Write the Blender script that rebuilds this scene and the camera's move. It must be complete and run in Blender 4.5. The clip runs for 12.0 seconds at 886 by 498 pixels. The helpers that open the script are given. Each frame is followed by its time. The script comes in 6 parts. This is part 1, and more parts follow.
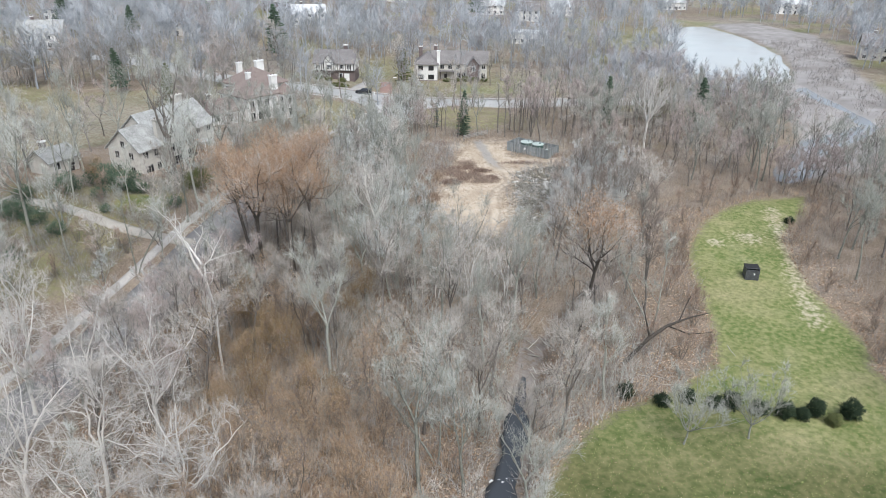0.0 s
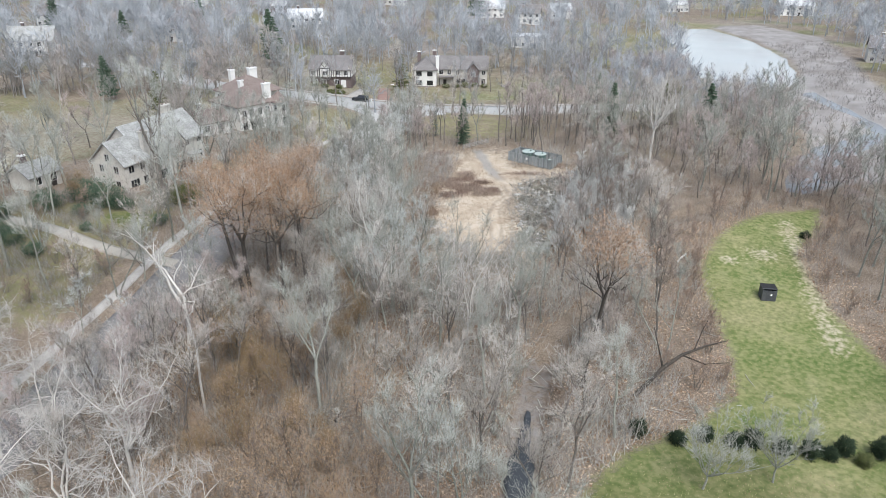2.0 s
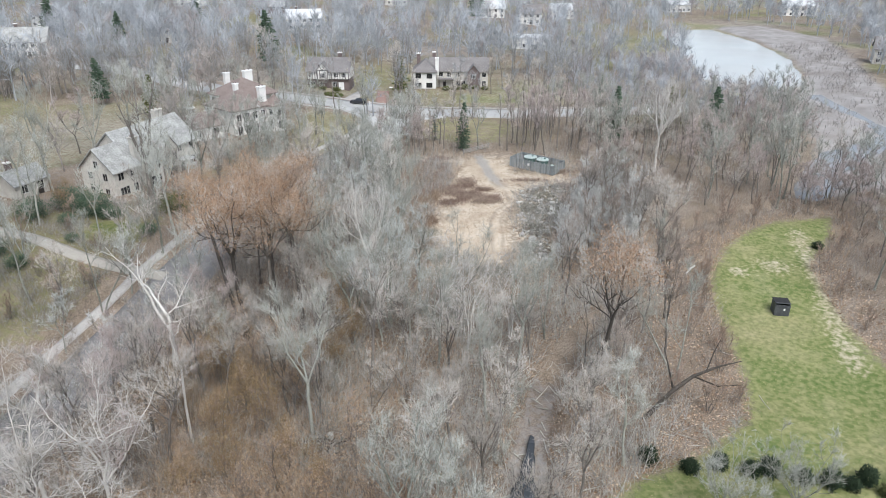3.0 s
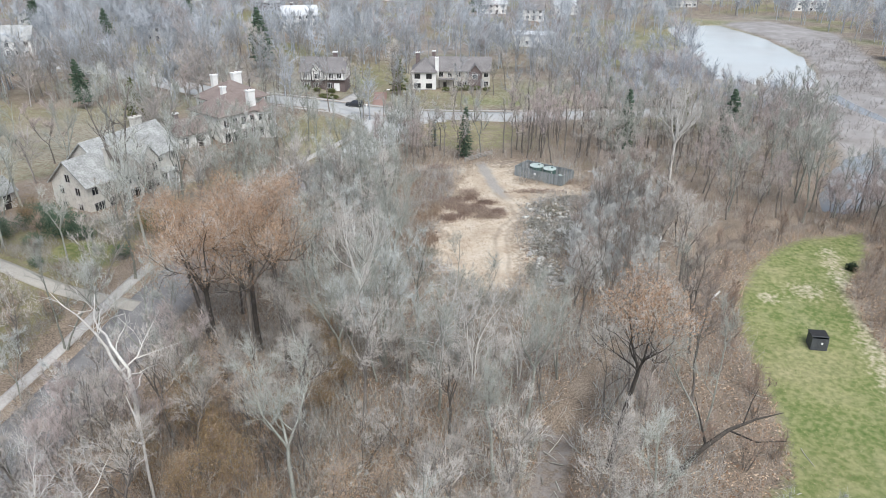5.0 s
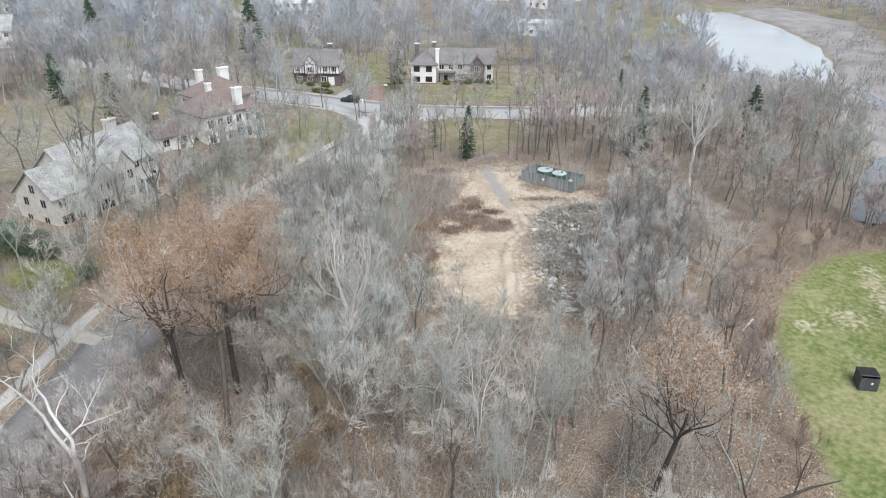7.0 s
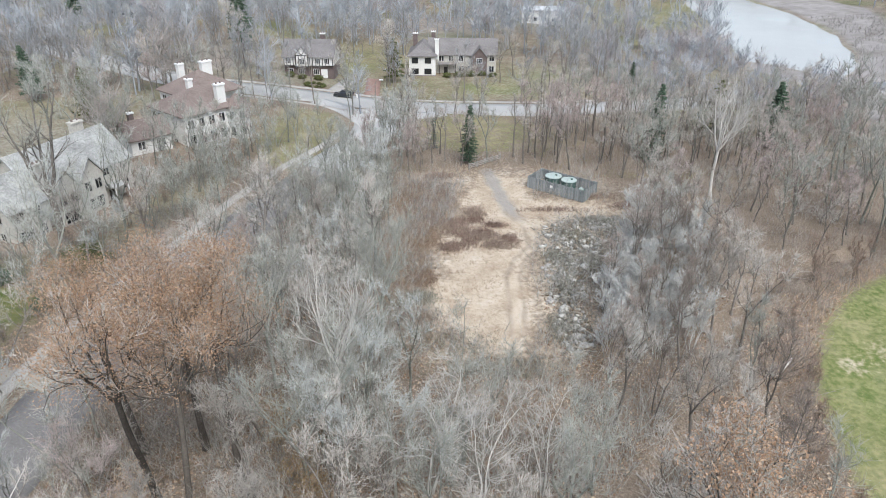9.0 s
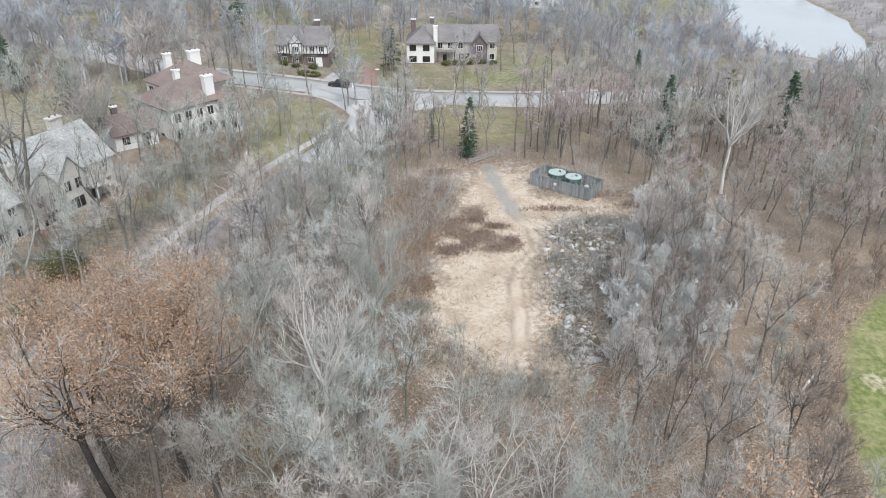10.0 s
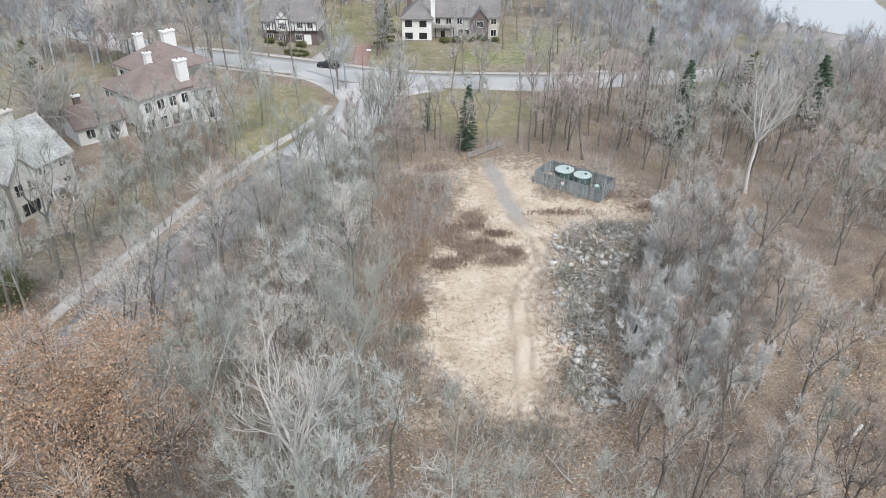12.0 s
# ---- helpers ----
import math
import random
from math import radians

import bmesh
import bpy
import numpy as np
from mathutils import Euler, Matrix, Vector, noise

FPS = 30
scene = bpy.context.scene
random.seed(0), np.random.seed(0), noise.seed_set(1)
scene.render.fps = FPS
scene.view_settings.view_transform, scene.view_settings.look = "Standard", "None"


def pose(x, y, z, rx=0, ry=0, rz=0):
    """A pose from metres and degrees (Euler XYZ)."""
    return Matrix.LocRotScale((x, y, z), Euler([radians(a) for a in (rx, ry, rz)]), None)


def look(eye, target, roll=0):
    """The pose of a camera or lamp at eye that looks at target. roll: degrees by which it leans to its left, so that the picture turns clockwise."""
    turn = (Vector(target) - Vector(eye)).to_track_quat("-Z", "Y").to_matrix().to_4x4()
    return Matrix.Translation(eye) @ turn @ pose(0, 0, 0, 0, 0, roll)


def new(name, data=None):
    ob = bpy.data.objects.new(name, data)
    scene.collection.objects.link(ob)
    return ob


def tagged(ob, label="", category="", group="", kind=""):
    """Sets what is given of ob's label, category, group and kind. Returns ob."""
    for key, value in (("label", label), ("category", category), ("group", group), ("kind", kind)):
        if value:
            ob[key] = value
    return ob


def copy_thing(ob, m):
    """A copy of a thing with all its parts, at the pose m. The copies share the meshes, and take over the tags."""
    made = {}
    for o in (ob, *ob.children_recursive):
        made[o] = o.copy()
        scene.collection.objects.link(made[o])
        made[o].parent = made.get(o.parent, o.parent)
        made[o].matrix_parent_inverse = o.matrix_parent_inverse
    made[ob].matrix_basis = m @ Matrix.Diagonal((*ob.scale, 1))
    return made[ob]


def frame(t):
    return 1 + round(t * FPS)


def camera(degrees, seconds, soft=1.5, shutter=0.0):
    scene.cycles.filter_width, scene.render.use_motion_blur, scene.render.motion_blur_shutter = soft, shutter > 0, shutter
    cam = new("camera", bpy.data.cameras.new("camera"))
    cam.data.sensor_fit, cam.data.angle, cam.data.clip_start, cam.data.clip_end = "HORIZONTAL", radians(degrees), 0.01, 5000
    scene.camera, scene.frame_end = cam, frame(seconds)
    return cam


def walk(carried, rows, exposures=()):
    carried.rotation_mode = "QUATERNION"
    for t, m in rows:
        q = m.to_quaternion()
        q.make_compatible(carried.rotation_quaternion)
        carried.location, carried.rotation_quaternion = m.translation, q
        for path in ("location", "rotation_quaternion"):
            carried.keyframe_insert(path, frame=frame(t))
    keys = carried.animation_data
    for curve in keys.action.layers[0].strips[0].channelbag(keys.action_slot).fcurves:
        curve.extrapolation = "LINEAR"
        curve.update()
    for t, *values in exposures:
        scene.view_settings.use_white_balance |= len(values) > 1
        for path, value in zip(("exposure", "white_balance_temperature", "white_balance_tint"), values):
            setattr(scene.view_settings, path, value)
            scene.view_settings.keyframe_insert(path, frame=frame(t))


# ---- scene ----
cam = camera(65.0, 12.0, soft=0.7)
PATH = [
    (0, (-0.155, -3.303, 44.835), (-0.156, -1.484, 44.003), 0.5),
    (0.5, (-0.032, -2.026, 44.842), (-0.035, -0.206, 44.012), 0.3),
    (1, (0.073, -0.623, 44.855), (0.069, 1.197, 44.026), 0.3),
    (1.5, (0.136, 0.969, 44.872), (0.132, 2.789, 44.043), 0.3),
    (2, (0.178, 2.767, 44.885), (0.174, 4.588, 44.058), 0.2),
    (2.5, (0.217, 4.744, 44.89), (0.212, 6.565, 44.063), 0.2),
    (3, (0.241, 6.929, 44.882), (0.237, 8.75, 44.054), 0.2),
    (5, (0.176, 16.757, 44.764), (0.171, 18.572, 43.922), 0.1),
    (5.5, (0.145, 19.342, 44.75), (0.139, 21.152, 43.9), 0.1),
    (6, (0.113, 21.987, 44.736), (0.107, 23.793, 43.877), 0.1),
    (6.5, (0.095, 24.659, 44.723), (0.089, 26.461, 43.855), 0.1),
    (7, (0.092, 27.349, 44.712), (0.085, 29.146, 43.835), 0.0),
    (9, (0.177, 38.204, 44.656), (0.17, 39.981, 43.739), 0.1),
    (9.5, (0.253, 40.971, 44.65), (0.246, 42.739, 43.715), 0.1),
    (10, (0.375, 43.765, 44.655), (0.368, 45.52, 43.697), 0.0),
    (10.5, (0.536, 46.539, 44.662), (0.528, 48.284, 43.684), -0.0),
    (11, (0.705, 49.273, 44.666), (0.698, 51.006, 43.668), 0.0),
    (11.5, (0.869, 51.989, 44.666), (0.86, 53.711, 43.649), 0.1),
    (12, (1.027, 54.701, 44.662), (1.018, 56.411, 43.625), -0.0),
]
walk(cam, [(t, look(eye, target, roll)) for t, eye, target, roll in PATH], exposures=[(0, 0.8)])

# ---- light ----
SUN_ELEV, SUN_AZ = 55.0, 160.0
world = bpy.data.worlds.new("world")
scene.world = world
world.use_nodes = True
wn, wl = world.node_tree.nodes, world.node_tree.links
sky = wn.new("ShaderNodeTexSky")
sky.sky_type, sky.sun_disc = "NISHITA", False
sky.sun_elevation, sky.sun_rotation = radians(SUN_ELEV), radians(SUN_AZ)
sky.air_density, sky.dust_density, sky.ozone_density = 1.0, 1.5, 1.0
pale = wn.new("ShaderNodeHueSaturation")
pale.inputs["Saturation"].default_value = 0.72
wl.new(sky.outputs[0], pale.inputs["Color"])
wl.new(pale.outputs[0], wn["Background"].inputs[0])
wn["Background"].inputs[1].default_value = 0.135
sun = new("sun", bpy.data.lights.new("sun", "SUN"))
sun.data.energy, sun.data.angle, sun.data.color = 1.8, radians(35), (0.97, 0.99, 1.0)
sun.rotation_euler = (radians(90 - SUN_ELEV), 0, radians(180 - SUN_AZ))

# ---- materials ----


def surface(name, tones, scale=1.0, rough=0.85, bump=0.0, fine=8.0, metal=0.0, island=0.0, obj=0.0, coord="Object", spec=0.3):
    """A material with tones mixed by two scales of noise, and by piece where island or obj is above 0."""
    m = bpy.data.materials.new(name)
    m.use_nodes = True
    n, l = m.node_tree.nodes, m.node_tree.links
    b = n["Principled BSDF"]
    b.inputs["Roughness"].default_value, b.inputs["Metallic"].default_value = rough, metal
    b.inputs["Specular IOR Level"].default_value = spec
    if coord == "World":
        place = n.new("ShaderNodeNewGeometry").outputs["Position"]
    else:
        place = n.new("ShaderNodeTexCoord").outputs[coord]
    big, small = n.new("ShaderNodeTexNoise"), n.new("ShaderNodeTexNoise")
    for t, k, d in ((big, scale, 4), (small, scale * fine, 3)):
        t.inputs["Scale"].default_value, t.inputs["Detail"].default_value = k, d
        l.new(place, t.inputs["Vector"])
    mix = n.new("ShaderNodeMath")
    mix.operation = "MULTIPLY_ADD"
    mix.inputs[1].default_value = 0.55
    l.new(small.outputs[0], mix.inputs[0])
    half = n.new("ShaderNodeMath")
    half.operation = "MULTIPLY"
    half.inputs[1].default_value = 0.45
    l.new(big.outputs[0], half.inputs[0])
    l.new(half.outputs[0], mix.inputs[2])
    out = mix.outputs[0]
    for amount, node, socket in ((island, "ShaderNodeNewGeometry", "Random Per Island"), (obj, "ShaderNodeObjectInfo", "Random")):
        if amount:
            r = n.new("ShaderNodeMath")
            r.operation = "MULTIPLY_ADD"
            r.inputs[1].default_value = amount
            l.new(n.new(node).outputs[socket], r.inputs[0])
            shift = n.new("ShaderNodeMath")
            shift.operation = "SUBTRACT"
            shift.inputs[1].default_value = amount / 2
            l.new(out, shift.inputs[0])
            l.new(shift.outputs[0], r.inputs[2])
            out = r.outputs[0]
    ramp = n.new("ShaderNodeValToRGB")
    for i in range(len(tones) - 2):
        ramp.color_ramp.elements.new(0.5)
    for i, (e, c) in enumerate(zip(ramp.color_ramp.elements, tones)):
        e.position, e.color = 0.3 + 0.4 * i / max(1, len(tones) - 1), (*c, 1)
    l.new(out, ramp.inputs[0])
    l.new(ramp.outputs[0], b.inputs["Base Color"])
    if bump:
        bp = n.new("ShaderNodeBump")
        bp.inputs["Strength"].default_value, bp.inputs["Distance"].default_value = bump, 0.05
        l.new(small.outputs[0], bp.inputs["Height"])
        l.new(bp.outputs[0], b.inputs["Normal"])
    return m


BARK_GREY = surface("bark_grey", [(0.15, 0.152, 0.125), (0.36, 0.36, 0.31)], 0.8, obj=0.35)
TWIG_GREY = surface("twig_grey", [(0.335, 0.338, 0.295), (0.52, 0.523, 0.47)], 0.3, obj=0.55)
BARK_BROWN = surface("bark_brown", [(0.11, 0.096, 0.083), (0.25, 0.222, 0.195)], 0.8, obj=0.35)
TWIG_BROWN = surface("twig_brown", [(0.36, 0.327, 0.287), (0.56, 0.515, 0.46)], 0.3, obj=0.55)
DARK_ROOT = surface("dark_root", [(0.03, 0.026, 0.022), (0.1, 0.085, 0.07)], 0.8, island=0.5)
BARK_DARK = surface("bark_dark", [(0.05, 0.043, 0.036), (0.14, 0.12, 0.1)], 0.8, obj=0.3)
BARK_WHITE = surface("bark_white", [(0.46, 0.43, 0.385), (0.72, 0.69, 0.64)], 0.9)
TWIG_WHITE = surface("twig_white", [(0.37, 0.345, 0.31), (0.57, 0.54, 0.495)], 0.4)
TWIG_RED = surface("twig_red", [(0.225, 0.185, 0.155), (0.39, 0.33, 0.285)], 0.3, obj=0.55)
TWIG_ROSE = surface("twig_rose", [(0.36, 0.3, 0.272), (0.54, 0.46, 0.425)], 0.3)
TWIG_RUST = surface("twig_rust", [(0.25, 0.175, 0.13), (0.42, 0.315, 0.245)], 0.3, obj=0.55)
# Pale blue-grey: the haze of distance is put into the far twigs' colour.
TWIG_FAR_HAZE = surface("twig_far_haze", [(0.28, 0.295, 0.308), (0.46, 0.478, 0.495)], 0.05, island=0.3, coord="World")
LEAF_OAK = surface("leaf_oak", [(0.25, 0.15, 0.092), (0.39, 0.252, 0.158), (0.51, 0.36, 0.245)], 0.5, island=0.35)
LEAF_OCHRE = surface("leaf_ochre", [(0.2, 0.135, 0.07), (0.33, 0.24, 0.135)], 0.5, island=0.4)
LEAF_TAN = surface("leaf_tan", [(0.25, 0.165, 0.1), (0.4, 0.28, 0.18), (0.5, 0.38, 0.265)], 0.5, island=0.4)
# Green muted towards blue, a little haze put into the needle colour.
NEEDLE = surface("needle", [(0.04, 0.075, 0.045), (0.075, 0.12, 0.075), (0.115, 0.165, 0.105)], 0.6, island=0.5)
NEEDLE_OLIVE = surface("needle_olive", [(0.07, 0.085, 0.03), (0.14, 0.15, 0.055)], 0.6, island=0.5)
NEEDLE_BLUE = surface("needle_blue", [(0.07, 0.11, 0.1), (0.14, 0.19, 0.17)], 0.6, island=0.5)
YEW = surface("yew", [(0.012, 0.025, 0.012), (0.035, 0.055, 0.025)], 0.8, island=0.5)
FALLEN = surface("fallen", [(0.2, 0.11, 0.06), (0.38, 0.25, 0.16), (0.55, 0.42, 0.3)], 0.2, island=0.9, coord="World")
STRAW = surface("straw", [(0.3, 0.22, 0.15), (0.47, 0.385, 0.285), (0.6, 0.52, 0.405)], 0.15, island=0.6, coord="World")
GRASS = surface("grass", [(0.09, 0.15, 0.03), (0.2, 0.25, 0.07), (0.34, 0.33, 0.15)], 0.15, island=0.6, coord="World")
STONE = surface("stone", [(0.24, 0.23, 0.205), (0.58, 0.56, 0.51)], 0.6, island=0.5, bump=0.4)
LOG = surface("log", [(0.22, 0.205, 0.17), (0.5, 0.475, 0.415)], 0.9, island=0.6)
ASPHALT = surface("asphalt", [(0.15, 0.143, 0.137), (0.2, 0.192, 0.184), (0.26, 0.25, 0.24)], 0.25, 0.8, fine=20, coord="World")
ASPHALT_PALE = surface("asphalt_pale", [(0.34, 0.335, 0.315), (0.46, 0.455, 0.43)], 0.2, 0.75, fine=20, coord="World")
CONCRETE = surface("concrete", [(0.3, 0.28, 0.25), (0.5, 0.475, 0.44)], 0.4, 0.85, fine=12, coord="World")
ASPHALT_MID = surface("asphalt_mid", [(0.38, 0.376, 0.358), (0.5, 0.495, 0.47)], 0.25, 0.8, fine=15, coord="World")
GRAVEL = surface("gravel", [(0.27, 0.25, 0.215), (0.43, 0.4, 0.345)], 0.5, 0.95, fine=15, coord="World", bump=0.3)
BRICK_PAVE = surface("brick_pave", [(0.24, 0.15, 0.12), (0.34, 0.23, 0.19)], 0.5, 0.9, fine=12, coord="World")
WALL_STONE = surface("wall_stone", [(0.36, 0.335, 0.295), (0.52, 0.49, 0.435), (0.62, 0.59, 0.53)], 0.9, 0.9, 0.3, fine=5)
WALL_WHITE = surface("wall_white", [(0.64, 0.625, 0.585), (0.79, 0.775, 0.735)], 0.5, 0.85, fine=10)
WALL_BRICK = surface("wall_brick", [(0.12, 0.09, 0.085), (0.2, 0.16, 0.15)], 0.8, 0.9, fine=8)
TIMBER = surface("timber", [(0.03, 0.027, 0.025), (0.07, 0.06, 0.055)], 0.8)
ROOF_SLATE = surface("roof_slate", [(0.17, 0.17, 0.16), (0.32, 0.32, 0.3), (0.5, 0.5, 0.475)], 0.55, 0.8, 0.3, fine=7)
ROOF_BROWN = surface("roof_brown", [(0.15, 0.115, 0.1), (0.26, 0.21, 0.185)], 0.4, 0.85, 0.3, fine=8)
ROOF_GREY = surface("roof_grey", [(0.13, 0.118, 0.112), (0.25, 0.235, 0.225)], 0.4, 0.85, 0.3, fine=8)
ROOF_PALE = surface("roof_pale", [(0.48, 0.485, 0.48), (0.66, 0.665, 0.66)], 0.3, 0.7, fine=8)
TRIM_WHITE = surface("trim_white", [(0.7, 0.69, 0.66), (0.85, 0.84, 0.82)], 1.0, 0.6)
TRIM_STONE = surface("trim_stone", [(0.36, 0.34, 0.31), (0.5, 0.48, 0.45)], 1.0, 0.8)
FENCE = surface("fence", [(0.18, 0.2, 0.2), (0.33, 0.35, 0.348)], 0.9, 0.75, obj=0.4)
TANK = surface("tank", [(0.34, 0.42, 0.38), (0.5, 0.56, 0.52)], 0.8, 0.6)
TANK_SIDE = surface("tank_side", [(0.05, 0.1, 0.085), (0.1, 0.16, 0.14)], 0.8, 0.6)
RAIL = surface("rail", [(0.24, 0.23, 0.21), (0.42, 0.4, 0.37)], 1.2, 0.9)
BIN = surface("bin", [(0.05, 0.053, 0.058), (0.11, 0.115, 0.12)], 1.5, 0.6)
PAINT_DARK = surface("paint_dark", [(0.015, 0.017, 0.02), (0.03, 0.033, 0.036)], 1.0, 0.25, spec=0.6)
RUBBER = surface("rubber", [(0.02, 0.02, 0.02), (0.035, 0.035, 0.035)], 2.0, 0.9)
STEEL = surface("steel", [(0.3, 0.3, 0.3), (0.45, 0.45, 0.45)], 2.0, 0.45, metal=0.8)


def glass(name, tone, rough):
    m = bpy.data.materials.new(name)
    m.use_nodes = True
    b = m.node_tree.nodes["Principled BSDF"]
    b.inputs["Base Color"].default_value, b.inputs["Roughness"].default_value = (*tone, 1), rough
    b.inputs["Specular IOR Level"].default_value = 0.6
    return m


PANE = glass("pane", (0.02, 0.022, 0.025), 0.08)


def water_material(name, tone, rough, bump, scale):
    m = glass(name, tone, rough)
    n, l = m.node_tree.nodes, m.node_tree.links
    b = n["Principled BSDF"]
    b.inputs["IOR"].default_value = 1.33
    pos = n.new("ShaderNodeNewGeometry").outputs["Position"]
    wave, patch = n.new("ShaderNodeTexNoise"), n.new("ShaderNodeTexNoise")
    for t, k in ((wave, scale), (patch, 0.02)):
        t.inputs["Scale"].default_value, t.inputs["Detail"].default_value = k, 4
        l.new(pos, t.inputs["Vector"])
    bp = n.new("ShaderNodeBump")
    bp.inputs["Distance"].default_value, bp.inputs["Strength"].default_value = 0.1, bump
    l.new(wave.outputs[0], bp.inputs["Height"])
    l.new(bp.outputs[0], b.inputs["Normal"])
    span = n.new("ShaderNodeMapRange")
    span.inputs[1].default_value, span.inputs[2].default_value = 0.35, 0.65
    span.inputs[3].default_value, span.inputs[4].default_value = rough * 0.4, rough * 2.2
    l.new(patch.outputs[0], span.inputs[0])
    l.new(span.outputs[0], b.inputs["Roughness"])
    return m


WATER = water_material("water", (0.06, 0.066, 0.072), 0.16, 0.06, 1.2)
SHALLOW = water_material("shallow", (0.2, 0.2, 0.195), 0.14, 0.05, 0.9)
# The pale base colour adds sky reflection on top of the real gloss.
POND_SKY_TINT = water_material("pond", (0.42, 0.412, 0.38), 0.12, 0.03, 0.6)

# ---- plan ----


def ease(a, b, v):
    u = np.clip((v - a) / (b - a), 0, 1)
    return u * u * (3 - 2 * u)


MEADOW = [(35, 74), (36, 81.5), (36.9, 89.9), (38, 94.7), (40.6, 99.9), (44.4, 106), (50, 112), (57, 117), (67, 119), (63, 111), (59.6, 106.6), (54.4, 100.3),
          (53, 93), (52.1, 84), (52.7, 76.6), (52.8, 70.8), (51, 66), (52, 60), (52, 55), (55, 44), (60, 20), (10, 20), (7, 38), (9.5, 46), (12, 50.5), (15.6, 54.8),
          (18.6, 57.6), (26.6, 61.8), (33, 67)]
CLEARING = [(4.8, 150), (2.6, 143), (1.4, 132.6), (-1.6, 123.2), (-0.5, 117.4), (-4.2, 111.5), (-0.5, 106), (3.1, 101.3), (6, 98.1), (9.2, 98.5), (11.7, 106.4), (11.5, 111.5),
            (10.9, 119.6), (14.3, 125.7), (16.1, 131.3), (27.7, 134.9), (28.5, 138.5), (14.3, 141), (14.1, 149.7), (9, 152)]
SCRUB = [(-8, 152), (-8, 108), (-3, 97), (16, 95), (18, 106), (24, 122), (31, 137), (28, 150), (12, 156)]
LAWN_HOUSE = [(-36, 189), (-22, 186), (-20, 176), (-21, 160), (-27, 148), (-34, 152), (-37, 166)]
LAWN_JUNCTION = [(-8, 186), (-5, 176), (-8, 168), (4, 160), (14, 162), (20, 182)]
LAWN_NORTH = [(-58, 204), (-26, 203), (-4, 199), (22, 198), (40, 202), (36, 214), (20, 222), (-15, 226), (-45, 222), (-62, 214)]
YARD = [(-47, 76), (-44, 96), (-42, 110), (-46, 128), (-48, 132), (-52, 118), (-60, 112), (-75, 112), (-75, 70)]
SLOPE = [(-31, 152), (-36, 132), (-41, 112), (-46, 110), (-50, 123), (-46, 140), (-40, 153)]
LAWN_WEST = [(-62, 140), (-80, 120), (-110, 130), (-110, 180), (-72, 190), (-60, 185)]
POND_EDGE = [(88, 252), (97, 247), (104, 236), (113, 233), (124, 246), (131, 265), (138, 285), (141, 298), (147, 347), (142, 394), (114, 390), (108, 372), (104, 335), (100, 314), (95, 280)]
FLATS = [(70, 132), (82, 150), (90, 172), (98, 210), (88, 236), (88, 252), (97, 246), (104, 235), (113, 232), (131, 263), (142, 297), (148, 347), (143, 396), (172, 400), (182, 352),
         (163, 290), (148, 252), (138, 215), (124, 180), (112, 155), (100, 138)]
RIVER = [(66, 131), (70, 141), (78, 153), (88, 165), (100, 172), (110, 179), (113, 200), (112, 224), (120, 230), (118, 204), (116, 178), (106, 166), (94, 156), (84, 145), (75, 133)]
CREEK = [(0, 15), (3, 36), (5.1, 45), (6.9, 51.2), (8.2, 58.5), (9.5, 65), (12, 74), (18, 83), (25, 91), (29, 98), (32, 104), (37, 111), (46, 118), (58, 124), (74, 134)]
MAIN_ROAD = [(-190, 262), (-140, 246), (-104, 233), (-80, 214), (-64, 202), (-50, 196.5), (-27, 197), (-8, 193), (18, 190.5), (36, 193.5), (62, 203), (86, 216)]
SIDE_ROAD = [(-14, 191), (-14.3, 176), (-16.5, 164), (-21, 152), (-26.5, 134), (-31, 116.5), (-34.5, 99), (-38.8, 77), (-46, 50), (-56, 20)]
TRACK = [(7.3, 153.1), (8.7, 143.9), (10, 135.9), (12.4, 129.8), (12.8, 124.4), (9.9, 119.6), (8.8, 115.4), (8.7, 109.8), (8.5, 104.1), (8.1, 97)]


def inside(poly, x, y):
    hit = np.zeros(np.shape(x), bool)
    for (ax, ay), (bx, by) in zip(poly, poly[1:] + poly[:1]):
        if ay != by:
            hit ^= ((ay > y) != (by > y)) & (x < (bx - ax) * (y - ay) / (by - ay) + ax)
    return hit


def off_line(line, x, y):
    """Distance to a broken line."""
    best = np.full(np.shape(x), 1e9)
    for (ax, ay), (bx, by) in zip(line, line[1:]):
        dx, dy = bx - ax, by - ay
        u = np.clip(((x - ax) * dx + (y - ay) * dy) / (dx * dx + dy * dy), 0, 1)
        best = np.minimum(best, np.hypot(x - ax - u * dx, y - ay - u * dy))
    return best


def cover(poly, x, y, soft):
    """1 inside a region, 0 outside, with an edge that is soft metres wide."""
    d = off_line(poly + poly[:1], x, y)
    return np.clip(0.5 + np.where(inside(poly, x, y), d, -d) / soft, 0, 1)


def ripple(x, y, k, seed):
    return (np.sin(x * k + 1.7 * np.sin(y * k * 0.7 + seed)) + np.sin(y * k * 1.3 + 1.3 * np.sin(x * k * 0.9 + 2 * seed))) / 2


def land(x, y):
    """The height of the ground before channels are cut."""
    x, y = np.asarray(x, float), np.asarray(y, float)
    z = -2.2 + 3.1 * ease(64, 116, y)
    z = z + 4.0 * ease(9, 60, -x) * ease(44, 100, y)
    z = z - 1.4 * ease(28, 66, x) * ease(88, 143, y)
    z = z - 1.7 * np.exp(-(((x + 52) / 13) ** 2) - ((y - 127) / 15) ** 2)
    return z + 0.12 * ripple(x, y, 0.21, 1.0) * ease(0, 12, np.abs(x + 24))


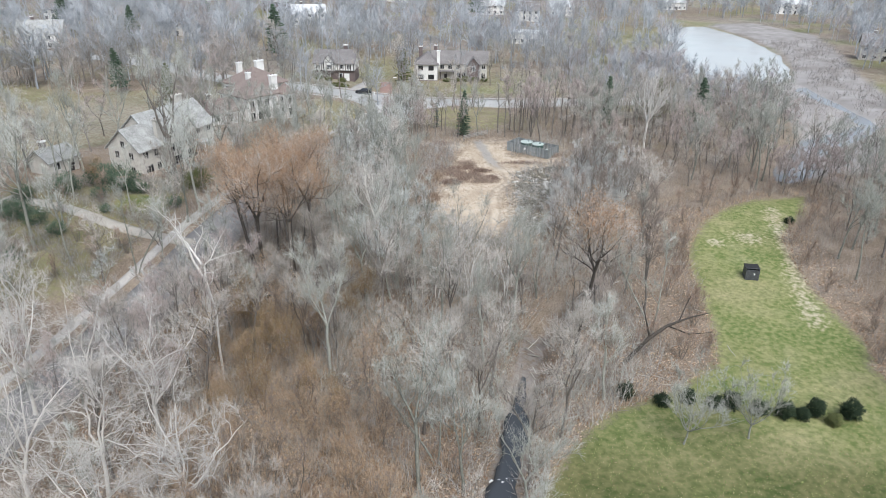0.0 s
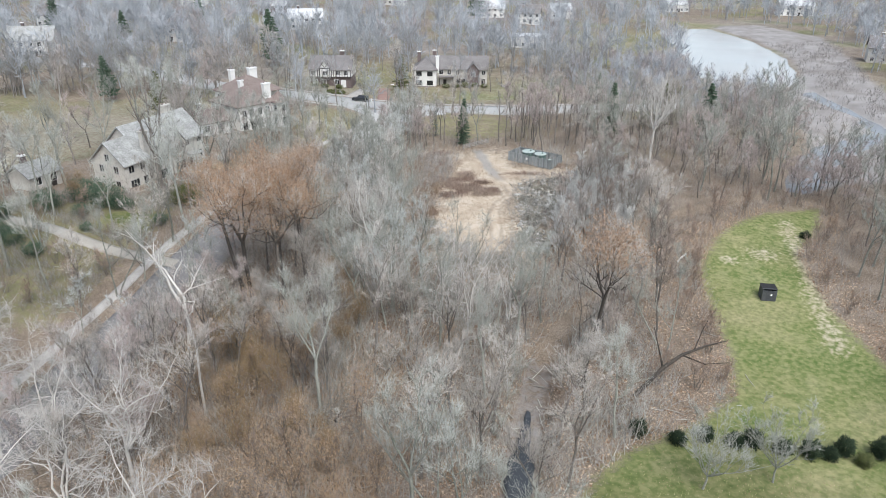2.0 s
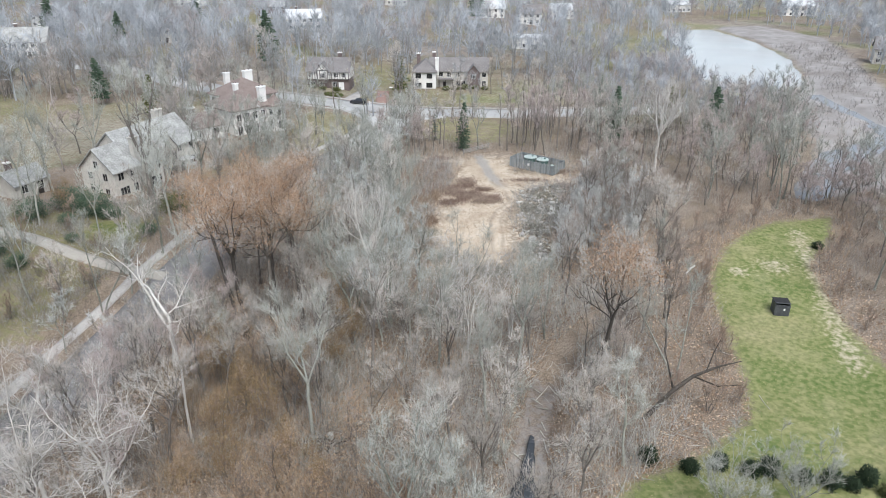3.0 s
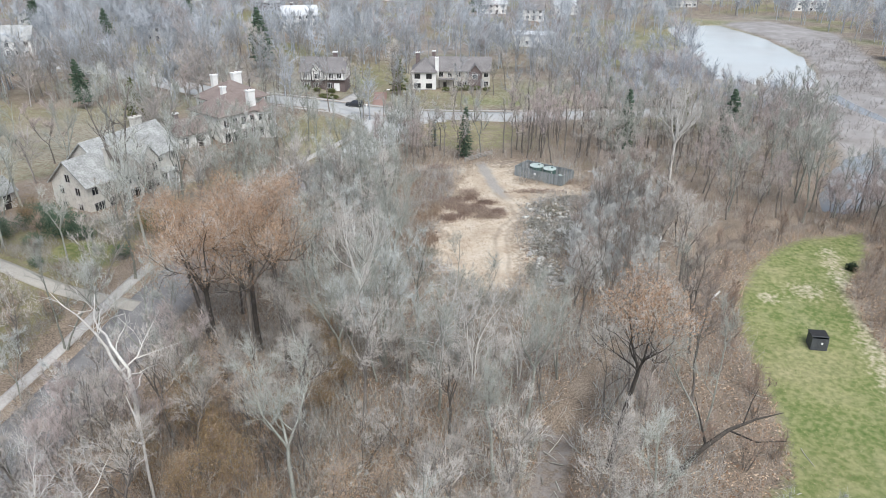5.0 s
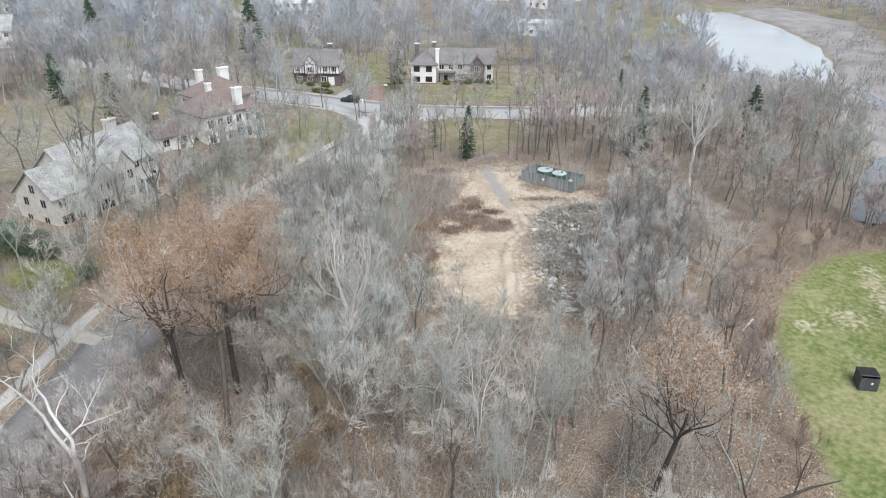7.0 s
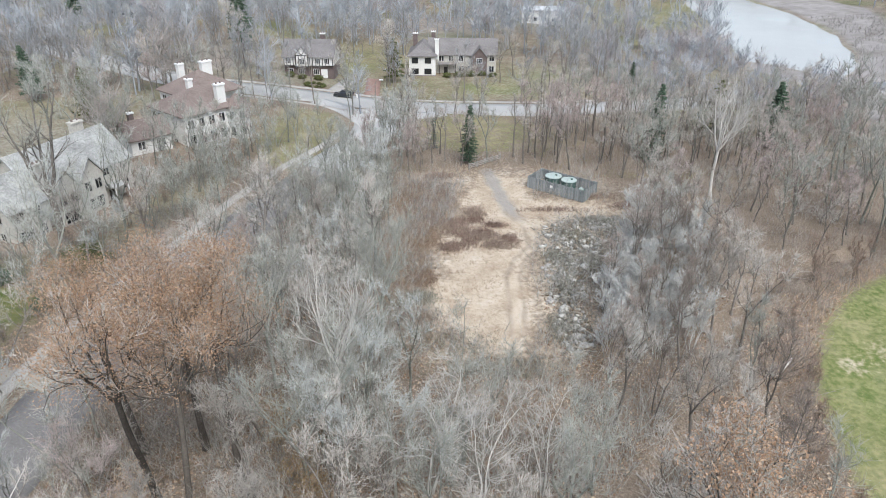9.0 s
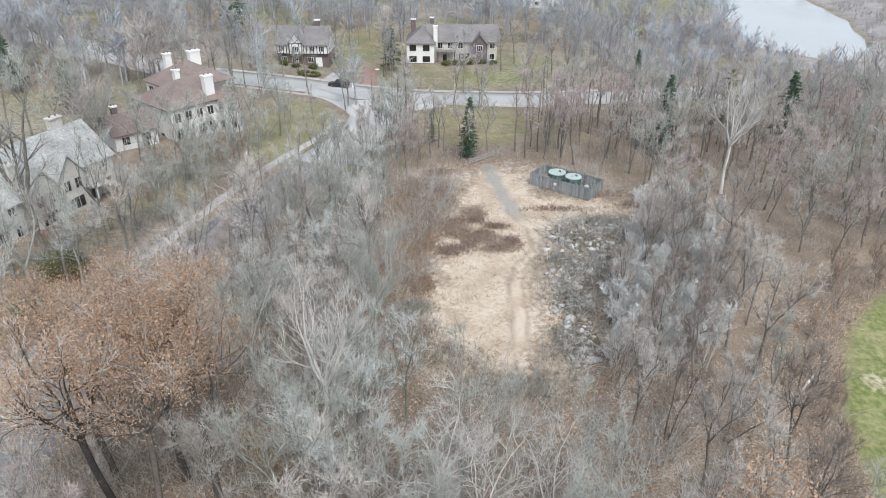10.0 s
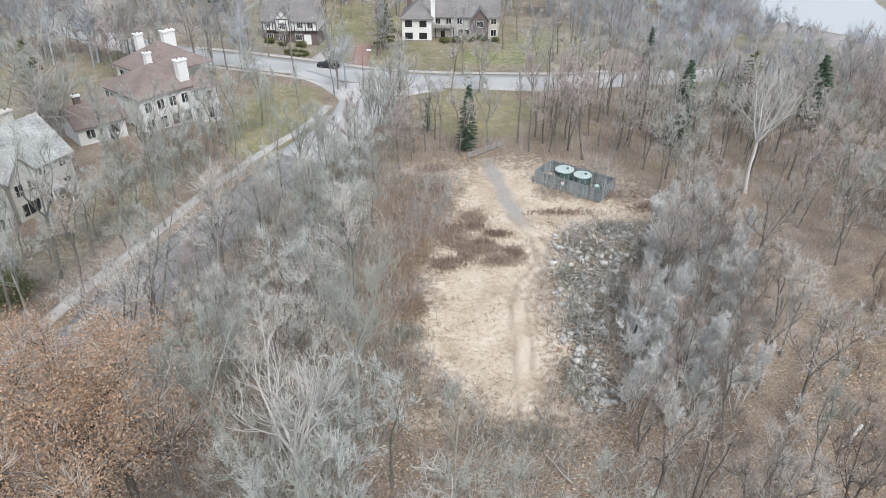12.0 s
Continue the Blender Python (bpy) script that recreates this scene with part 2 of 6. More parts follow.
def ground_z(x, y):
    x, y = np.asarray(x, float), np.asarray(y, float)
    z = land(x, y)
    z = z - 1.3 * (1 - ease(1.0, 3.6, off_line(CREEK[:7], x, y))) - 0.9 * (1 - ease(0.3, 2.0, off_line(CREEK[6:], x, y)))
    z = z - 1.5 * cover(RIVER, x, y, 6) - 1.7 * cover(POND_EDGE, x, y, 14)
    return z


# ---- building blocks ----


def mesh(name, v, f, material, parent=None, label=""):
    """A mesh object out of vertices and faces of one size."""
    v, f = np.asarray(v, np.float32).reshape(-1, 3), np.asarray(f, np.int32)
    me = bpy.data.meshes.new(name)
    k = f.shape[1]
    me.vertices.add(len(v))
    me.vertices.foreach_set("co", v.ravel())
    me.loops.add(f.size)
    me.loops.foreach_set("vertex_index", f.ravel())
    me.polygons.add(len(f))
    me.polygons.foreach_set("loop_start", np.arange(0, f.size, k, dtype=np.int32))
    me.update(calc_edges=True)
    me.materials.append(material)
    ob = new(name, me)
    if parent is not None:
        ob.parent = parent
    if label:
        tagged(ob, label)
    return ob


def part(name, bm, material, parent, label=""):
    """Links a bmesh as one mesh object under a thing or a part."""
    me = bpy.data.meshes.new(name)
    bm.to_mesh(me)
    bm.free()
    me.materials.append(material)
    ob = new(name, me)
    ob.parent = parent
    if label:
        tagged(ob, label)
    return ob


def thing(name, place, turn=0.0, label="", category="", group="", kind=""):
    ob = new(name)
    ob.empty_display_size = 0.3
    ob.matrix_basis = pose(*place, 0, 0, turn)
    return tagged(ob, label, category, group, kind)


def add_box(bm, x0, y0, z0, x1, y1, z1, bevel=0.0, m=None):
    made = bmesh.ops.create_cube(bm, size=1.0, matrix=Matrix.Translation(((x0 + x1) / 2, (y0 + y1) / 2, (z0 + z1) / 2)) @ Matrix.Diagonal((abs(x1 - x0), abs(y1 - y0), abs(z1 - z0), 1)))
    if bevel:
        edges = {e for v in made["verts"] for e in v.link_edges}
        bmesh.ops.bevel(bm, geom=list(edges), offset=bevel, segments=1, affect="EDGES")
    if m is not None:
        bmesh.ops.transform(bm, matrix=m, verts=made["verts"])


def box(name, dims, material, parent, label="", bevel=0.02, m=None):
    bm = bmesh.new()
    add_box(bm, *dims, bevel=bevel)
    if m is not None:
        bm.transform(m)
    return part(name, bm, material, parent, label)


def add_tube(bm, pts, radii, sides=8):
    rings = []
    pts = [Vector(p) for p in pts]
    for i, p in enumerate(pts):
        d = (pts[min(i + 1, len(pts) - 1)] - pts[max(i - 1, 0)]).normalized()
        a = d.orthogonal().normalized()
        b = d.cross(a)
        rings.append([bm.verts.new(p + radii[i] * (math.cos(t) * a + math.sin(t) * b)) for t in (2 * math.pi * k / sides for k in range(sides))])
    for r, q in zip(rings, rings[1:]):
        for k in range(sides):
            bm.faces.new((r[k], r[(k + 1) % sides], q[(k + 1) % sides], q[k]))
    bm.faces.new(rings[0][::-1])
    bm.faces.new(rings[-1])


def strip(name, line, half, material, lift, label, step=2.0, bottom=0.12, ragged=0.0, taper=0):
    """A road or path of constant width that lies on the ground, with a thickness."""
    pts = []
    for (ax, ay), (bx, by) in zip(line, line[1:]):
        n = max(1, int(math.hypot(bx - ax, by - ay) / step))
        pts += [(ax + (bx - ax) * i / n, ay + (by - ay) * i / n) for i in range(n)]
    pts = np.array(pts + [line[-1]])
    for _ in range(6):
        pts[1:-1] = (pts[:-2] + 2 * pts[1:-1] + pts[2:]) / 4
    d = np.gradient(pts, axis=0)
    d /= np.linalg.norm(d, axis=1)[:, None]
    side = np.stack([-d[:, 1], d[:, 0]], 1)
    v, f = [], []
    across = (1, 0.5, 0, -0.5, -1)
    for i, (p, s) in enumerate(zip(pts, side)):
        width = half * (1 + ragged * math.sin(2.1 * i) + ragged * math.sin(0.8 * i + 1)) * (min(1, 0.15 + (len(pts) - 1 - i) / taper) if taper else 1)
        row = [p + s * width * a + d[i] * ragged * a * math.sin(1.3 * i) for a in across]
        v += [(x, y, float(ground_z(x, y)) + lift) for x, y in row] + [(x, y, float(ground_z(x, y)) + lift - bottom) for x, y in (row[-1], row[0])]
        if i:
            a, b, k = 7 * (i - 1), 7 * i, 7
            f += [(a + j, a + (j + 1) % k, b + (j + 1) % k, b + j) for j in range(k) if j != 5]
    return tagged(mesh(name, v, f, material), label, kind="structure")


# ---- ground ----
def spaced(lo, a, b, hi, fine, grow):
    mid = list(np.arange(a, b + fine, fine))
    out, step, p = [], fine, mid[-1]
    while p < hi:
        step *= grow
        p += step
        out.append(p)
    back, step, p = [], fine, mid[0]
    while p > lo:
        step *= grow
        p -= step
        back.append(p)
    return np.array(back[::-1] + mid + out)


gx = np.concatenate([spaced(-2500, -75, -74, -74, 1.0, 1.14)[:-1], np.arange(-74, 4, 1.0), np.arange(4, 16, 0.4), np.arange(16, 80, 1.0), np.arange(80, 190, 4.0), spaced(190, 190, 192, 2500, 3.0, 1.16)])
gy = np.concatenate([spaced(-1500, 25, 26, 26, 1.0, 1.14)[:-1], np.arange(26, 95, 1.0), np.arange(95, 155, 0.5), np.arange(155, 205, 1.0), np.arange(205, 410, 6.0), spaced(410, 410, 414, 3500, 5.0, 1.16)])
gx, gy = np.unique(np.round(gx, 3)), np.unique(np.round(gy, 3))
X, Y = np.meshgrid(gx, gy)
Z = ground_z(X, Y)
grid_v = np.stack([X, Y, Z], -1).reshape(-1, 3)
nx, ny = len(gx), len(gy)
ids = np.arange(nx * ny).reshape(ny, nx)
grid_f = np.stack([ids[:-1, :-1], ids[:-1, 1:], ids[1:, 1:], ids[1:, :-1]], -1).reshape(-1, 4)


def ground_material():
    m = bpy.data.materials.new("ground")
    m.use_nodes = True
    n, l = m.node_tree.nodes, m.node_tree.links
    b = n["Principled BSDF"]
    b.inputs["Roughness"].default_value = 0.95
    b.inputs["Specular IOR Level"].default_value = 0.1
    pos = n.new("ShaderNodeNewGeometry").outputs["Position"]

    def noise_of(scale, detail=5):
        t = n.new("ShaderNodeTexNoise")
        t.inputs["Scale"].default_value, t.inputs["Detail"].default_value = scale, detail
        l.new(pos, t.inputs["Vector"])
        return t.outputs[0]

    def ramp(value, *stops):
        r = n.new("ShaderNodeValToRGB")
        for _ in stops[2:]:
            r.color_ramp.elements.new(0.5)
        for e, (p, c) in zip(r.color_ramp.elements, stops):
            e.position, e.color = p, (*c, 1)
        l.new(value, r.inputs[0])
        return r.outputs[0]

    def blend(fac, a, c, mode="MIX"):
        x = n.new("ShaderNodeMix")
        x.data_type, x.blend_type = "RGBA", mode
        if isinstance(fac, float):
            x.inputs[0].default_value = fac
        else:
            l.new(fac, x.inputs[0])
        l.new(a, x.inputs[6])
        l.new(c, x.inputs[7])
        return x.outputs[2]

    wide, mid, fine, speck = noise_of(0.09), noise_of(0.25), noise_of(1.6), noise_of(6.0, 3)
    litter = ramp(mid, (0.3, (0.12, 0.093, 0.07)), (0.5, (0.205, 0.16, 0.12)), (0.72, (0.31, 0.26, 0.205)))
    litter = blend(0.5, litter, ramp(speck, (0.35, (0.055, 0.045, 0.036)), (0.65, (0.43, 0.345, 0.26))))
    lawn = ramp(mid, (0.3, (0.11, 0.15, 0.045)), (0.5, (0.19, 0.205, 0.08)), (0.68, (0.34, 0.31, 0.18)))
    lawn = blend(0.5, lawn, ramp(wide, (0.36, (0.09, 0.15, 0.038)), (0.5, (0.16, 0.195, 0.065)), (0.64, (0.38, 0.33, 0.19))))
    lawn = blend(0.45, lawn, ramp(fine, (0.35, (0.08, 0.12, 0.035)), (0.65, (0.36, 0.33, 0.17))))
    dry = ramp(fine, (0.3, (0.36, 0.285, 0.2)), (0.5, (0.5, 0.42, 0.32)), (0.7, (0.6, 0.525, 0.42)))
    dry = blend(0.35, dry, ramp(speck, (0.35, (0.36, 0.28, 0.2)), (0.6, (0.62, 0.545, 0.45))))
    dry = blend(0.45, dry, ramp(mid, (0.36, (0.31, 0.225, 0.15)), (0.52, (0.53, 0.445, 0.34)), (0.66, (0.62, 0.55, 0.45))))
    lush_wide = ramp(fine, (0.35, (0.075, 0.095, 0.03)), (0.65, (0.24, 0.21, 0.1)))
    lush = ramp(mid, (0.35, (0.05, 0.072, 0.024)), (0.65, (0.125, 0.125, 0.056)))
    at = n.new("ShaderNodeAttribute")
    at.attribute_name = "cover"
    lush = blend(0.4, lush, lush_wide)
    lawn = blend(at.outputs["Alpha"], lawn, lush)
    mud = blend(0.5, ramp(mid, (0.3, (0.22, 0.2, 0.182)), (0.7, (0.36, 0.335, 0.312))), ramp(wide, (0.35, (0.21, 0.19, 0.172)), (0.65, (0.39, 0.372, 0.352))))
    sep = n.new("ShaderNodeSeparateColor")
    l.new(at.outputs["Color"], sep.inputs[0])
    col = litter
    for channel, tone in ((0, lawn), (1, dry), (2, mud)):
        edge = n.new("ShaderNodeMath")
        edge.operation = "MULTIPLY_ADD"
        l.new(fine, edge.inputs[0])
        edge.inputs[1].default_value = 0.9
        l.new(sep.outputs[channel], edge.inputs[2])
        step = n.new("ShaderNodeMapRange")
        step.inputs[1].default_value, step.inputs[2].default_value = 0.75, 1.15
        l.new(edge.outputs[0], step.inputs[0])
        col = blend(step.outputs[0], col, tone)
    way = n.new("ShaderNodeAttribute")
    way.attribute_name = "track"
    sep_way = n.new("ShaderNodeSeparateColor")
    l.new(way.outputs["Color"], sep_way.inputs[0])
    gravel = ramp(speck, (0.3, (0.2, 0.188, 0.17)), (0.7, (0.4, 0.38, 0.345)))
    rut = ramp(fine, (0.3, (0.25, 0.2, 0.15)), (0.7, (0.4, 0.335, 0.26)))
    for channel, tone in ((0, gravel), (1, rut)):
        edge = n.new("ShaderNodeMath")
        edge.operation = "MULTIPLY_ADD"
        l.new(fine, edge.inputs[0])
        edge.inputs[1].default_value = 0.8
        l.new(sep_way.outputs[channel], edge.inputs[2])
        step = n.new("ShaderNodeMapRange")
        step.inputs[1].default_value, step.inputs[2].default_value, step.inputs[4].default_value = 0.6, 1.2, 0.85
        l.new(edge.outputs[0], step.inputs[0])
        col = blend(step.outputs[0], col, tone)
    l.new(col, b.inputs["Base Color"])
    bp = n.new("ShaderNodeBump")
    bp.inputs["Strength"].default_value, bp.inputs["Distance"].default_value = 0.6, 0.15
    l.new(fine, bp.inputs["Height"])
    l.new(bp.outputs[0], b.inputs["Normal"])
    return m


ground = tagged(mesh("ground", grid_v, grid_f, ground_material()), "leaf-strewn woodland floor with meadow, lawns and a straw-coloured clearing", kind="structure")
fx, fy = X.ravel(), Y.ravel()
lawns = np.max([cover(p, fx, fy, 4) for p in (MEADOW,)] + [k * cover(p, fx, fy, 5) for k, p in ((0.48, LAWN_HOUSE), (0.46, LAWN_JUNCTION), (0.46, LAWN_NORTH), (0.62, [(1, 203), (24, 202), (24, 213), (3, 215)]), (0.45, LAWN_WEST), (0.42, SLOPE))] + [0.5 * cover(YARD, fx, fy, 6), 1.0 * np.exp(-((fx + 49.5) / 5.0) ** 4 - ((fy - 103) / 4.0) ** 4)], 0)
lawns = np.maximum(lawns, np.where((fy > 230) | (np.abs(fx) > 90), 0.3 + 0.25 * ripple(fx, fy, 0.03, 3), 0))
# Past y 150 the grey-green also puts some haze into the ground.
lawns = np.maximum(lawns, np.where(fy > 150, 0.26 + 0.1 * ease(190, 205, fy) + 0.25 * ripple(fx, fy, 0.11, 6), 0))
worn = 0.45 * np.exp(-((fx - 49) / 4.0) ** 2 - ((fy - 100) / 3.5) ** 2) + np.exp(-((fx - 43) / 2) ** 2 - ((fy - 98) / 2) ** 2) * 0.45
worn = np.maximum(worn, np.exp(-(off_line([(58, 112), (55.5, 103), (53.5, 95), (51, 86), (49, 76)], fx, fy) / 2.6) ** 2) * 0.43)
dry_cover = np.maximum(cover(CLEARING, fx, fy, 8) * (1 - 0.3 * np.clip(ripple(fx, fy, 0.55, 7) + ripple(fx, fy, 1.1, 2) - 0.25, 0, 1)), worn)
dry_cover = np.maximum(dry_cover, (0.47 + 0.13 * ripple(fx, fy, 0.6, 5)) * cover(SCRUB, fx + 3 * ripple(fx, fy, 0.3, 2), fy, 9))
# Past y 196 no mud: the grey puts distance haze into the ground colour.
mud_haze_cover = np.maximum(cover(FLATS, fx, fy, 8), np.where((fy > 196) | (fx < -17) & (fy > 112), 0.33 + 0.15 * ripple(fx, fy, 0.05, 4), 0))
mud_haze_cover = np.maximum(mud_haze_cover, 0.5 * (1 - ease(1.2, 2.6, off_line(CREEK[:7], fx, fy))))
lush_cover = np.clip(0.9 * (1 - ease(46, 61, fy + 0.12 * (fx - 30) + 1.5 * ripple(fx, fy, 0.4, 2))) + 0.35 * np.exp(-((fx - 39.5 - 0.25 * (fy - 98)) / 3.0) ** 2) * ease(84, 90, fy) + 0.2 * ripple(fx, fy, 0.25, 4) + 0.6 * cover(YARD, fx, fy, 6), 0, 1)
att = ground.data.attributes.new("cover", "FLOAT_COLOR", "POINT")
att.data.foreach_set("color", np.stack([lawns, dry_cover, mud_haze_cover, lush_cover], -1).astype(np.float32).ravel())


worn_way = np.clip(1.25 - off_line(TRACK[:3] + [(11.6, 131.8)], fx + 0.3 * ripple(fx, fy, 0.9, 3), fy) / 1.5, 0, 1) * ease(128, 138, fy)
wheel = [np.exp(-(off_line([(x + off, y + 0.2 * off) for x, y in TRACK[2:]], fx + 0.12 * ripple(fx, fy, 1.1, 5), fy) / w) ** 2) for off, w in ((-0.85, 0.42), (0.85, 0.36))]
wheel = np.maximum(wheel[0], 0.85 * wheel[1]) * ease(96, 101, fy) * (0.8 + 0.25 * ripple(fx, fy, 0.5, 2))
track_att = ground.data.attributes.new("track", "FLOAT_COLOR", "POINT")
track_att.data.foreach_set("color", np.stack([worn_way, np.clip(wheel, 0, 1), 0 * fx, 1 + 0 * fx], -1).astype(np.float32).ravel())


def water_sheet(name, poly, drop, material, label, uneven=1.2):
    """A level pool with a soft, uneven bank."""
    bm = bmesh.new()
    z = min(float(land(x, y)) for x, y in poly) - drop
    pts = []
    for (ax, ay), (bx, by) in zip(poly, poly[1:] + poly[:1]):
        for i in range(8):
            x, y = ax + (bx - ax) * i / 8, ay + (by - ay) * i / 8
            pts.append((x + uneven * math.sin(y * 0.9 / uneven + 0.3 * math.sin(x)), y + uneven * math.sin(x * 0.8 / uneven + 0.4 * math.sin(y)), z))
    bm.faces.new([bm.verts.new(p) for p in pts])
    bmesh.ops.triangulate(bm, faces=bm.faces[:])
    me = bpy.data.meshes.new(name)
    bm.to_mesh(me)
    me.materials.append(material)
    return tagged(new(name, me), label, kind="structure")


water_sheet("water_pond", POND_EDGE, 0.9, POND_SKY_TINT, "wide glossy pond, the sky's pale reflection partly put into its colour", 1.6)
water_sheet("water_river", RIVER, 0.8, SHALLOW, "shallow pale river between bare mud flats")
strip("water_creek", CREEK[:6], 1.2, WATER, 0.62, "narrow grey creek that runs through the woods", step=1.2, bottom=0.05, ragged=0.16, taper=8)
strip("road_main", MAIN_ROAD, 4.6, ASPHALT_PALE, 0.05, "pale grey asphalt street past the houses")
strip("road_junction", [(-15.5, 190), (-14.6, 182), (-14.3, 176), (-15.3, 168), (-16.8, 163), (-18.6, 158.5), (-21, 152)], 4.4, ASPHALT_MID, 0.06, "pale asphalt mouth of the side street")
strip("road_mouth_west", [(-29, 193.2), (-22, 190), (-18.5, 184), (-16.5, 175)], 2.6, ASPHALT_MID, 0.066, "pale asphalt curve of the street corner", taper=6)
strip("road_mouth_east", [(0, 188.2), (-7, 186.6), (-11, 181), (-13, 172)], 2.2, ASPHALT_MID, 0.072, "pale asphalt curve of the street corner", taper=6)
strip("road_side", SIDE_ROAD, 3.7, ASPHALT, 0.045, "grey asphalt side street along the wooded slope")
strip("kerb_walk", [(-20.4, 176), (-22.5, 165), (-27.4, 153), (-32.5, 135), (-36.7, 117), (-40.3, 99), (-44.6, 78), (-51.8, 51)], 0.7, CONCRETE, 0.1, "pale concrete footpath beside the street")
strip("kerb_north", [(-52, 202.6), (-27, 203), (-8, 199), (18, 196.5), (36, 199.5)], 0.6, CONCRETE, 0.1, "pale concrete kerb walk along the street")
strip("kerb_south", [(-55, 190.5), (-40, 190.4), (-27, 190.6), (-22, 188)], 0.5, CONCRETE, 0.1, "pale concrete kerb walk along the lawn")
strip("driveway_west", [(-38, 92), (-44, 93), (-50, 94.5), (-56, 97.5), (-62, 101), (-72, 104)], 1.05, GRAVEL, 0.08, "tan gravel driveway that curves to the stone house")
strip("driveway_north", [(-26.5, 203), (-26, 208), (-24, 214)], 1.6, CONCRETE, 0.08, "pale concrete driveway")
strip("driveway_brick", [(-17.5, 201.5), (-17.8, 207), (-18.4, 218)], 1.8, BRICK_PAVE, 0.08, "red brick driveway off the street")

# ---- trees ----
class Wood:
    """Collects tubes and spikes as triangles."""

    def __init__(self):
        self.v, self.f, self.n = [], [], 0

    def tube(self, pts, radii, sides):
        pts = np.asarray(pts, float)
        d = np.gradient(pts, axis=0)
        d /= np.linalg.norm(d, axis=1)[:, None] + 1e-9
        ref = np.array([0.31, 0.95, 0.05]) if abs(d[0, 1]) < 0.8 else np.array([0.95, 0.1, 0.3])
        a = np.cross(d, ref)
        a /= np.linalg.norm(a, axis=1)[:, None] + 1e-9
        b = np.cross(d, a)
        t = 2 * np.pi * np.arange(sides) / sides
        ring = pts[:, None] + np.asarray(radii)[:, None, None] * (np.cos(t)[None, :, None] * a[:, None] + np.sin(t)[None, :, None] * b[:, None])
        self.v.append(ring.reshape(-1, 3))
        k = np.arange(sides)
        for i in range(len(pts) - 1):
            p, q = self.n + i * sides + k, self.n + i * sides + (k + 1) % sides
            self.f += [np.stack([p, q, q + sides], 1), np.stack([p, q + sides, p + sides], 1)]
        self.n += len(pts) * sides

    def spikes(self, base, way, radius):
        """Three-sided tapering twigs, all at once."""
        base, way = np.asarray(base, float), np.asarray(way, float)
        d = way / (np.linalg.norm(way, axis=1)[:, None] + 1e-9)
        a = np.cross(d, np.where(np.abs(d[:, 2:]) < 0.8, [[0.0, 0.0, 1.0]], [[1.0, 0.0, 0.0]]))
        a /= np.linalg.norm(a, axis=1)[:, None] + 1e-9
        b = np.cross(d, a)
        r = np.broadcast_to(np.asarray(radius, float), (len(base),))[:, None]
        ring = [base + r * (math.cos(t) * a + math.sin(t) * b) for t in (0, 2.094, 4.189)]
        self.v.append(np.stack(ring + [base + way], 1).reshape(-1, 3))
        i = self.n + 4 * np.arange(len(base))
        self.f += [np.stack([i, i + 1, i + 3], 1), np.stack([i + 1, i + 2, i + 3], 1), np.stack([i + 2, i, i + 3], 1)]
        self.n += 4 * len(base)

    def blades(self, base, way, radius):
        """The finest twigs, one slim triangle each."""
        base, way = np.asarray(base, float), np.asarray(way, float)
        a = np.cross(way, np.stack([np.sin(7.1 * base[:, 0]), np.cos(9.3 * base[:, 1]), np.sin(5.7 * base[:, 2])], 1))
        a *= radius / (np.linalg.norm(a, axis=1)[:, None] + 1e-9)
        self.v.append(np.stack([base - a, base + a, base + way], 1).reshape(-1, 3))
        i = self.n + 3 * np.arange(len(base))
        self.f.append(np.stack([i, i + 1, i + 2], 1))
        self.n += 3 * len(base)

    def ribbons(self, base, mid, tip, radius):
        """Twigs that bend once, three triangles each."""
        way = tip - base
        a = np.cross(way, np.stack([np.sin(6.1 * base[:, 0]), np.cos(8.3 * base[:, 1]), np.sin(5.1 * base[:, 2])], 1))
        a *= radius / (np.linalg.norm(a, axis=1)[:, None] + 1e-9)
        self.v.append(np.stack([base - a, base + a, mid - 0.65 * a, mid + 0.65 * a, tip], 1).reshape(-1, 3))
        i = self.n + 5 * np.arange(len(base))
        self.f += [np.stack([i, i + 1, i + 3], 1), np.stack([i, i + 3, i + 2], 1), np.stack([i + 2, i + 3, i + 4], 1)]
        self.n += 5 * len(base)

    def flakes(self, place, size, rng, flat=0.0):
        """Curled leaves: two triangles each, folded along the middle."""
        n = len(place)
        a, b = rng.normal(size=(n, 3)), rng.normal(size=(n, 3))
        a[:, 2] *= 1 - flat
        b[:, 2] *= 1 - flat
        a /= np.linalg.norm(a, axis=1)[:, None]
        b -= a * (a * b).sum(1)[:, None]
        b /= np.linalg.norm(b, axis=1)[:, None] + 1e-9
        s = np.broadcast_to(np.asarray(size, float), (n,))[:, None]
        lift = np.cross(a, b) * s * 0.25
        self.v.append(np.stack([place - a * s, place + b * s * 0.5 + lift, place + a * s, place - b * s * 0.5 + lift], 1).reshape(-1, 3))
        i = self.n + 4 * np.arange(n)
        self.f += [np.stack([i, i + 1, i + 2], 1), np.stack([i, i + 2, i + 3], 1)]
        self.n += 4 * n

    def arrays(self):
        return np.concatenate(self.v), np.concatenate(self.f)


def unit(v):
    return v / (np.linalg.norm(v) + 1e-9)


def along(pts, s):
    """The place and direction at a share s of a broken line."""
    x = s * (len(pts) - 1)
    i = min(int(x), len(pts) - 2)
    return pts[i] + (x - i) * (pts[i + 1] - pts[i]), unit(pts[i + 1] - pts[i])


def bough(rng, start, way, length, n, rise, wobble):
    pts, d = [np.array(start, float)], unit(way)
    for i in range(n):
        d = unit(d + np.array([0, 0, rise]) + rng.normal(size=3) * wobble)
        pts.append(pts[-1] + d * length / n)
    return np.array(pts)


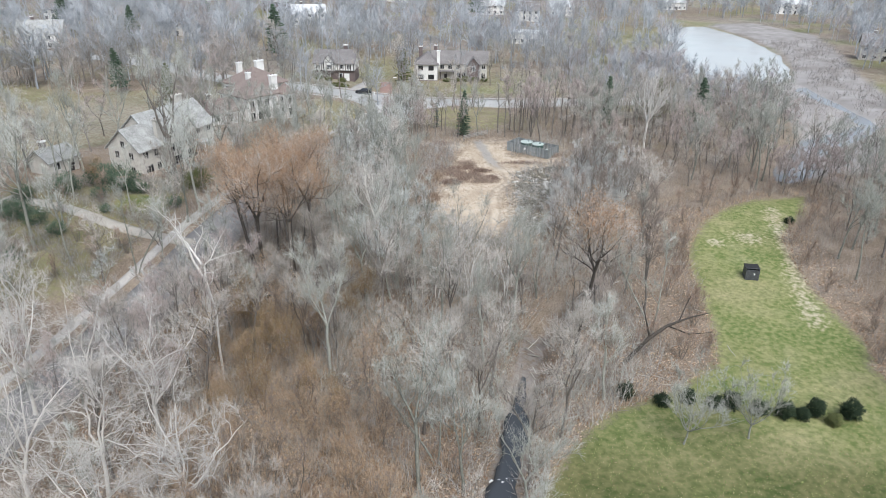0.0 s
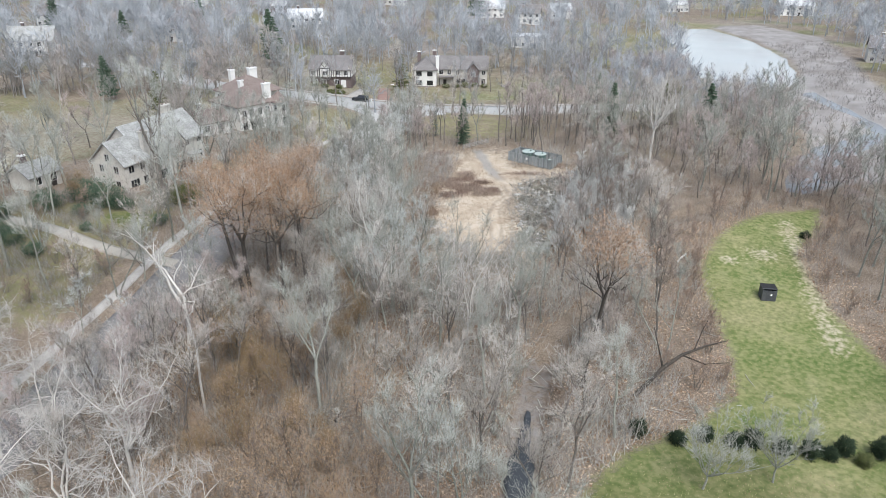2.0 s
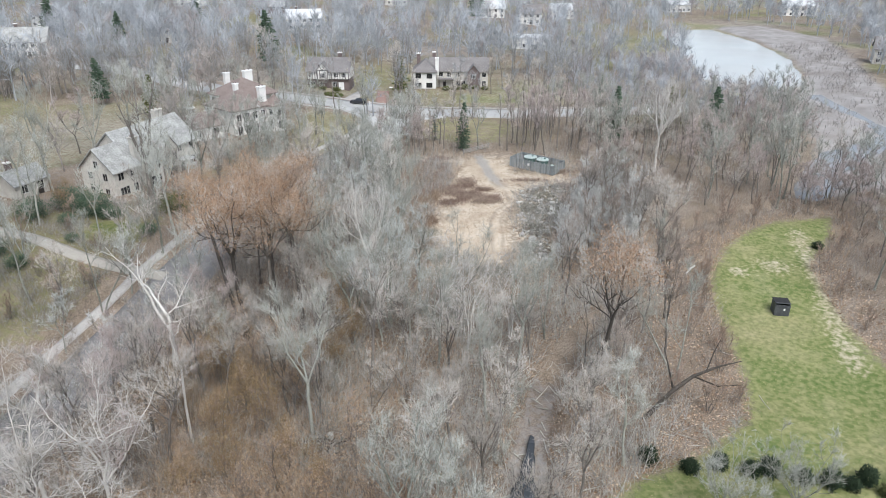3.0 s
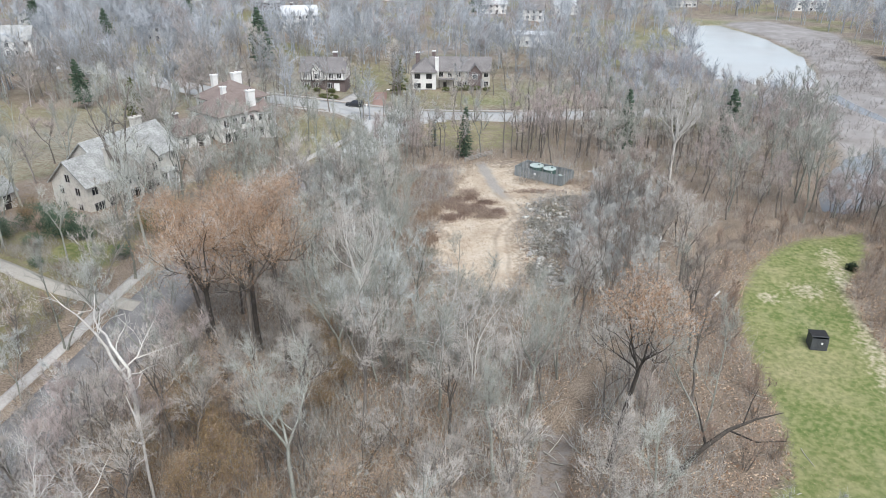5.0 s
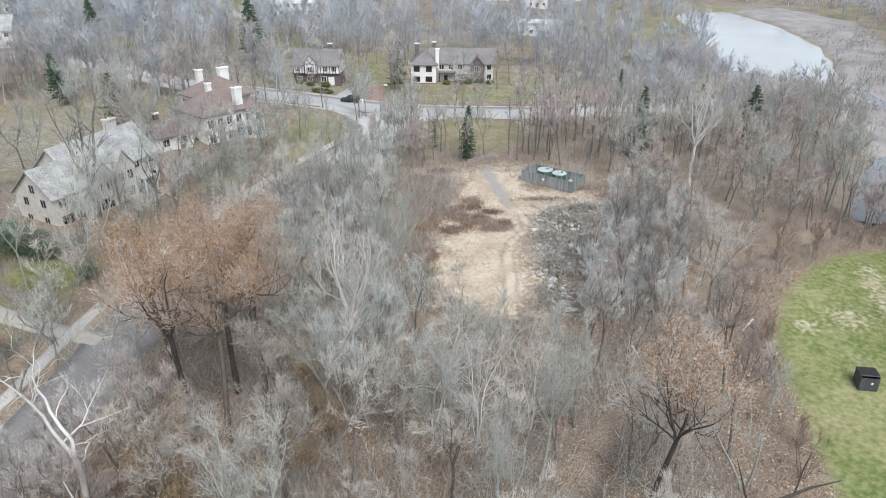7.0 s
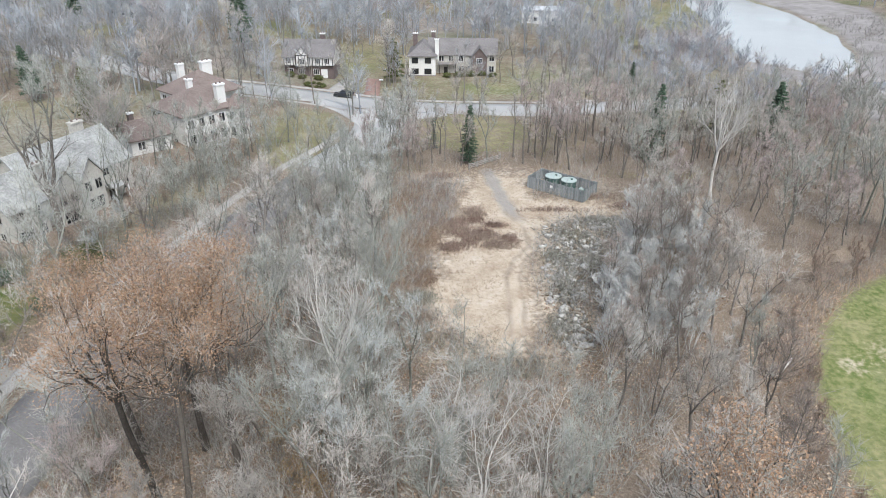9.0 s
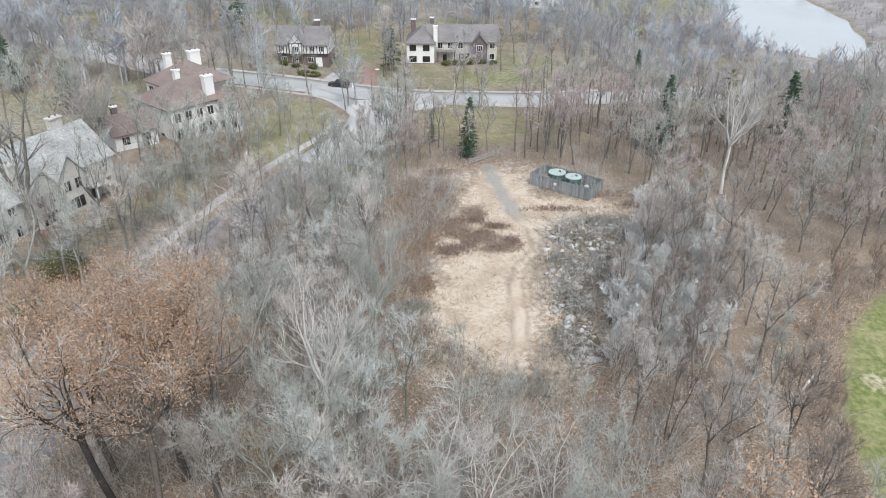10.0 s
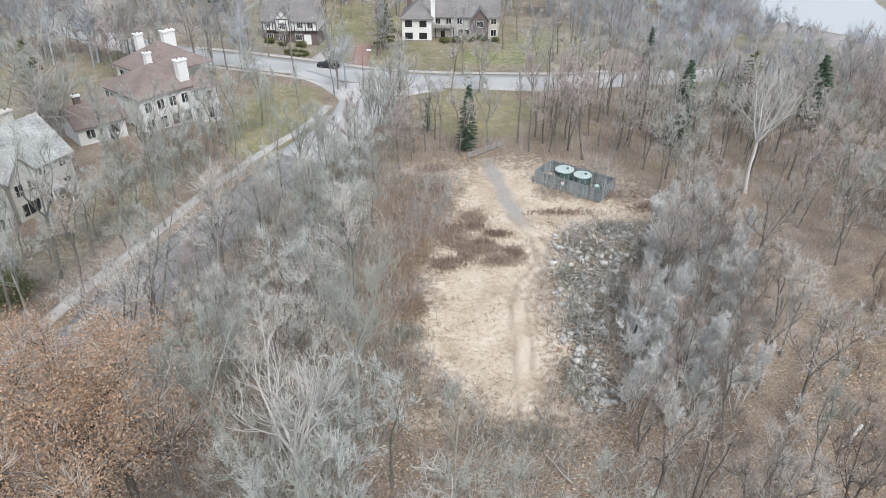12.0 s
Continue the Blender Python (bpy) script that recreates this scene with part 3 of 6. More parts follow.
def aside(rng, d, angle, lift=0.0):
    """A direction that leaves d at about the given angle, at any side of it."""
    p = rng.normal(size=3)
    p = unit(p - d * (p @ d))
    return unit(d * math.cos(angle) + p * math.sin(angle) + np.array([0, 0, lift]))


def grow(seed, height, crown=0.35, spread=0.32, n1=10, n2=6, n3=5, n4=4, stout=0.0115, lean=(0, 0), twig=1.0, rise=0.14, forks=1, up=0.5, crook=0.2, leaders=2, open_up=0.3):
    """A bare broadleaf tree: bole, leaders and crooked boughs, and the fine twigs, as two sets of triangles, and the twig ends."""
    rng = np.random.default_rng(seed)
    wood, fine = Wood(), Wood()
    stems = []
    girth = stout * height
    if forks == 1:
        bole = bough(rng, (0, 0, -0.3), (lean[0], lean[1], 1.0), height * crown + 0.3, 5, 0.1, 0.06)
        wood.tube(bole, girth * np.array([1.45, 1.0, 0.93, 0.87, 0.82, 0.78]), 7)
        turn = rng.uniform(0, 6.3)
        for k in range(leaders):
            az = turn + 2 * math.pi * k / leaders + rng.uniform(-0.4, 0.4)
            tilt = 0.08 if leaders == 1 else open_up * rng.uniform(0.6, 1.3)
            pts = bough(rng, bole[-1], (math.cos(az) * tilt, math.sin(az) * tilt, 1.0), height * (1 - crown) * rng.uniform(0.84, 1.0), 8, 0.07, 0.5 * crook)
            stems.append((pts, girth * (0.78 if leaders == 1 else 0.6), 0.04))
    else:
        for k in range(forks):
            az = 2 * math.pi * k / forks + rng.uniform(-0.5, 0.5)
            tilt = rng.uniform(0.12, 0.36)
            pts = bough(rng, (0.15 * math.cos(az), 0.15 * math.sin(az), -0.3), (math.cos(az) * tilt + lean[0], math.sin(az) * tilt + lean[1], 1.0), height * rng.uniform(0.82, 0.98), 8, 0.05, 0.5 * crook)
            stems.append((pts, girth * 0.72, crown))
    b3, d3, l3 = [], [], []

    def sprout(line, n, lo, size):
        for k in range(n):
            c, dc = along(line, min(0.995, lo + (1 - lo) * (k + rng.uniform(0, 0.95)) / n))
            b3.append(c)
            d3.append(aside(rng, dc, rng.uniform(0.35, 1.0), 0.22))
            l3.append(size * rng.uniform(0.55, 1.15))

    per = max(3, n1 // len(stems))
    for pts, r_base, low in stems:
        rad = r_base * (1 - 0.88 * np.linspace(0, 1, 9))
        wood.tube(pts, rad, 6)
        tip = height * 0.07
        for i in range(per + 1):
            u = (i + rng.uniform(0, 0.9)) / (per + 1)
            s = low + (1 - low) * u
            p, d = along(pts, min(s, 0.985))
            az = 2.4 * i + rng.uniform(-0.6, 0.6)
            e = up + 0.6 * u + rng.normal() * 0.14
            way = np.array([math.cos(az) * math.cos(e), math.sin(az) * math.cos(e), math.sin(e)])
            length = height * spread * (1.12 - 0.68 * u) * rng.uniform(0.7, 1.2)
            r0 = min(0.62 * np.interp(s, np.linspace(0, 1, 9), rad), 0.0065 * height) + 0.008
            limb = bough(rng, p, way, length, 6, rise, crook)
            wood.tube(limb, r0 * np.array([1, 0.86, 0.72, 0.58, 0.44, 0.3, 0.14]), 3)
            sprout(limb, n3, 0.3, tip)
            for j in range(n2):
                at_s = 0.22 + 0.76 * (j + rng.uniform(0, 0.9)) / n2
                q, dq = along(limb, at_s)
                l2 = length * (0.66 - 0.3 * at_s) * rng.uniform(0.75, 1.3)
                sub = bough(rng, q, aside(rng, dq, rng.uniform(0.45, 0.95), 0.25), l2, 2, rise, crook * 1.1)
                wood.tube(sub, r0 * (1 - 0.75 * at_s) * np.array([0.62, 0.4, 0.14]) + 0.009, 3)
                sprout(sub, n3, 0.05, min(tip, l2 * 0.8))
    b3, d3, l3 = np.array(b3), np.array(d3), np.array(l3)[:, None]
    bend = rng.normal(size=d3.shape) * 0.25 + [0, 0, 0.12]
    mid = b3 + d3 * l3 * 0.5
    fine.ribbons(b3, mid, mid + (d3 + bend) * l3 * 0.5, 0.018 * twig)
    for k in range(n4):
        w4 = (d3 * 0.6 + rng.normal(size=d3.shape) * 0.5 + [0, 0, 0.2]) * l3 * rng.uniform(0.45, 1.1, size=l3.shape)
        start = b3 + (mid - b3) * rng.uniform(0.1, 1.7, size=l3.shape)
        fine.blades(start, w4, 0.0125 * twig)
    return wood.arrays(), fine.arrays(), mid + (d3 + bend) * l3 * 0.4


def leaves_on(ends, count, size, seed, scatter=0.55):
    rng = np.random.default_rng(seed)
    w = Wood()
    spray = ends[rng.random(len(ends)) < 0.75]
    w.flakes(spray[rng.integers(0, len(spray), count)] + rng.normal(size=(count, 3)) * scatter, rng.uniform(0.6, 1.3, count) * size, rng)
    return w.arrays()


class Kind:
    """A tree that is built once: its meshes, to be set down many times."""

    def __init__(self, name, bark, twigs, label, category="tree", leaf=None, leaf_count=0, leaf_size=0.16, leaf_top=0.0, seed=0, height=16, **form):
        self.name, self.label, self.category, self.height = name, label, category, height
        trunk, crown, ends = grow(seed, height, **form)
        self.source = None
        self.data = [("trunk", *trunk, bark), ("crown", *crown, twigs)]
        if leaf:
            self.data.append(("foliage", *leaves_on(ends[ends[:, 2] > leaf_top * height], leaf_count, leaf_size, seed), leaf))

    def put(self, x, y, turn=0.0, size=1.0, group="bare trees of the wood", label=""):
        z = float(ground_z(x, y))
        m = Matrix.LocRotScale((x, y, z - 0.05), Euler((0, 0, turn)), (size, size, size))
        if self.source is None:
            self.source = new(self.name)
            self.source.empty_display_size = 0.3
            tagged(self.source, self.label, self.category, group)
            for name, v, f, mat in self.data:
                mesh(name, v, f, mat, self.source)
            self.source.matrix_basis = m
            ob = self.source
        else:
            ob = copy_thing(self.source, pose(0, 0, 0))
            ob.matrix_basis = m
        if label:
            tagged(ob, label)
        return ob


class Grove:
    """Trees too many and too far back to count, joined into one mesh of two materials."""

    def __init__(self, name, bark, twigs, label, forms):
        self.name, self.bark, self.twigs, self.label = name, bark, twigs, label
        self.forms = [grow(seed, **form)[:2] for seed, form in forms]
        self.v, self.f, self.m, self.n = [], [], [], 0

    def put(self, x, y, turn, size):
        c, s, z = math.cos(turn), math.sin(turn), float(ground_z(x, y)) - 0.05
        for i, (v, f) in enumerate(self.forms[int(1000 * turn) % len(self.forms)]):
            self.v.append(np.stack([(c * v[:, 0] - s * v[:, 1]) * size + x, (s * v[:, 0] + c * v[:, 1]) * size + y, v[:, 2] * size + z], 1))
            self.f.append(f + self.n)
            self.m.append(np.full(len(f), i, np.int32))
            self.n += len(v)

    def finish(self):
        ob = mesh(self.name, np.concatenate(self.v), np.concatenate(self.f), self.bark)
        ob.data.materials.append(self.twigs)
        ob.data.polygons.foreach_set("material_index", np.concatenate(self.m))
        return tagged(ob, self.label, kind="stuff")


rnd = random.Random(5)
LIGHT = dict(n1=8, n2=4, n3=4, n4=5, twig=2.0)
GREY = [Kind("bare_tree", BARK_GREY, TWIG_GREY, "tall bare tree with grey-green lichened bark and fine twigs", seed=11 + i, height=h, spread=s, crown=c, forks=k, n1=10, up=u, leaders=q)
        for i, (h, s, c, k, u, q) in enumerate(((17, 0.27, 0.4, 1, 0.6, 2), (18, 0.24, 0.44, 1, 0.7, 3), (16, 0.28, 0.33, 2, 0.7, 1), (17, 0.25, 0.35, 3, 0.75, 1), (15, 0.3, 0.34, 1, 0.5, 2)))]
RED = [Kind("bare_tree", BARK_BROWN, TWIG_RED, "bare woodland tree with reddish-brown twigs", seed=161 + i, height=h, spread=w, crown=c, forks=k, n1=10, twig=1.2, up=0.65)
       for i, (h, w, c, k) in enumerate(((14, 0.27, 0.38, 1), (12, 0.28, 0.3, 2), (13, 0.25, 0.35, 1)))]
BROWN = [Kind("bare_tree", BARK_BROWN, TWIG_BROWN, "bare brown-twigged woodland tree", seed=31 + i, height=h, spread=s, crown=c, forks=k, n1=10, twig=1.2, up=0.65, leaders=q)
         for i, (h, s, c, k, q) in enumerate(((15, 0.26, 0.4, 1, 2), (13, 0.28, 0.3, 2, 1), (16, 0.22, 0.45, 1, 1), (12, 0.28, 0.25, 3, 1), (15, 0.24, 0.42, 1, 3)))]
GREY_REAR = Grove("rear_wood_grey", BARK_GREY, TWIG_GREY, "bare grey trees at the back of the wood",
                  [(21 + i, dict(height=h, spread=w, crown=c, **LIGHT)) for i, (h, w, c) in enumerate(((16, 0.27, 0.38), (15, 0.3, 0.33), (17, 0.25, 0.4), (14, 0.3, 0.3)))])
RED_REAR = Grove("rear_wood_red", BARK_BROWN, TWIG_ROSE, "bare trees with rosy-brown twigs at the back of the wood",
                 [(61 + i, dict(height=h, spread=w, crown=c, **LIGHT)) for i, (h, w, c) in enumerate(((13, 0.3, 0.3), (12, 0.32, 0.28), (14, 0.27, 0.35)))])
BROWN_REAR = Grove("rear_wood_brown", BARK_BROWN, TWIG_BROWN, "bare brown trees at the back of the wood",
                   [(41 + i, dict(height=h, spread=w, crown=c, **LIGHT)) for i, (h, w, c) in enumerate(((14, 0.27, 0.35), (12, 0.32, 0.28), (15, 0.25, 0.4), (13, 0.3, 0.3)))])
SLIM = [Kind("slender_tree", BARK_BROWN, TWIG_BROWN, "slender straight bare tree with a narrow crown", seed=51 + i, height=h, spread=0.15, crown=0.45, n1=8, n2=4, n3=4, n4=3, stout=0.013, leaders=1, up=0.75)
        for i, h in enumerate((15, 17, 13))]
WHITE = [Kind("pale_tree", BARK_WHITE, TWIG_WHITE, "bare tree with smooth whitish bark and pale crooked boughs", seed=71 + i, height=h, spread=s, crown=c, forks=k, n1=n, n2=7, n3=e, n4=f, up=u, crook=q, leaders=l, twig=1.1, stout=g, rise=r, open_up=o)
         for i, (h, s, c, k, n, u, q, l, g, r, e, f, o) in enumerate(((23, 0.28, 0.26, 1, 24, 0.3, 0.42, 4, 0.0125, 0.06, 4, 3, 0.3), (21, 0.3, 0.24, 1, 22, 0.25, 0.44, 3, 0.0125, 0.06, 4, 3, 0.3), (17, 0.29, 0.42, 1, 18, 0.55, 0.18, 5, 0.0145, 0.16, 3, 1, 0.5), (13, 0.4, 0.2, 2, 14, 0.4, 0.34, 2, 0.012, 0.08, 4, 2, 0.3)))]
OAK = [Kind("oak_tree", BARK_DARK, TWIG_BROWN, "oak that still holds its rust-brown withered leaves", seed=91 + i, height=h, spread=0.24, crown=0.6, leaf_top=0.66, leaf=LEAF_OAK, leaf_count=n, leaf_size=0.08, n4=2, n1=15, up=0.15, crook=0.24, leaders=4, open_up=0.8, stout=0.014)
       for i, (h, n) in enumerate(((22, 10500), (21, 10000)))]
OAK_HIGH = Kind("oak_tree", BARK_DARK, TWIG_BROWN, "oak with withered orange-brown leaves at the top of its crown", seed=96, height=20, spread=0.21, crown=0.62, leaf_top=0.84, leaf=LEAF_OAK, leaf_count=4200, leaf_size=0.1, n4=3, n1=12, up=0.4, leaders=3, open_up=0.4)
OCHRE = [Kind("beech_sapling", BARK_BROWN, TWIG_RUST, "young tree with dry ochre leaves still on its twigs", seed=101 + i, height=h, spread=0.26, crown=0.15, leaf=LEAF_OCHRE, leaf_count=2800, leaf_size=0.08, n4=1, n1=9, up=0.8)
         for i, h in enumerate((9, 7))]
TAN = [Kind("beech_sapling", BARK_BROWN, TWIG_RED, "thin young tree with scattered pale brown leaves", seed=105 + i, height=h, spread=0.24, crown=0.2, leaf=LEAF_TAN, leaf_count=2400, leaf_size=0.075, n4=2, n1=9, up=0.85)
       for i, h in enumerate((9, 7, 11))]
LAWN_TREE = Kind("lawn_tree", BARK_GREY, TWIG_GREY, "small low-branched bare tree on the lawn", seed=115, height=7.6, spread=0.36, crown=0.2, n1=25, n2=5, n3=5, n4=4, up=0.75, leaders=5, open_up=0.9, stout=0.013, twig=0.7)
SHRUB = [Kind("bare_shrub", BARK_BROWN, TWIG_RUST, "leafless reddish-brown shrub with many thin stems", "shrub", seed=121 + i, height=h, spread=0.4, crown=0.1, forks=5, n1=5, n2=3, n3=4, n4=5, stout=0.008, up=0.8, twig=0.85)
         for i, h in enumerate((5, 4, 6))]
SHRUB_GREY = [Kind("bare_shrub", BARK_GREY, TWIG_GREY, "dense leafless silver-grey thicket shrub", "shrub", seed=131 + i, height=h, spread=0.4, crown=0.1, forks=5, n1=5, n2=4, n3=4, n4=5, stout=0.008, up=0.8, twig=0.85)
              for i, h in enumerate((7, 6))]


# open country in which no wood stands
BARE = [(MEADOW, 1.0), (CLEARING, 2.0), (LAWN_HOUSE, 0.5), (LAWN_JUNCTION, 0.5), (LAWN_NORTH, 0.5), (FLATS, 3.0), (POND_EDGE, 2.0), (RIVER, 2.0), (YARD, 0.0), (LAWN_WEST, 0.0)]
HOMES = [(-54, 128, 15), (-46, 168, 16), (-34, 217, 10), (1, 229, 15), (36, 308, 12), (26, 425, 9), (44, 402, 9), (-147, 256, 10), (166, 284, 10), (219, 462, 10), (19, 144, 7)]
OX, OY = np.meshgrid(np.arange(-600, 600, 1.5) + 0.75, np.arange(0, 760, 1.5) + 0.75)
ROADS = np.minimum(off_line(MAIN_ROAD, OX, OY) - 1, off_line(SIDE_ROAD, OX, OY))
OPEN = off_line(CREEK[:8], OX, OY) < 2.2
for region, gap in BARE:
    OPEN |= inside(region, OX, OY)
    if gap:
        OPEN |= off_line(region + region[:1], OX, OY) < gap


def is_open(x, y, road_gap=5.0):
    if any(math.hypot(x - a, y - b) < r for a, b, r in HOMES):
        return True
    i, j = int((x + 600) / 1.5), int(y / 1.5)
    return bool(OPEN[j, i]) or ROADS[j, i] < road_gap


taken = []


def room(x, y, gap):
    if any((x - a) ** 2 + (y - b) ** 2 < (gap if g is None else min(gap, g)) ** 2 for a, b, g in taken):
        return False
    return True


def single(kind, x, y, turn, size, label=""):
    taken.append((x, y, None))
    return kind.put(x, y, turn, size, label=label)


# trees that stand out
single(WHITE[0], -21.5, 40.5, 0.4, 0.72, "old bare sycamore with crooked whitish boughs")
single(WHITE[1], -26.5, 36.0, 2.1, 0.74)
single(WHITE[1], -30.5, 45.0, 4.0, 0.78)
single(WHITE[0], -35.5, 42.0, 2.4, 0.72)
single(WHITE[1], -36.0, 55.0, 5.0, 0.72)
single(WHITE[0], -28.5, 52.5, 1.2, 0.7)
single(WHITE[0], -43.0, 56.0, 5.6, 0.75)
single(WHITE[1], -47.0, 63.0, 3.1, 0.78)
single(WHITE[1], -19.0, 34.0, 0.9, 0.6)
single(WHITE[2], -9.6, 89.5, 1.0, 1.0, "bare tree with a fan of white upright boughs beside the clearing")
single(WHITE[3], -1.0, 81.5, 0.3, 1.05)
single(WHITE[3], 3.2, 79.5, 1.6, 1.0)
single(WHITE[3], 8.5, 81.5, 2.0, 0.8)
single(WHITE[2], 43.2, 143, 0.0, 1.08)
single(OAK[0], -17.5, 82.5, 0.2, 0.98)
single(OAK[1], -24.0, 80.5, 1.3, 1.0)
single(OAK[0], -21.5, 86.0, 3.0, 0.97)
single(OAK[1], -20.0, 77.5, 4.4, 0.96)
single(OAK[1], -26.5, 85.0, 5.5, 0.9)
single(OAK_HIGH, 16.0, 68.5, 2.5, 1.0, "oak with withered orange-brown leaves in the grey wood")
for x, y, k, s in ((-17.5, 62.5, 0, 1.0), (-20.5, 66, 1, 1.1), (-14.5, 58, 1, 0.9), (-21, 60, 0, 0.9), (-24, 70, 1, 1.2), (-16, 70, 1, 1.0), (-11, 55, 1, 0.8), (-22, 52, 0, 0.8), (-26, 64, 0, 0.9), (-18.5, 55, 0, 0.9), (-10.5, 78, 1, 1.0), (-13, 83, 0, 1.0), (-12, 74, 1, 0.8)):
    single(OCHRE[k], x, y, x, s)
for i, (x, y) in enumerate(((-5, 42), (-8.5, 44.5), (-12, 42), (-15.5, 46), (-9.5, 48.5), (-18.5, 43), (-6, 51), (-13.5, 50.5), (-16.5, 51.5), (-20, 48), (-24.5, 48.5), (-8, 57.5), (-5, 62), (-23.5, 56.5), (-15.5, 66), (-19, 70), (-23, 63), (-27, 60), (-14, 54.5), (-10, 52.5), (-20.5, 39), (-9, 39), (-28, 71.5), (-21.5, 73.5))):
    single(TAN[i % 3], x, y, 1.9 * i, 0.72 + 0.09 * (i % 4))
single(GREY[1], -2.2, 45.5, 0.6, 0.95)
single(GREY[2], -0.5, 49, 2.6, 0.85)
single(GREY[1], -12.8, 62.5, 3.4, 1.0)
YARD_TREE = Kind("yard_tree", BARK_BROWN, TWIG_GREY, "tall bare tree with a thick forked trunk before the stone house", seed=171, height=21, spread=0.26, crown=0.3, leaders=3, open_up=0.4, n1=12, n2=5, n3=4, n4=3, stout=0.024, up=0.7)
single(YARD_TREE, -50.6, 120.5, 0.5, 1.0, "tall bare tree with a thick forked trunk before the stone house")
single(BROWN[1], -39.1, 189.7, 1.0, 0.75, "bare round-crowned tree at the street's edge")
for x, y, k, z in ((-10.5, 79.5, 0, 1.0), (-6.5, 84, 3, 0.95), (-13.5, 71.5, 2, 0.95), (-8, 73.5, 4, 1.05), (-4, 77.5, 1, 0.9), (-13, 90.5, 3, 0.85), (-3.5, 70, 3, 0.9), (-16, 66.5, 4, 0.78), (-19.5, 71, 0, 0.85), (-22.5, 66.5, 2, 0.75), (-17, 74.5, 1, 0.72), (-24.5, 73.5, 3, 0.7), (-12.5, 66, 1, 0.9)):
    single(GREY[k] if y > 72 and k in (0, 3) else (BROWN + RED)[k], x, y, x + 3 * y, z)
single(LAWN_TREE, 24.3, 52.6, 0.3, 1.15)
single(LAWN_TREE, 31.2, 53.4, 2.3, 1.1)

for x, y, k, z in ((-29, 63, 0, 1.0), (-31, 71, 1, 0.95), (-25, 57, 2, 0.9), (-28, 78, 3, 0.9), (-33, 57, 0, 1.0), (-26, 70, 4, 0.9), (-31, 47, 2, 0.9), (-36, 66.5, 1, 0.8)):
    if float(off_line(SIDE_ROAD, np.array(x), np.array(y))) > 4.3:
        single((BROWN + RED)[k], x, y, x + 2 * y, z)
# twiggy trees that overhang the lower side street
HAZE = [Kind("bare_tree", BARK_BROWN, TWIG_ROSE, "bare tree with a dense haze of purplish-brown twigs", seed=141 + i, height=h, spread=0.28, crown=0.32, n1=11, n2=6, n3=6, n4=6, twig=1.0, up=0.65)
        for i, h in enumerate((14, 12))]
for i, (x, y, z) in enumerate(((-30.5, 60, 1.0), (-33.5, 65, 0.95), (-28, 67.5, 0.95), (-28.5, 90, 0.9), (-35.5, 58.5, 0.9), (-28.5, 54, 0.95), (-29.8, 97, 0.8), (-38.5, 54, 0.95), (-25, 75, 0.9), (-29, 104, 0.75), (-26, 112, 0.7))):
    single(HAZE[i % 2], x, y, 1.7 * i, z)
# slender rows between the clearing and the street
placed = 0
while placed < 64:
    x, y = rnd.uniform(-12, 56), rnd.uniform(156, 184)
    if y < 176 - 0.2 * x + 10 and not is_open(x, y, 5.5) and room(x, y, 2.2) and not (2 < x < 12 and y < 160):
        taken.append((x, y, 2.2))
        rnd.choice(SLIM).put(x, y, rnd.uniform(0, 6.3), rnd.uniform(0.6, 0.85), group="slender trees along the street")
        placed += 1

# the wood
count = 0
for _ in range(9000):
    x, y = rnd.uniform(-44, 84), rnd.uniform(26, 186)
    if count >= 430:
        break
    if is_open(x, y) or not room(x, y, 3.9) or 19 < x < 33 and 58 < y < 68:
        continue
    if inside(SCRUB, np.array(x), np.array(y)):
        continue
    if x < -22 and y < 58 and rnd.random() < 0.6:
        continue
    if -5 < x < 13 and 85 < y < 100 or abs(x - 41) < 5 and 112 < y < 150:
        continue
    if -12 < x < 13 and 80 < y < 152 and rnd.random() < (0.7 if y > 88 else 0.4):
        continue
    edge = float(off_line(MEADOW + MEADOW[:1], np.array(x), np.array(y)))
    right = ease(9, 25, x) if y > 68 else ease(20, 50, x)
    greys = 0.72 - 0.6 * float(right) - 0.3 * (y > 145)
    if y < 74:
        greys = 0.5 if x > -8 else 0.27
        if rnd.random() < 0.22:
            continue
    if x < -8 and y < 80:
        greys = 0.22
    if x < -7 and y > 84:
        greys = 0.3 if y < 116 else 0.85
    if edge < 7 and y > 60:
        kind = rnd.choice(SHRUB)
    else:
        rear = y > 122 or x > 58
        if rear and x > 24:
            greys = 0.38
        rosy = float(ripple(np.array(x), np.array(y), 0.12, 3)) > 0.2
        kind = (GREY_REAR if rear else rnd.choice(GREY)) if rnd.random() < greys else ((RED_REAR if rosy else BROWN_REAR) if rear else rnd.choice(RED * 2 + BROWN[:2] if x > 17 and y > 66 else BROWN))
    size = rnd.uniform(0.72, 1.0)
    if x < -3 and y > 122:
        if rnd.random() < 0.2:
            continue
        size *= 0.7
    if x < -4 and 40 < y < 75:
        size *= 0.75
    taken.append((x, y, 4.7))
    kind.put(x, y, rnd.uniform(0, 6.3), size)
    count += 1
GREY_REAR.finish()
BROWN_REAR.finish()
RED_REAR.finish()

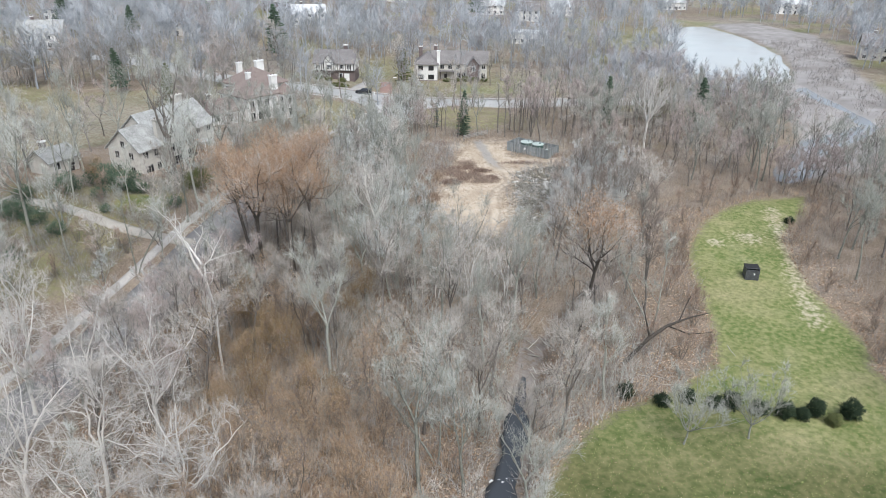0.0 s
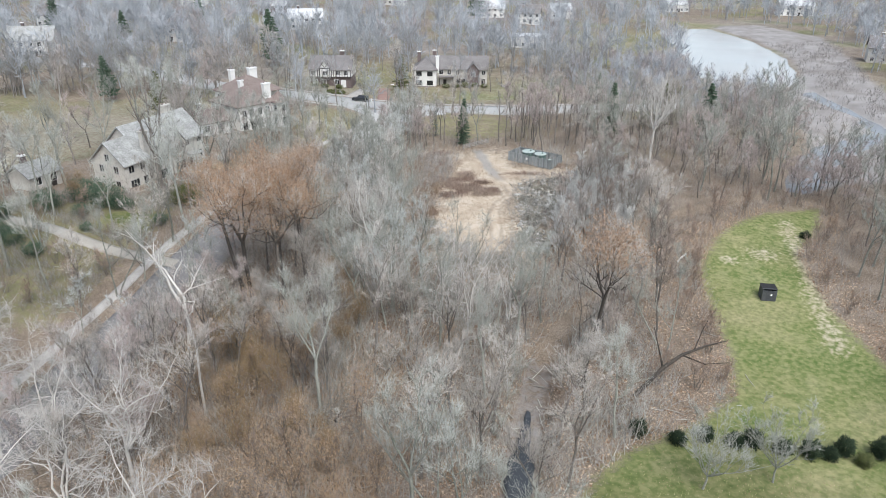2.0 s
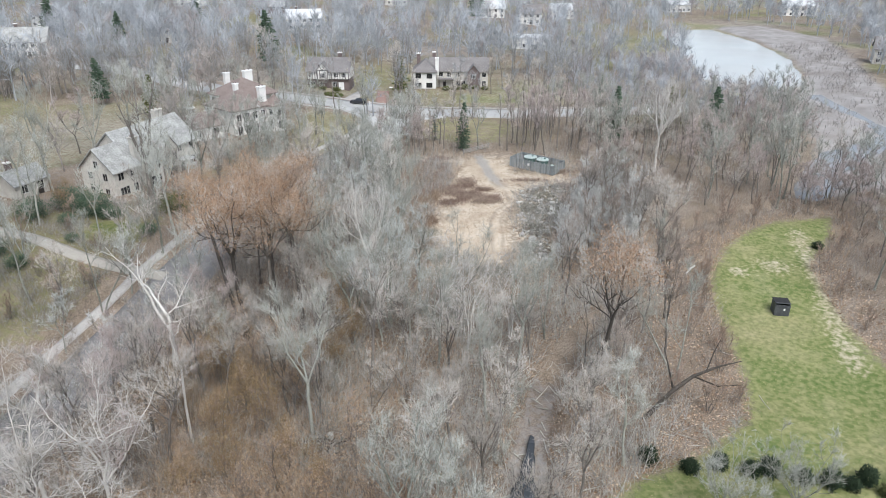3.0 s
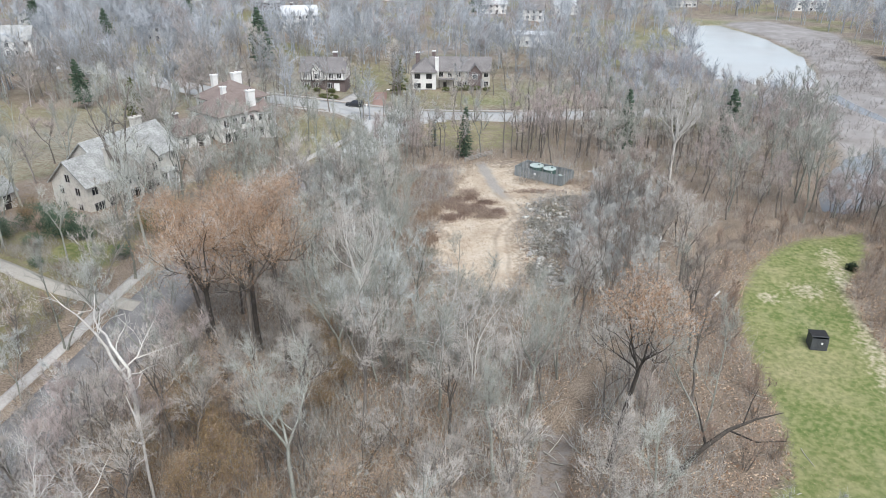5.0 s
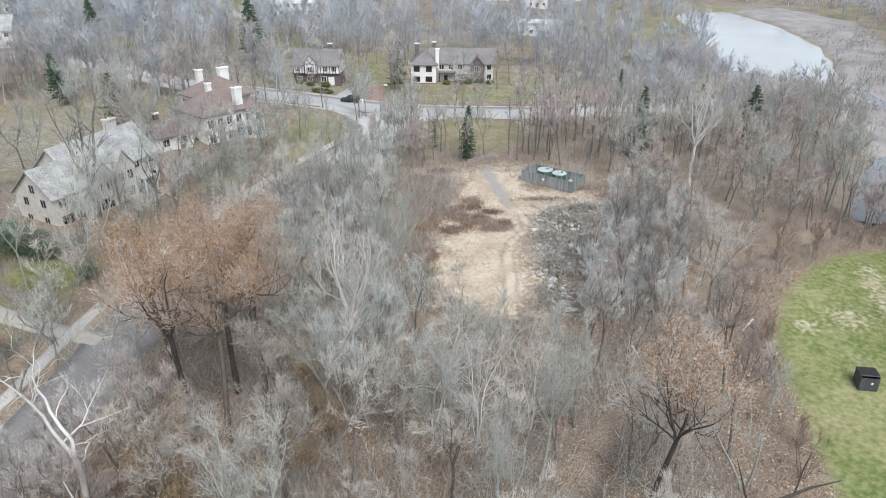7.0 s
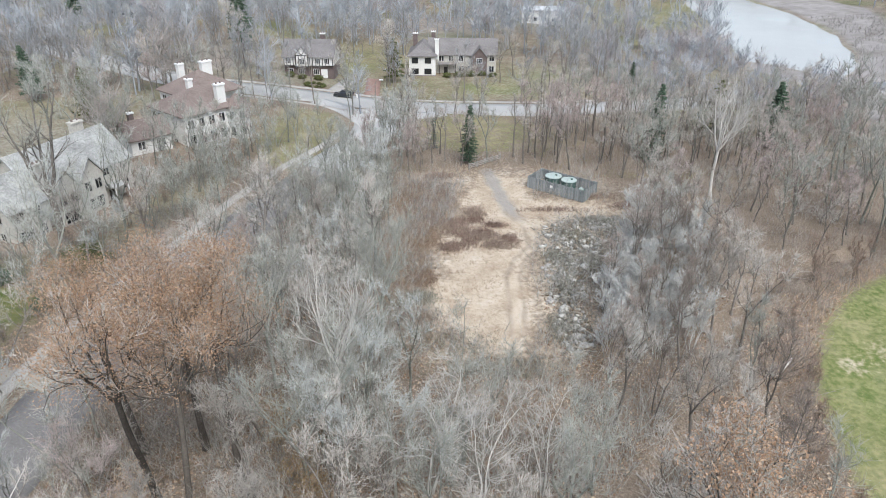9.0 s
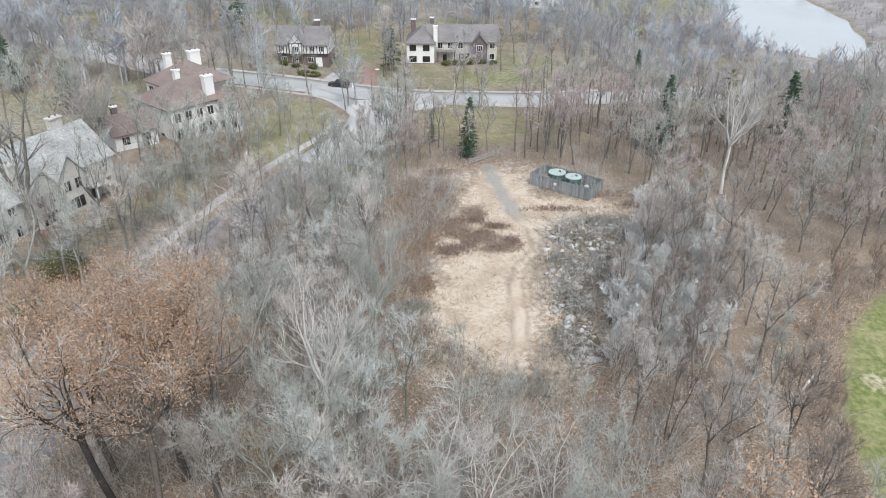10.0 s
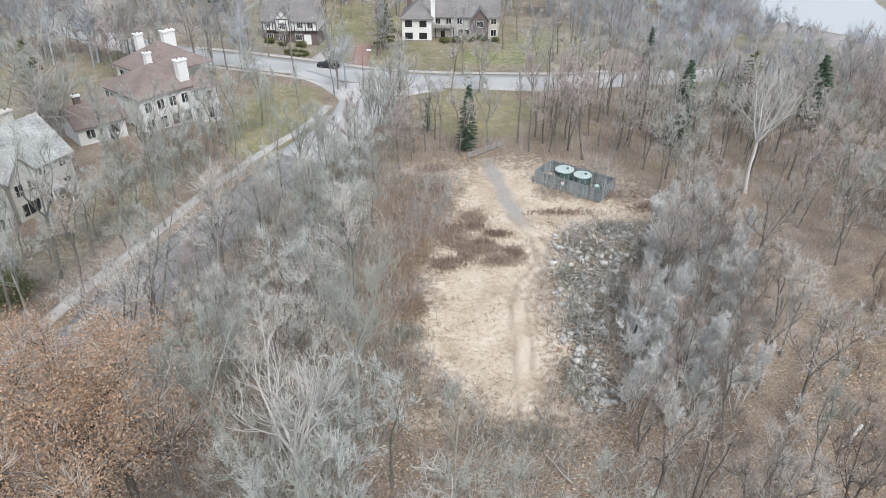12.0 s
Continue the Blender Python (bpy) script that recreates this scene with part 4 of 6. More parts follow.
# trees between the side street and the clearing
count = 0
for _ in range(3000):
    x, y = rnd.uniform(-32, -7), rnd.uniform(92, 176)
    near = float(off_line(SIDE_ROAD, np.array(x), np.array(y)))
    if count < 46 and 4.6 < near < 11.5 and x > -34 + 0.2 * (y - 90) and not is_open(x, y, 4.5) and room(x, y, 2.6):
        taken.append((x, y, 2.6))
        rnd.choice(SLIM + BROWN[:1] if y < 126 else GREY + SLIM).put(x, y, rnd.uniform(0, 6.3), rnd.uniform(0.6, 0.85) if y < 122 else rnd.uniform(0.5, 0.72), group="trees along the side street")
        count += 1

TWIG_VEIL = surface("twig_veil", [(0.41, 0.42, 0.385), (0.6, 0.61, 0.575)], 0.3, obj=0.4)
VEIL = [Kind("bare_tree", BARK_GREY, TWIG_VEIL, "slight bare tree with a haze of fine grey-green twigs", seed=191 + i, height=h, spread=0.27, crown=0.3, n1=9, n2=5, n3=5, n4=6, twig=1.0, up=0.7)
        for i, h in enumerate((12, 10))]
VEIL_ZONES = [([(-28, 96), (-12, 100), (-8, 150), (-6, 172), (-13, 172), (-19, 150), (-26, 122)], 40, 2.6, 0.85), ([(-31, 158), (-36, 132), (-40, 112), (-44, 114), (-42, 140), (-37, 158)], 12, 3.2, 0.7),
              ([(-17, 84), (-4, 78), (-3, 96), (-15, 98)], 6, 2.6, 1.1), ([(-46, 60), (-38, 56), (-31, 88), (-38, 110), (-43, 84)], 12, 3.0, 0.9)]
for zone, number, gap, size in VEIL_ZONES:
    xs, ys = [p[0] for p in zone], [p[1] for p in zone]
    count = 0
    for _ in range(700):
        x, y = rnd.uniform(min(xs), max(xs)), rnd.uniform(min(ys), max(ys))
        if count < number and inside(zone, np.array(x), np.array(y)) and ROADS[int(y / 1.5), int((x + 600) / 1.5)] > 4.4 and room(x, y, gap):
            taken.append((x, y, gap))
            VEIL[count % 2].put(x, y, rnd.uniform(0, 6.3), size * rnd.uniform(0.8, 1.1))
            count += 1

# silver thicket beside the clearing
TWIG_SILVER = surface("twig_silver", [(0.47, 0.465, 0.435), (0.66, 0.652, 0.615)], 0.3, obj=0.3)
SHRUB_PALE = [Kind("bare_shrub", TWIG_SILVER, TWIG_SILVER, "dense rounded silver-grey thicket shrub", "shrub", seed=151 + i, height=h, spread=0.4, crown=0.1, forks=5, n1=6, n2=4, n3=5, n4=8, stout=0.007, up=0.8, twig=1.15)
              for i, h in enumerate((7, 6))]
count = 0
for _ in range(2000):
    x, y = rnd.uniform(14, 34), rnd.uniform(96, 138)
    if count < 46 and inside([(16, 97), (27, 100), (34, 118), (36, 134), (30, 134), (25, 124), (19, 110)], np.array(x), np.array(y)) and room(x, y, 2.2):
        taken.append((x, y, 2.2))
        rnd.choice(SHRUB_PALE).put(x, y, rnd.uniform(0, 6.3), rnd.uniform(0.8, 1.2), group="silver thicket")
        count += 1

# ---- evergreens ----
def conifer(seed, height, width, layers, per, needles, droop, ragged=0.2, bare=0.08, thick=0.035):
    """A spruce or pine: trunk, and boughs clothed in needle sprays."""
    rng = np.random.default_rng(seed)
    wood, fine = Wood(), Wood()
    stem = bough(rng, (0, 0, -0.2), (0, 0, 1), height, 6, 0.1, 0.015)
    wood.tube(stem, np.linspace(0.016 * height, 0.01, 7), 7)
    base, way = [], []
    for i in range(layers):
        s = bare + (1 - bare) * (i / layers) ** 0.9
        reach = width * (1 - s) ** 0.8 * (1 if s > bare + 0.06 else 0.8) + 0.12
        for k in range(per):
            az = 2 * math.pi * (k + 0.37 * i) / per + rng.uniform(-0.25, 0.25)
            ln = reach * rng.uniform(1 - ragged, 1 + ragged * 0.5)
            p, _ = along(stem, min(0.985, s + rng.uniform(0, 0.5) / layers))
            limb = bough(rng, p, (math.cos(az), math.sin(az), -droop), ln, 3, droop * 0.35, 0.06)
            wood.tube(limb, [0.03, 0.022, 0.014, 0.006], 3)
            u = rng.uniform(0.1, 1.0, needles)
            for a in u:
                q, d = along(limb, min(a, 0.99))
                base.append(q)
                side = unit(d + rng.normal(size=3) * [0.8, 0.8, 0.35] + np.array([0, 0, -0.15]))
                way.append(side * (0.18 + 0.22 * ln * rng.uniform(0.5, 1.2)))
    fine.spikes(np.array(base), np.array(way), thick * (1 + 0.3 * width))
    return wood.arrays(), fine.arrays()


class Evergreen(Kind):
    def __init__(self, name, material, label, category, seed, height, **form):
        self.name, self.label, self.category, self.height = name, label, category, height
        trunk, needles = conifer(seed, height, **form)
        self.source, self.data = None, [("trunk", *trunk, BARK_BROWN), ("crown", *needles, material)]


class Bush(Kind):
    """A dense evergreen shrub of short sprays round a few stems, with an uneven outline."""

    def __init__(self, name, material, label, seed, height, width, sprays):
        self.name, self.label, self.category, self.height = name, label, "shrub", height
        rng = np.random.default_rng(seed)
        wood, fine = Wood(), Wood()
        for k in range(6):
            wood.tube(bough(rng, (0, 0, -0.1), (rng.normal() * 0.5, rng.normal() * 0.5, 1), height * 0.75, 3, 0.1, 0.2), [0.05, 0.04, 0.03, 0.01], 4)
        d = rng.normal(size=(sprays, 3))
        d /= np.linalg.norm(d, axis=1)[:, None]
        lump = 1 + 0.18 * np.sin(3 * d[:, 0] * 2 + seed) * np.cos(4 * d[:, 1] + seed) + 0.15 * np.sin(7 * d[:, 2] + 3 * d[:, 0])
        r = rng.uniform(0.45, 1.0, sprays) * lump
        p = d * r[:, None] * [width / 2, width / 2, height * 0.46] + [0, 0, height * 0.46]
        fine.spikes(p, d * 0.15 + rng.normal(size=d.shape) * 0.1 + [0, 0, 0.05], 0.045)
        self.source, self.data = None, [("stem", *wood.arrays(), BARK_BROWN), ("foliage", *fine.arrays(), material)]


SPRUCE = Evergreen("spruce_tree", NEEDLE, "slim dark green spruce", "conifer", 3, 11.2, width=1.9, layers=24, per=8, needles=16, droop=0.35, thick=0.05)
SPRUCE_BLUE = Evergreen("blue_spruce", NEEDLE_BLUE, "small thin blue-green spruce", "conifer", 4, 6.5, width=1.3, layers=11, per=6, needles=8, droop=0.2)
PINE = Evergreen("pine_tree", NEEDLE, "broad dark green pine tree", "conifer", 6, 16, width=4.3, layers=20, per=8, needles=20, droop=0.05, ragged=0.4, bare=0.16, thick=0.085)
PINE_OLIVE = Evergreen("pine_tree", NEEDLE_OLIVE, "broad olive-green pine tree", "conifer", 7, 12, width=3.6, layers=13, per=7, needles=20, droop=0.0, ragged=0.5, bare=0.15, thick=0.085)
YEW_BUSH = [Bush("yew_bush", YEW, "clipped dark green yew on the lawn", 200 + i, h, w, 1500) for i, (h, w) in enumerate(((1.9, 1.7), (1.6, 2.0)))]
YEW_LIGHT = Bush("evergreen_bush", NEEDLE_OLIVE, "rounded olive-green evergreen bush on the lawn", 210, 1.6, 2.0, 1500)
OLIVE_BIG = Bush("evergreen_bush", NEEDLE_OLIVE, "large rounded olive-green evergreen shrub above the street", 212, 4.2, 5.5, 2600)
YEW_BIG = Bush("evergreen_bush", NEEDLE, "big loose dark evergreen shrub", 211, 3.6, 4.6, 2000)

SPRUCE.put(4.2, 157, 0, 1.0, "conifers")
SPRUCE_BLUE.put(-2.1, 164.5, 0, 1.0, "conifers")
SPRUCE.put(37.5, 159, 1.0, 1.3, "conifers", "tall dark spruce among bare trees")
PINE.put(63.5, 168, 0.4, 0.85, "conifers")
PINE_OLIVE.put(55, 176, 2.0, 1.0, "conifers")
SPRUCE.put(44, 203, 2.0, 0.8, "conifers")
PINE.put(-56, 235, 1.0, 1.15, "conifers", "large dark green pine over the roofs")
PINE_OLIVE.put(-68, 168, 0.0, 0.9, "conifers")
PINE.put(-86, 182, 2.2, 0.75, "conifers")
PINE.put(-118, 268, 0.7, 0.9, "conifers")
PINE.put(17, 400, 0.7, 1.5, "conifers")
PINE.put(-110, 330, 3.0, 1.0, "conifers")
PINE_OLIVE.put(-13, 216, 1.0, 0.95, "conifers")
PINE.put(-160, 300, 0.2, 1.1, "conifers")
for i, (x, y, s) in enumerate(((20.2, 60.3, 1.05), (24.0, 59.2, 0.9), (26.9, 59.6, 1.0), (29.6, 58.8, 0.95), (31.3, 58.7, 1.15), (34.0, 57.7, 1.0), (36.4, 57.0, 1.1), (38.2, 56.8, 0.85), (39.9, 57.4, 1.1))):
    YEW_BUSH[i % 2].put(x, y, i, s, "row of yews")
YEW_LIGHT.put(41.1, 55.8, 0, 0.85, "row of yews")
YEW_BUSH[0].put(43.4, 56.9, 1, 1.25, "row of yews")
YEW_BUSH[1].put(58.4, 106, 1, 0.8, "row of yews", "low dark bush at the meadow's edge")
for x, y, s in ((-54.6, 108.2, 1.35), (-59.5, 111, 1.2), (-52.5, 107.5, 0.7), (-63, 106, 1.1), (-66, 96, 1.0), (-57, 104.5, 0.6)):
    YEW_BIG.put(x, y, x, s, "evergreen shrubs by the stone house")
HEDGE = Bush("hedge_bush", NEEDLE_OLIVE, "low dark clipped hedge bush before a house", 213, 1.3, 2.6, 1100)
for i, (x, y, z) in enumerate(((0.5, 221.5, 1.0), (3.5, 222.0, 1.1), (6.5, 223.0, 1.2), (9.5, 223.6, 1.0), (12.5, 222.6, 0.9), (-38.5, 211.6, 1.0), (-35.5, 211.0, 0.9), (-31.5, 211.2, 1.0))):
    HEDGE.put(x, y, 1.4 * i, z, "low hedges by the houses")
for i in range(10):
    HEDGE.put(-31.5 + 2.2 * math.cos(0.63 * i), 205.8 + 1.6 * math.sin(0.63 * i), i, 0.5, "ring of low planting on the lawn")
for i, (x, y, z) in enumerate(((-57.5, 91.5, 0.7), (-62, 94, 0.9), (-66.5, 88, 1.0), (-53.5, 98.8, 0.45), (-60.5, 85, 0.6), (-70, 96, 1.1), (-51, 107.5, 0.6), (-68.5, 103, 0.8))):
    YEW_BIG.put(x, y, 2.0 * i, z, "evergreen shrubs by the stone house")
for i, (x, y, z) in enumerate(((-47.5, 89, 0.7), (-50.5, 87, 0.8), (-54, 90, 0.7), (-48.5, 84, 0.8), (-53, 81, 0.9), (-57, 83, 0.8), (-49.5, 97.2, 0.5), (-45.5, 97.4, 0.5), (-57, 106, 0.7))):
    SHRUB[i % 3].put(x, y, 1.3 * i, z, "garden shrubs")
OLIVE_BIG.put(-42.8, 111.5, 0.7, 1.0, "evergreen shrubs by the stone house")
OCHRE[1].put(-60, 109.3, 0, 0.75, "garden shrubs", "small garden tree with withered rusty leaves")
YEW_BIG.put(-44, 103, 0.3, 0.6, "evergreen shrubs by the stone house")

# ---- houses ----


def window(parent, x, y, z, face, w, h, bars=1, trim=None):
    """A window on a wall that faces the angle face: a frame that stands proud, and a dark pane set back in it."""
    m = pose(x, y, z, 0, 0, face)
    bm = bmesh.new()
    t, deep = 0.09, 0.07
    ring = []
    for k in (0, t):
        for out in (0.0, deep):
            ring.append([bm.verts.new((out, a * (w / 2 + t - k), c)) for a, c in ((-1, k - t), (1, k - t), (1, h + t - k), (-1, h + t - k))])
    back, front, back_in, front_in = ring
    for i in range(4):
        n = (i + 1) % 4
        bm.faces.new((back[i], back[n], front[n], front[i]))
        bm.faces.new((front[i], front[n], front_in[n], front_in[i]))
        bm.faces.new((front_in[i], front_in[n], back_in[n], back_in[i]))
    bm.transform(m)
    frame_ob = part("window", bm, trim or TRIM_WHITE, parent, "pale framed window")
    box("pane", (-0.02, -w / 2, 0, 0.02, w / 2, h), PANE, frame_ob, "dark glass", 0, m)
    for i in range(bars):
        c = -w / 2 + w * (i + 1) / (bars + 1)
        box("glazing_bar", (0.022, c - 0.035, 0.003, 0.055, c + 0.035, h - 0.003), trim or TRIM_WHITE, frame_ob, "", 0, m)


def walls(parent, x0, y0, x1, y1, base, eave, material, ridge=None, axis="x", label=""):
    """A closed block of masonry, with gables up to the ridge where one is given."""
    bm = bmesh.new()
    c = [(x0, y0), (x1, y0), (x1, y1), (x0, y1)]
    lo, hi = [bm.verts.new((x, y, base)) for x, y in c], [bm.verts.new((x, y, eave)) for x, y in c]
    for i in range(4):
        bm.faces.new((lo[i], lo[(i + 1) % 4], hi[(i + 1) % 4], hi[i]))
    bm.faces.new(lo[::-1])
    if ridge is None:
        bm.faces.new(hi)
    else:
        if axis == "x":
            a, b = bm.verts.new((x0, (y0 + y1) / 2, ridge)), bm.verts.new((x1, (y0 + y1) / 2, ridge))
            faces = [(hi[3], hi[0], a), (hi[1], hi[2], b), (hi[0], hi[1], b, a), (hi[2], hi[3], a, b)]
        else:
            a, b = bm.verts.new(((x0 + x1) / 2, y0, ridge)), bm.verts.new(((x0 + x1) / 2, y1, ridge))
            faces = [(hi[0], hi[1], a), (hi[2], hi[3], b), (hi[1], hi[2], b, a), (hi[3], hi[0], a, b)]
        for f in faces:
            bm.faces.new(f)
    return part("wall", bm, material, parent, label)


def gable_roof(parent, x0, y0, x1, y1, eave, ridge, material, axis="x", over=0.45, thick=0.22):
    """Two thick slopes that meet at the ridge and reach past the walls."""
    bm = bmesh.new()
    half = (y1 - y0) / 2 if axis == "x" else (x1 - x0) / 2
    drop = (ridge - eave) / half * over
    a0, a1 = (x0, x1) if axis == "x" else (y0, y1)
    mid = (y0 + y1) / 2 if axis == "x" else (x0 + x1) / 2
    prof = [(-half - over, eave - drop + 0.03), (0, ridge + 0.03), (half + over, eave - drop + 0.03), (half + over, eave - drop + thick), (0, ridge + thick * 1.25), (-half - over, eave - drop + thick)]
    steps = max(2, int((a1 - a0) / 1.5))
    rings = []
    for i in range(steps + 1):
        a = a0 - over + (a1 - a0 + 2 * over) * i / steps
        sag = 0.05 * math.sin(3.1 * i / steps)
        rings.append([bm.verts.new((a, mid + p, q - sag) if axis == "x" else (mid - p, a, q - sag)) for p, q in prof])
    for r, s in zip(rings, rings[1:]):
        for k in range(6):
            bm.faces.new((r[k], s[k], s[(k + 1) % 6], r[(k + 1) % 6]))
    bm.faces.new(rings[0])
    bm.faces.new(rings[-1][::-1])
    bmesh.ops.recalc_face_normals(bm, faces=bm.faces[:])
    return part("roof", bm, material, parent)


def hip_roof(parent, x0, y0, x1, y1, eave, ridge, material, over=0.5):
    bm = bmesh.new()
    w, d = x1 - x0, y1 - y0
    inset = min(w, d) / 2
    if w >= d:
        top = [(x0 + inset, (y0 + y1) / 2), (x1 - inset, (y0 + y1) / 2)]
    else:
        top = [((x0 + x1) / 2, y0 + inset), ((x0 + x1) / 2, y1 - inset)]
    c = [(x0 - over, y0 - over), (x1 + over, y0 - over), (x1 + over, y1 + over), (x0 - over, y1 + over)]
    lo, up = [bm.verts.new((x, y, eave - 0.15)) for x, y in c], [bm.verts.new((x, y, eave + 0.05)) for x, y in c]
    t = [bm.verts.new((x, y, ridge)) for x, y in top]
    bm.faces.new(lo[::-1])
    for i in range(4):
        bm.faces.new((lo[i], lo[(i + 1) % 4], up[(i + 1) % 4], up[i]))
    if w >= d:
        faces = [(up[0], up[1], t[1], t[0]), (up[1], up[2], t[1]), (up[2], up[3], t[0], t[1]), (up[3], up[0], t[0])]
    else:
        faces = [(up[0], up[1], t[0]), (up[1], up[2], t[1], t[0]), (up[2], up[3], t[1]), (up[3], up[0], t[0], t[1])]
    for f in faces:
        bm.faces.new(f)
    return part("roof", bm, material, parent)


def chimney(parent, x, y, z0, z1, w, d, material, cap=None):
    ob = box("chimney", (x - w / 2, y - d / 2, z0, x + w / 2, y + d / 2, z1), material, parent, "masonry chimney", 0.03)
    box("cap", (x - w / 2 - 0.12, y - d / 2 - 0.12, z1 + 0.004, x + w / 2 + 0.12, y + d / 2 + 0.12, z1 + 0.28), cap or TRIM_WHITE, ob, "pale chimney cap", 0.03)
    for k in (-0.25, 0.25):
        box("flue_pot", (x + k * w - 0.12, y - 0.12, z1 + 0.285, x + k * w + 0.12, y + 0.12, z1 + 0.6), ROOF_BROWN, ob, "clay flue pot", 0.03)


def door(parent, x, y, z, face, w=1.0, h=2.1, material=None):
    m = pose(x, y, z, 0, 0, face)
    ob = box("door", (0, -w / 2, 0, 0.07, w / 2, h), material or TIMBER, parent, "dark wooden door", 0.02, m)
    box("door_handle", (0.07, w / 2 - 0.16, h * 0.47, 0.13, w / 2 - 0.08, h * 0.52), STEEL, ob, "", 0.01, m)


# stone house on the slope: local x along its long front, local -y towards the street
stone = thing("house", (-56.6, 116.2, float(ground_z(-52, 126))), 67, "large old stone house with steep weathered slate roofs", "house")
walls(stone, 2.6, 0, 8.0, 7.5, -1.5, 5.0, WALL_STONE, 8.4, "x")
gable_roof(stone, 2.6, 0, 8.0, 7.5, 5.0, 8.4, ROOF_SLATE)
walls(stone, 8.0, 1.2, 24.0, 10.5, -1.5, 5.6, WALL_STONE, 9.7, "x")
gable_roof(stone, 8.0, 1.2, 24.0, 10.5, 5.6, 9.7, ROOF_SLATE)
walls(stone, 9.5, -0.4, 13.2, 4, -1.5, 5.2, WALL_STONE, 7.8, "y")
gable_roof(stone, 9.5, -0.4, 13.2, 4.6, 5.2, 7.8, ROOF_SLATE, "y", 0.3)
walls(stone, 14.2, 0.2, 18.0, 4, -1.5, 5.4, WALL_STONE, 7.9, "y")
gable_roof(stone, 14.2, 0.2, 18.0, 4.8, 5.4, 7.9, ROOF_SLATE, "y", 0.3)
box("porch_roof", (18.4, -1.2, 2.5, 21.2, 1.3, 2.75), ROOF_SLATE, stone, "flat slate porch roof", 0.05)
for x in (18.6, 21.0):
    box("porch_post", (x - 0.1, -1.1, -1.0, x + 0.1, -0.9, 2.496), TRIM_WHITE, stone, "", 0.02)
chimney(stone, 20.6, 6.6, 8.4, 11.0, 1.9, 1.0, WALL_STONE, WALL_STONE)
chimney(stone, 8.8, 1.0, 4.5, 9.2, 1.3, 0.9, WALL_STONE, WALL_STONE)
for x, y, z, w, h, b in ((4.0, -0.01, 3.2, 1.1, 1.2, 1), (6.6, -0.01, 3.2, 1.0, 1.2, 1), (4.4, -0.01, 0.4, 1.9, 1.4, 2), (6.9, -0.01, 0.4, 0.9, 1.4, 1), (10.4, -0.41, 3.0, 1.0, 1.4, 1), (12.2, -0.41, 3.0, 1.0, 1.4, 1),
                         (11.3, -0.41, 0.3, 2.4, 1.6, 3), (15.2, 0.19, 3.2, 1.0, 1.4, 1), (17.0, 0.19, 3.2, 1.0, 1.4, 1), (16.1, 0.19, 0.4, 2.5, 1.6, 2), (19.5, 1.19, 4.1, 0.9, 1.1, 1), (22.6, 1.19, 4.1, 0.9, 1.1, 1),
                         (22.6, 1.19, 1.0, 1.1, 1.4, 1)):
    window(stone, x, y, z, -90, w, h, b, TRIM_STONE)
for y, z in ((3.7, 5.2), (2.0, 3.2), (5.4, 3.2), (2.0, 0.5), (5.4, 0.5)):
    window(stone, 2.59, y, z, 180, 0.9, 1.2, 1, TRIM_STONE)
for y, z in ((4.0, 3.6), (7.6, 3.6), (5.8, 6.2), (4.0, 0.6), (7.6, 0.6)):
    window(stone, 24.01, y, z, 0, 0.9, 1.3, 1, TRIM_STONE)
door(stone, 19.8, 1.19, -0.4, -90)

# white house with brown hipped roofs
white = thing("house", (-45.6, 156.0, float(ground_z(-43, 162)) - 0.2), 50, "white rendered house with brown hipped roofs and tall chimneys", "house")
walls(white, 0, 0, 11.6, 11, -1.2, 5.8, WALL_WHITE)
hip_roof(white, 0, 0, 11.6, 11, 5.8, 9.0, ROOF_BROWN)
walls(white, 7, 11, 18.5, 20, -1.2, 6.0, WALL_WHITE)
hip_roof(white, 7, 9, 18.5, 20, 6.0, 9.6, ROOF_BROWN)
bm = bmesh.new()
bmesh.ops.create_cone(bm, cap_ends=True, segments=14, radius1=2.2, radius2=2.2, depth=6.6, matrix=Matrix.Translation((11.2, 0.4, 2.1)))
part("bay", bm, WALL_WHITE, white, "round white corner bay")
bm = bmesh.new()
bmesh.ops.create_cone(bm, cap_ends=True, segments=14, radius1=2.6, radius2=0.05, depth=2.4, matrix=Matrix.Translation((11.2, 0.4, 6.6)))
part("bay_roof", bm, ROOF_BROWN, white, "brown cone roof of the bay")
chimney(white, 8.6, 1.2, 4.0, 9.6, 1.7, 1.1, WALL_WHITE)
chimney(white, 15.2, 15.5, 8.0, 10.6, 2.2, 1.1, WALL_WHITE)
chimney(white, 11.5, 18.8, 6.5, 10.2, 1.3, 1.0, WALL_WHITE)
chimney(white, 8.0, 10.2, 5.5, 9.2, 1.0, 1.0, WALL_WHITE)
for i in range(4):
    window(white, 1.3 + 2.1 * i, -0.01, 3.4, -90, 1.1, 1.5, 1)
    window(white, 1.3 + 2.1 * i, -0.01, 0.4, -90, 1.2, 1.8, 1)
for a in (-150, -100, -50, 0):
    window(white, 11.2 + 2.2 * math.cos(radians(a)), 0.4 + 2.2 * math.sin(radians(a)), 3.5, a, 0.8, 1.4, 0)
    window(white, 11.2 + 2.2 * math.cos(radians(a)), 0.4 + 2.2 * math.sin(radians(a)), 0.4, a, 0.8, 1.7, 0)
for y in (8.0, 9.8):
    window(white, -0.01, y, 3.7, 180, 1.1, 1.4, 1)
for y in (12.6, 15.4, 18.2):
    window(white, 6.99, y, 3.9, 180, 1.4, 1.3, 1)
    window(white, 6.99, y, 0.7, 180, 1.2, 1.6, 1)
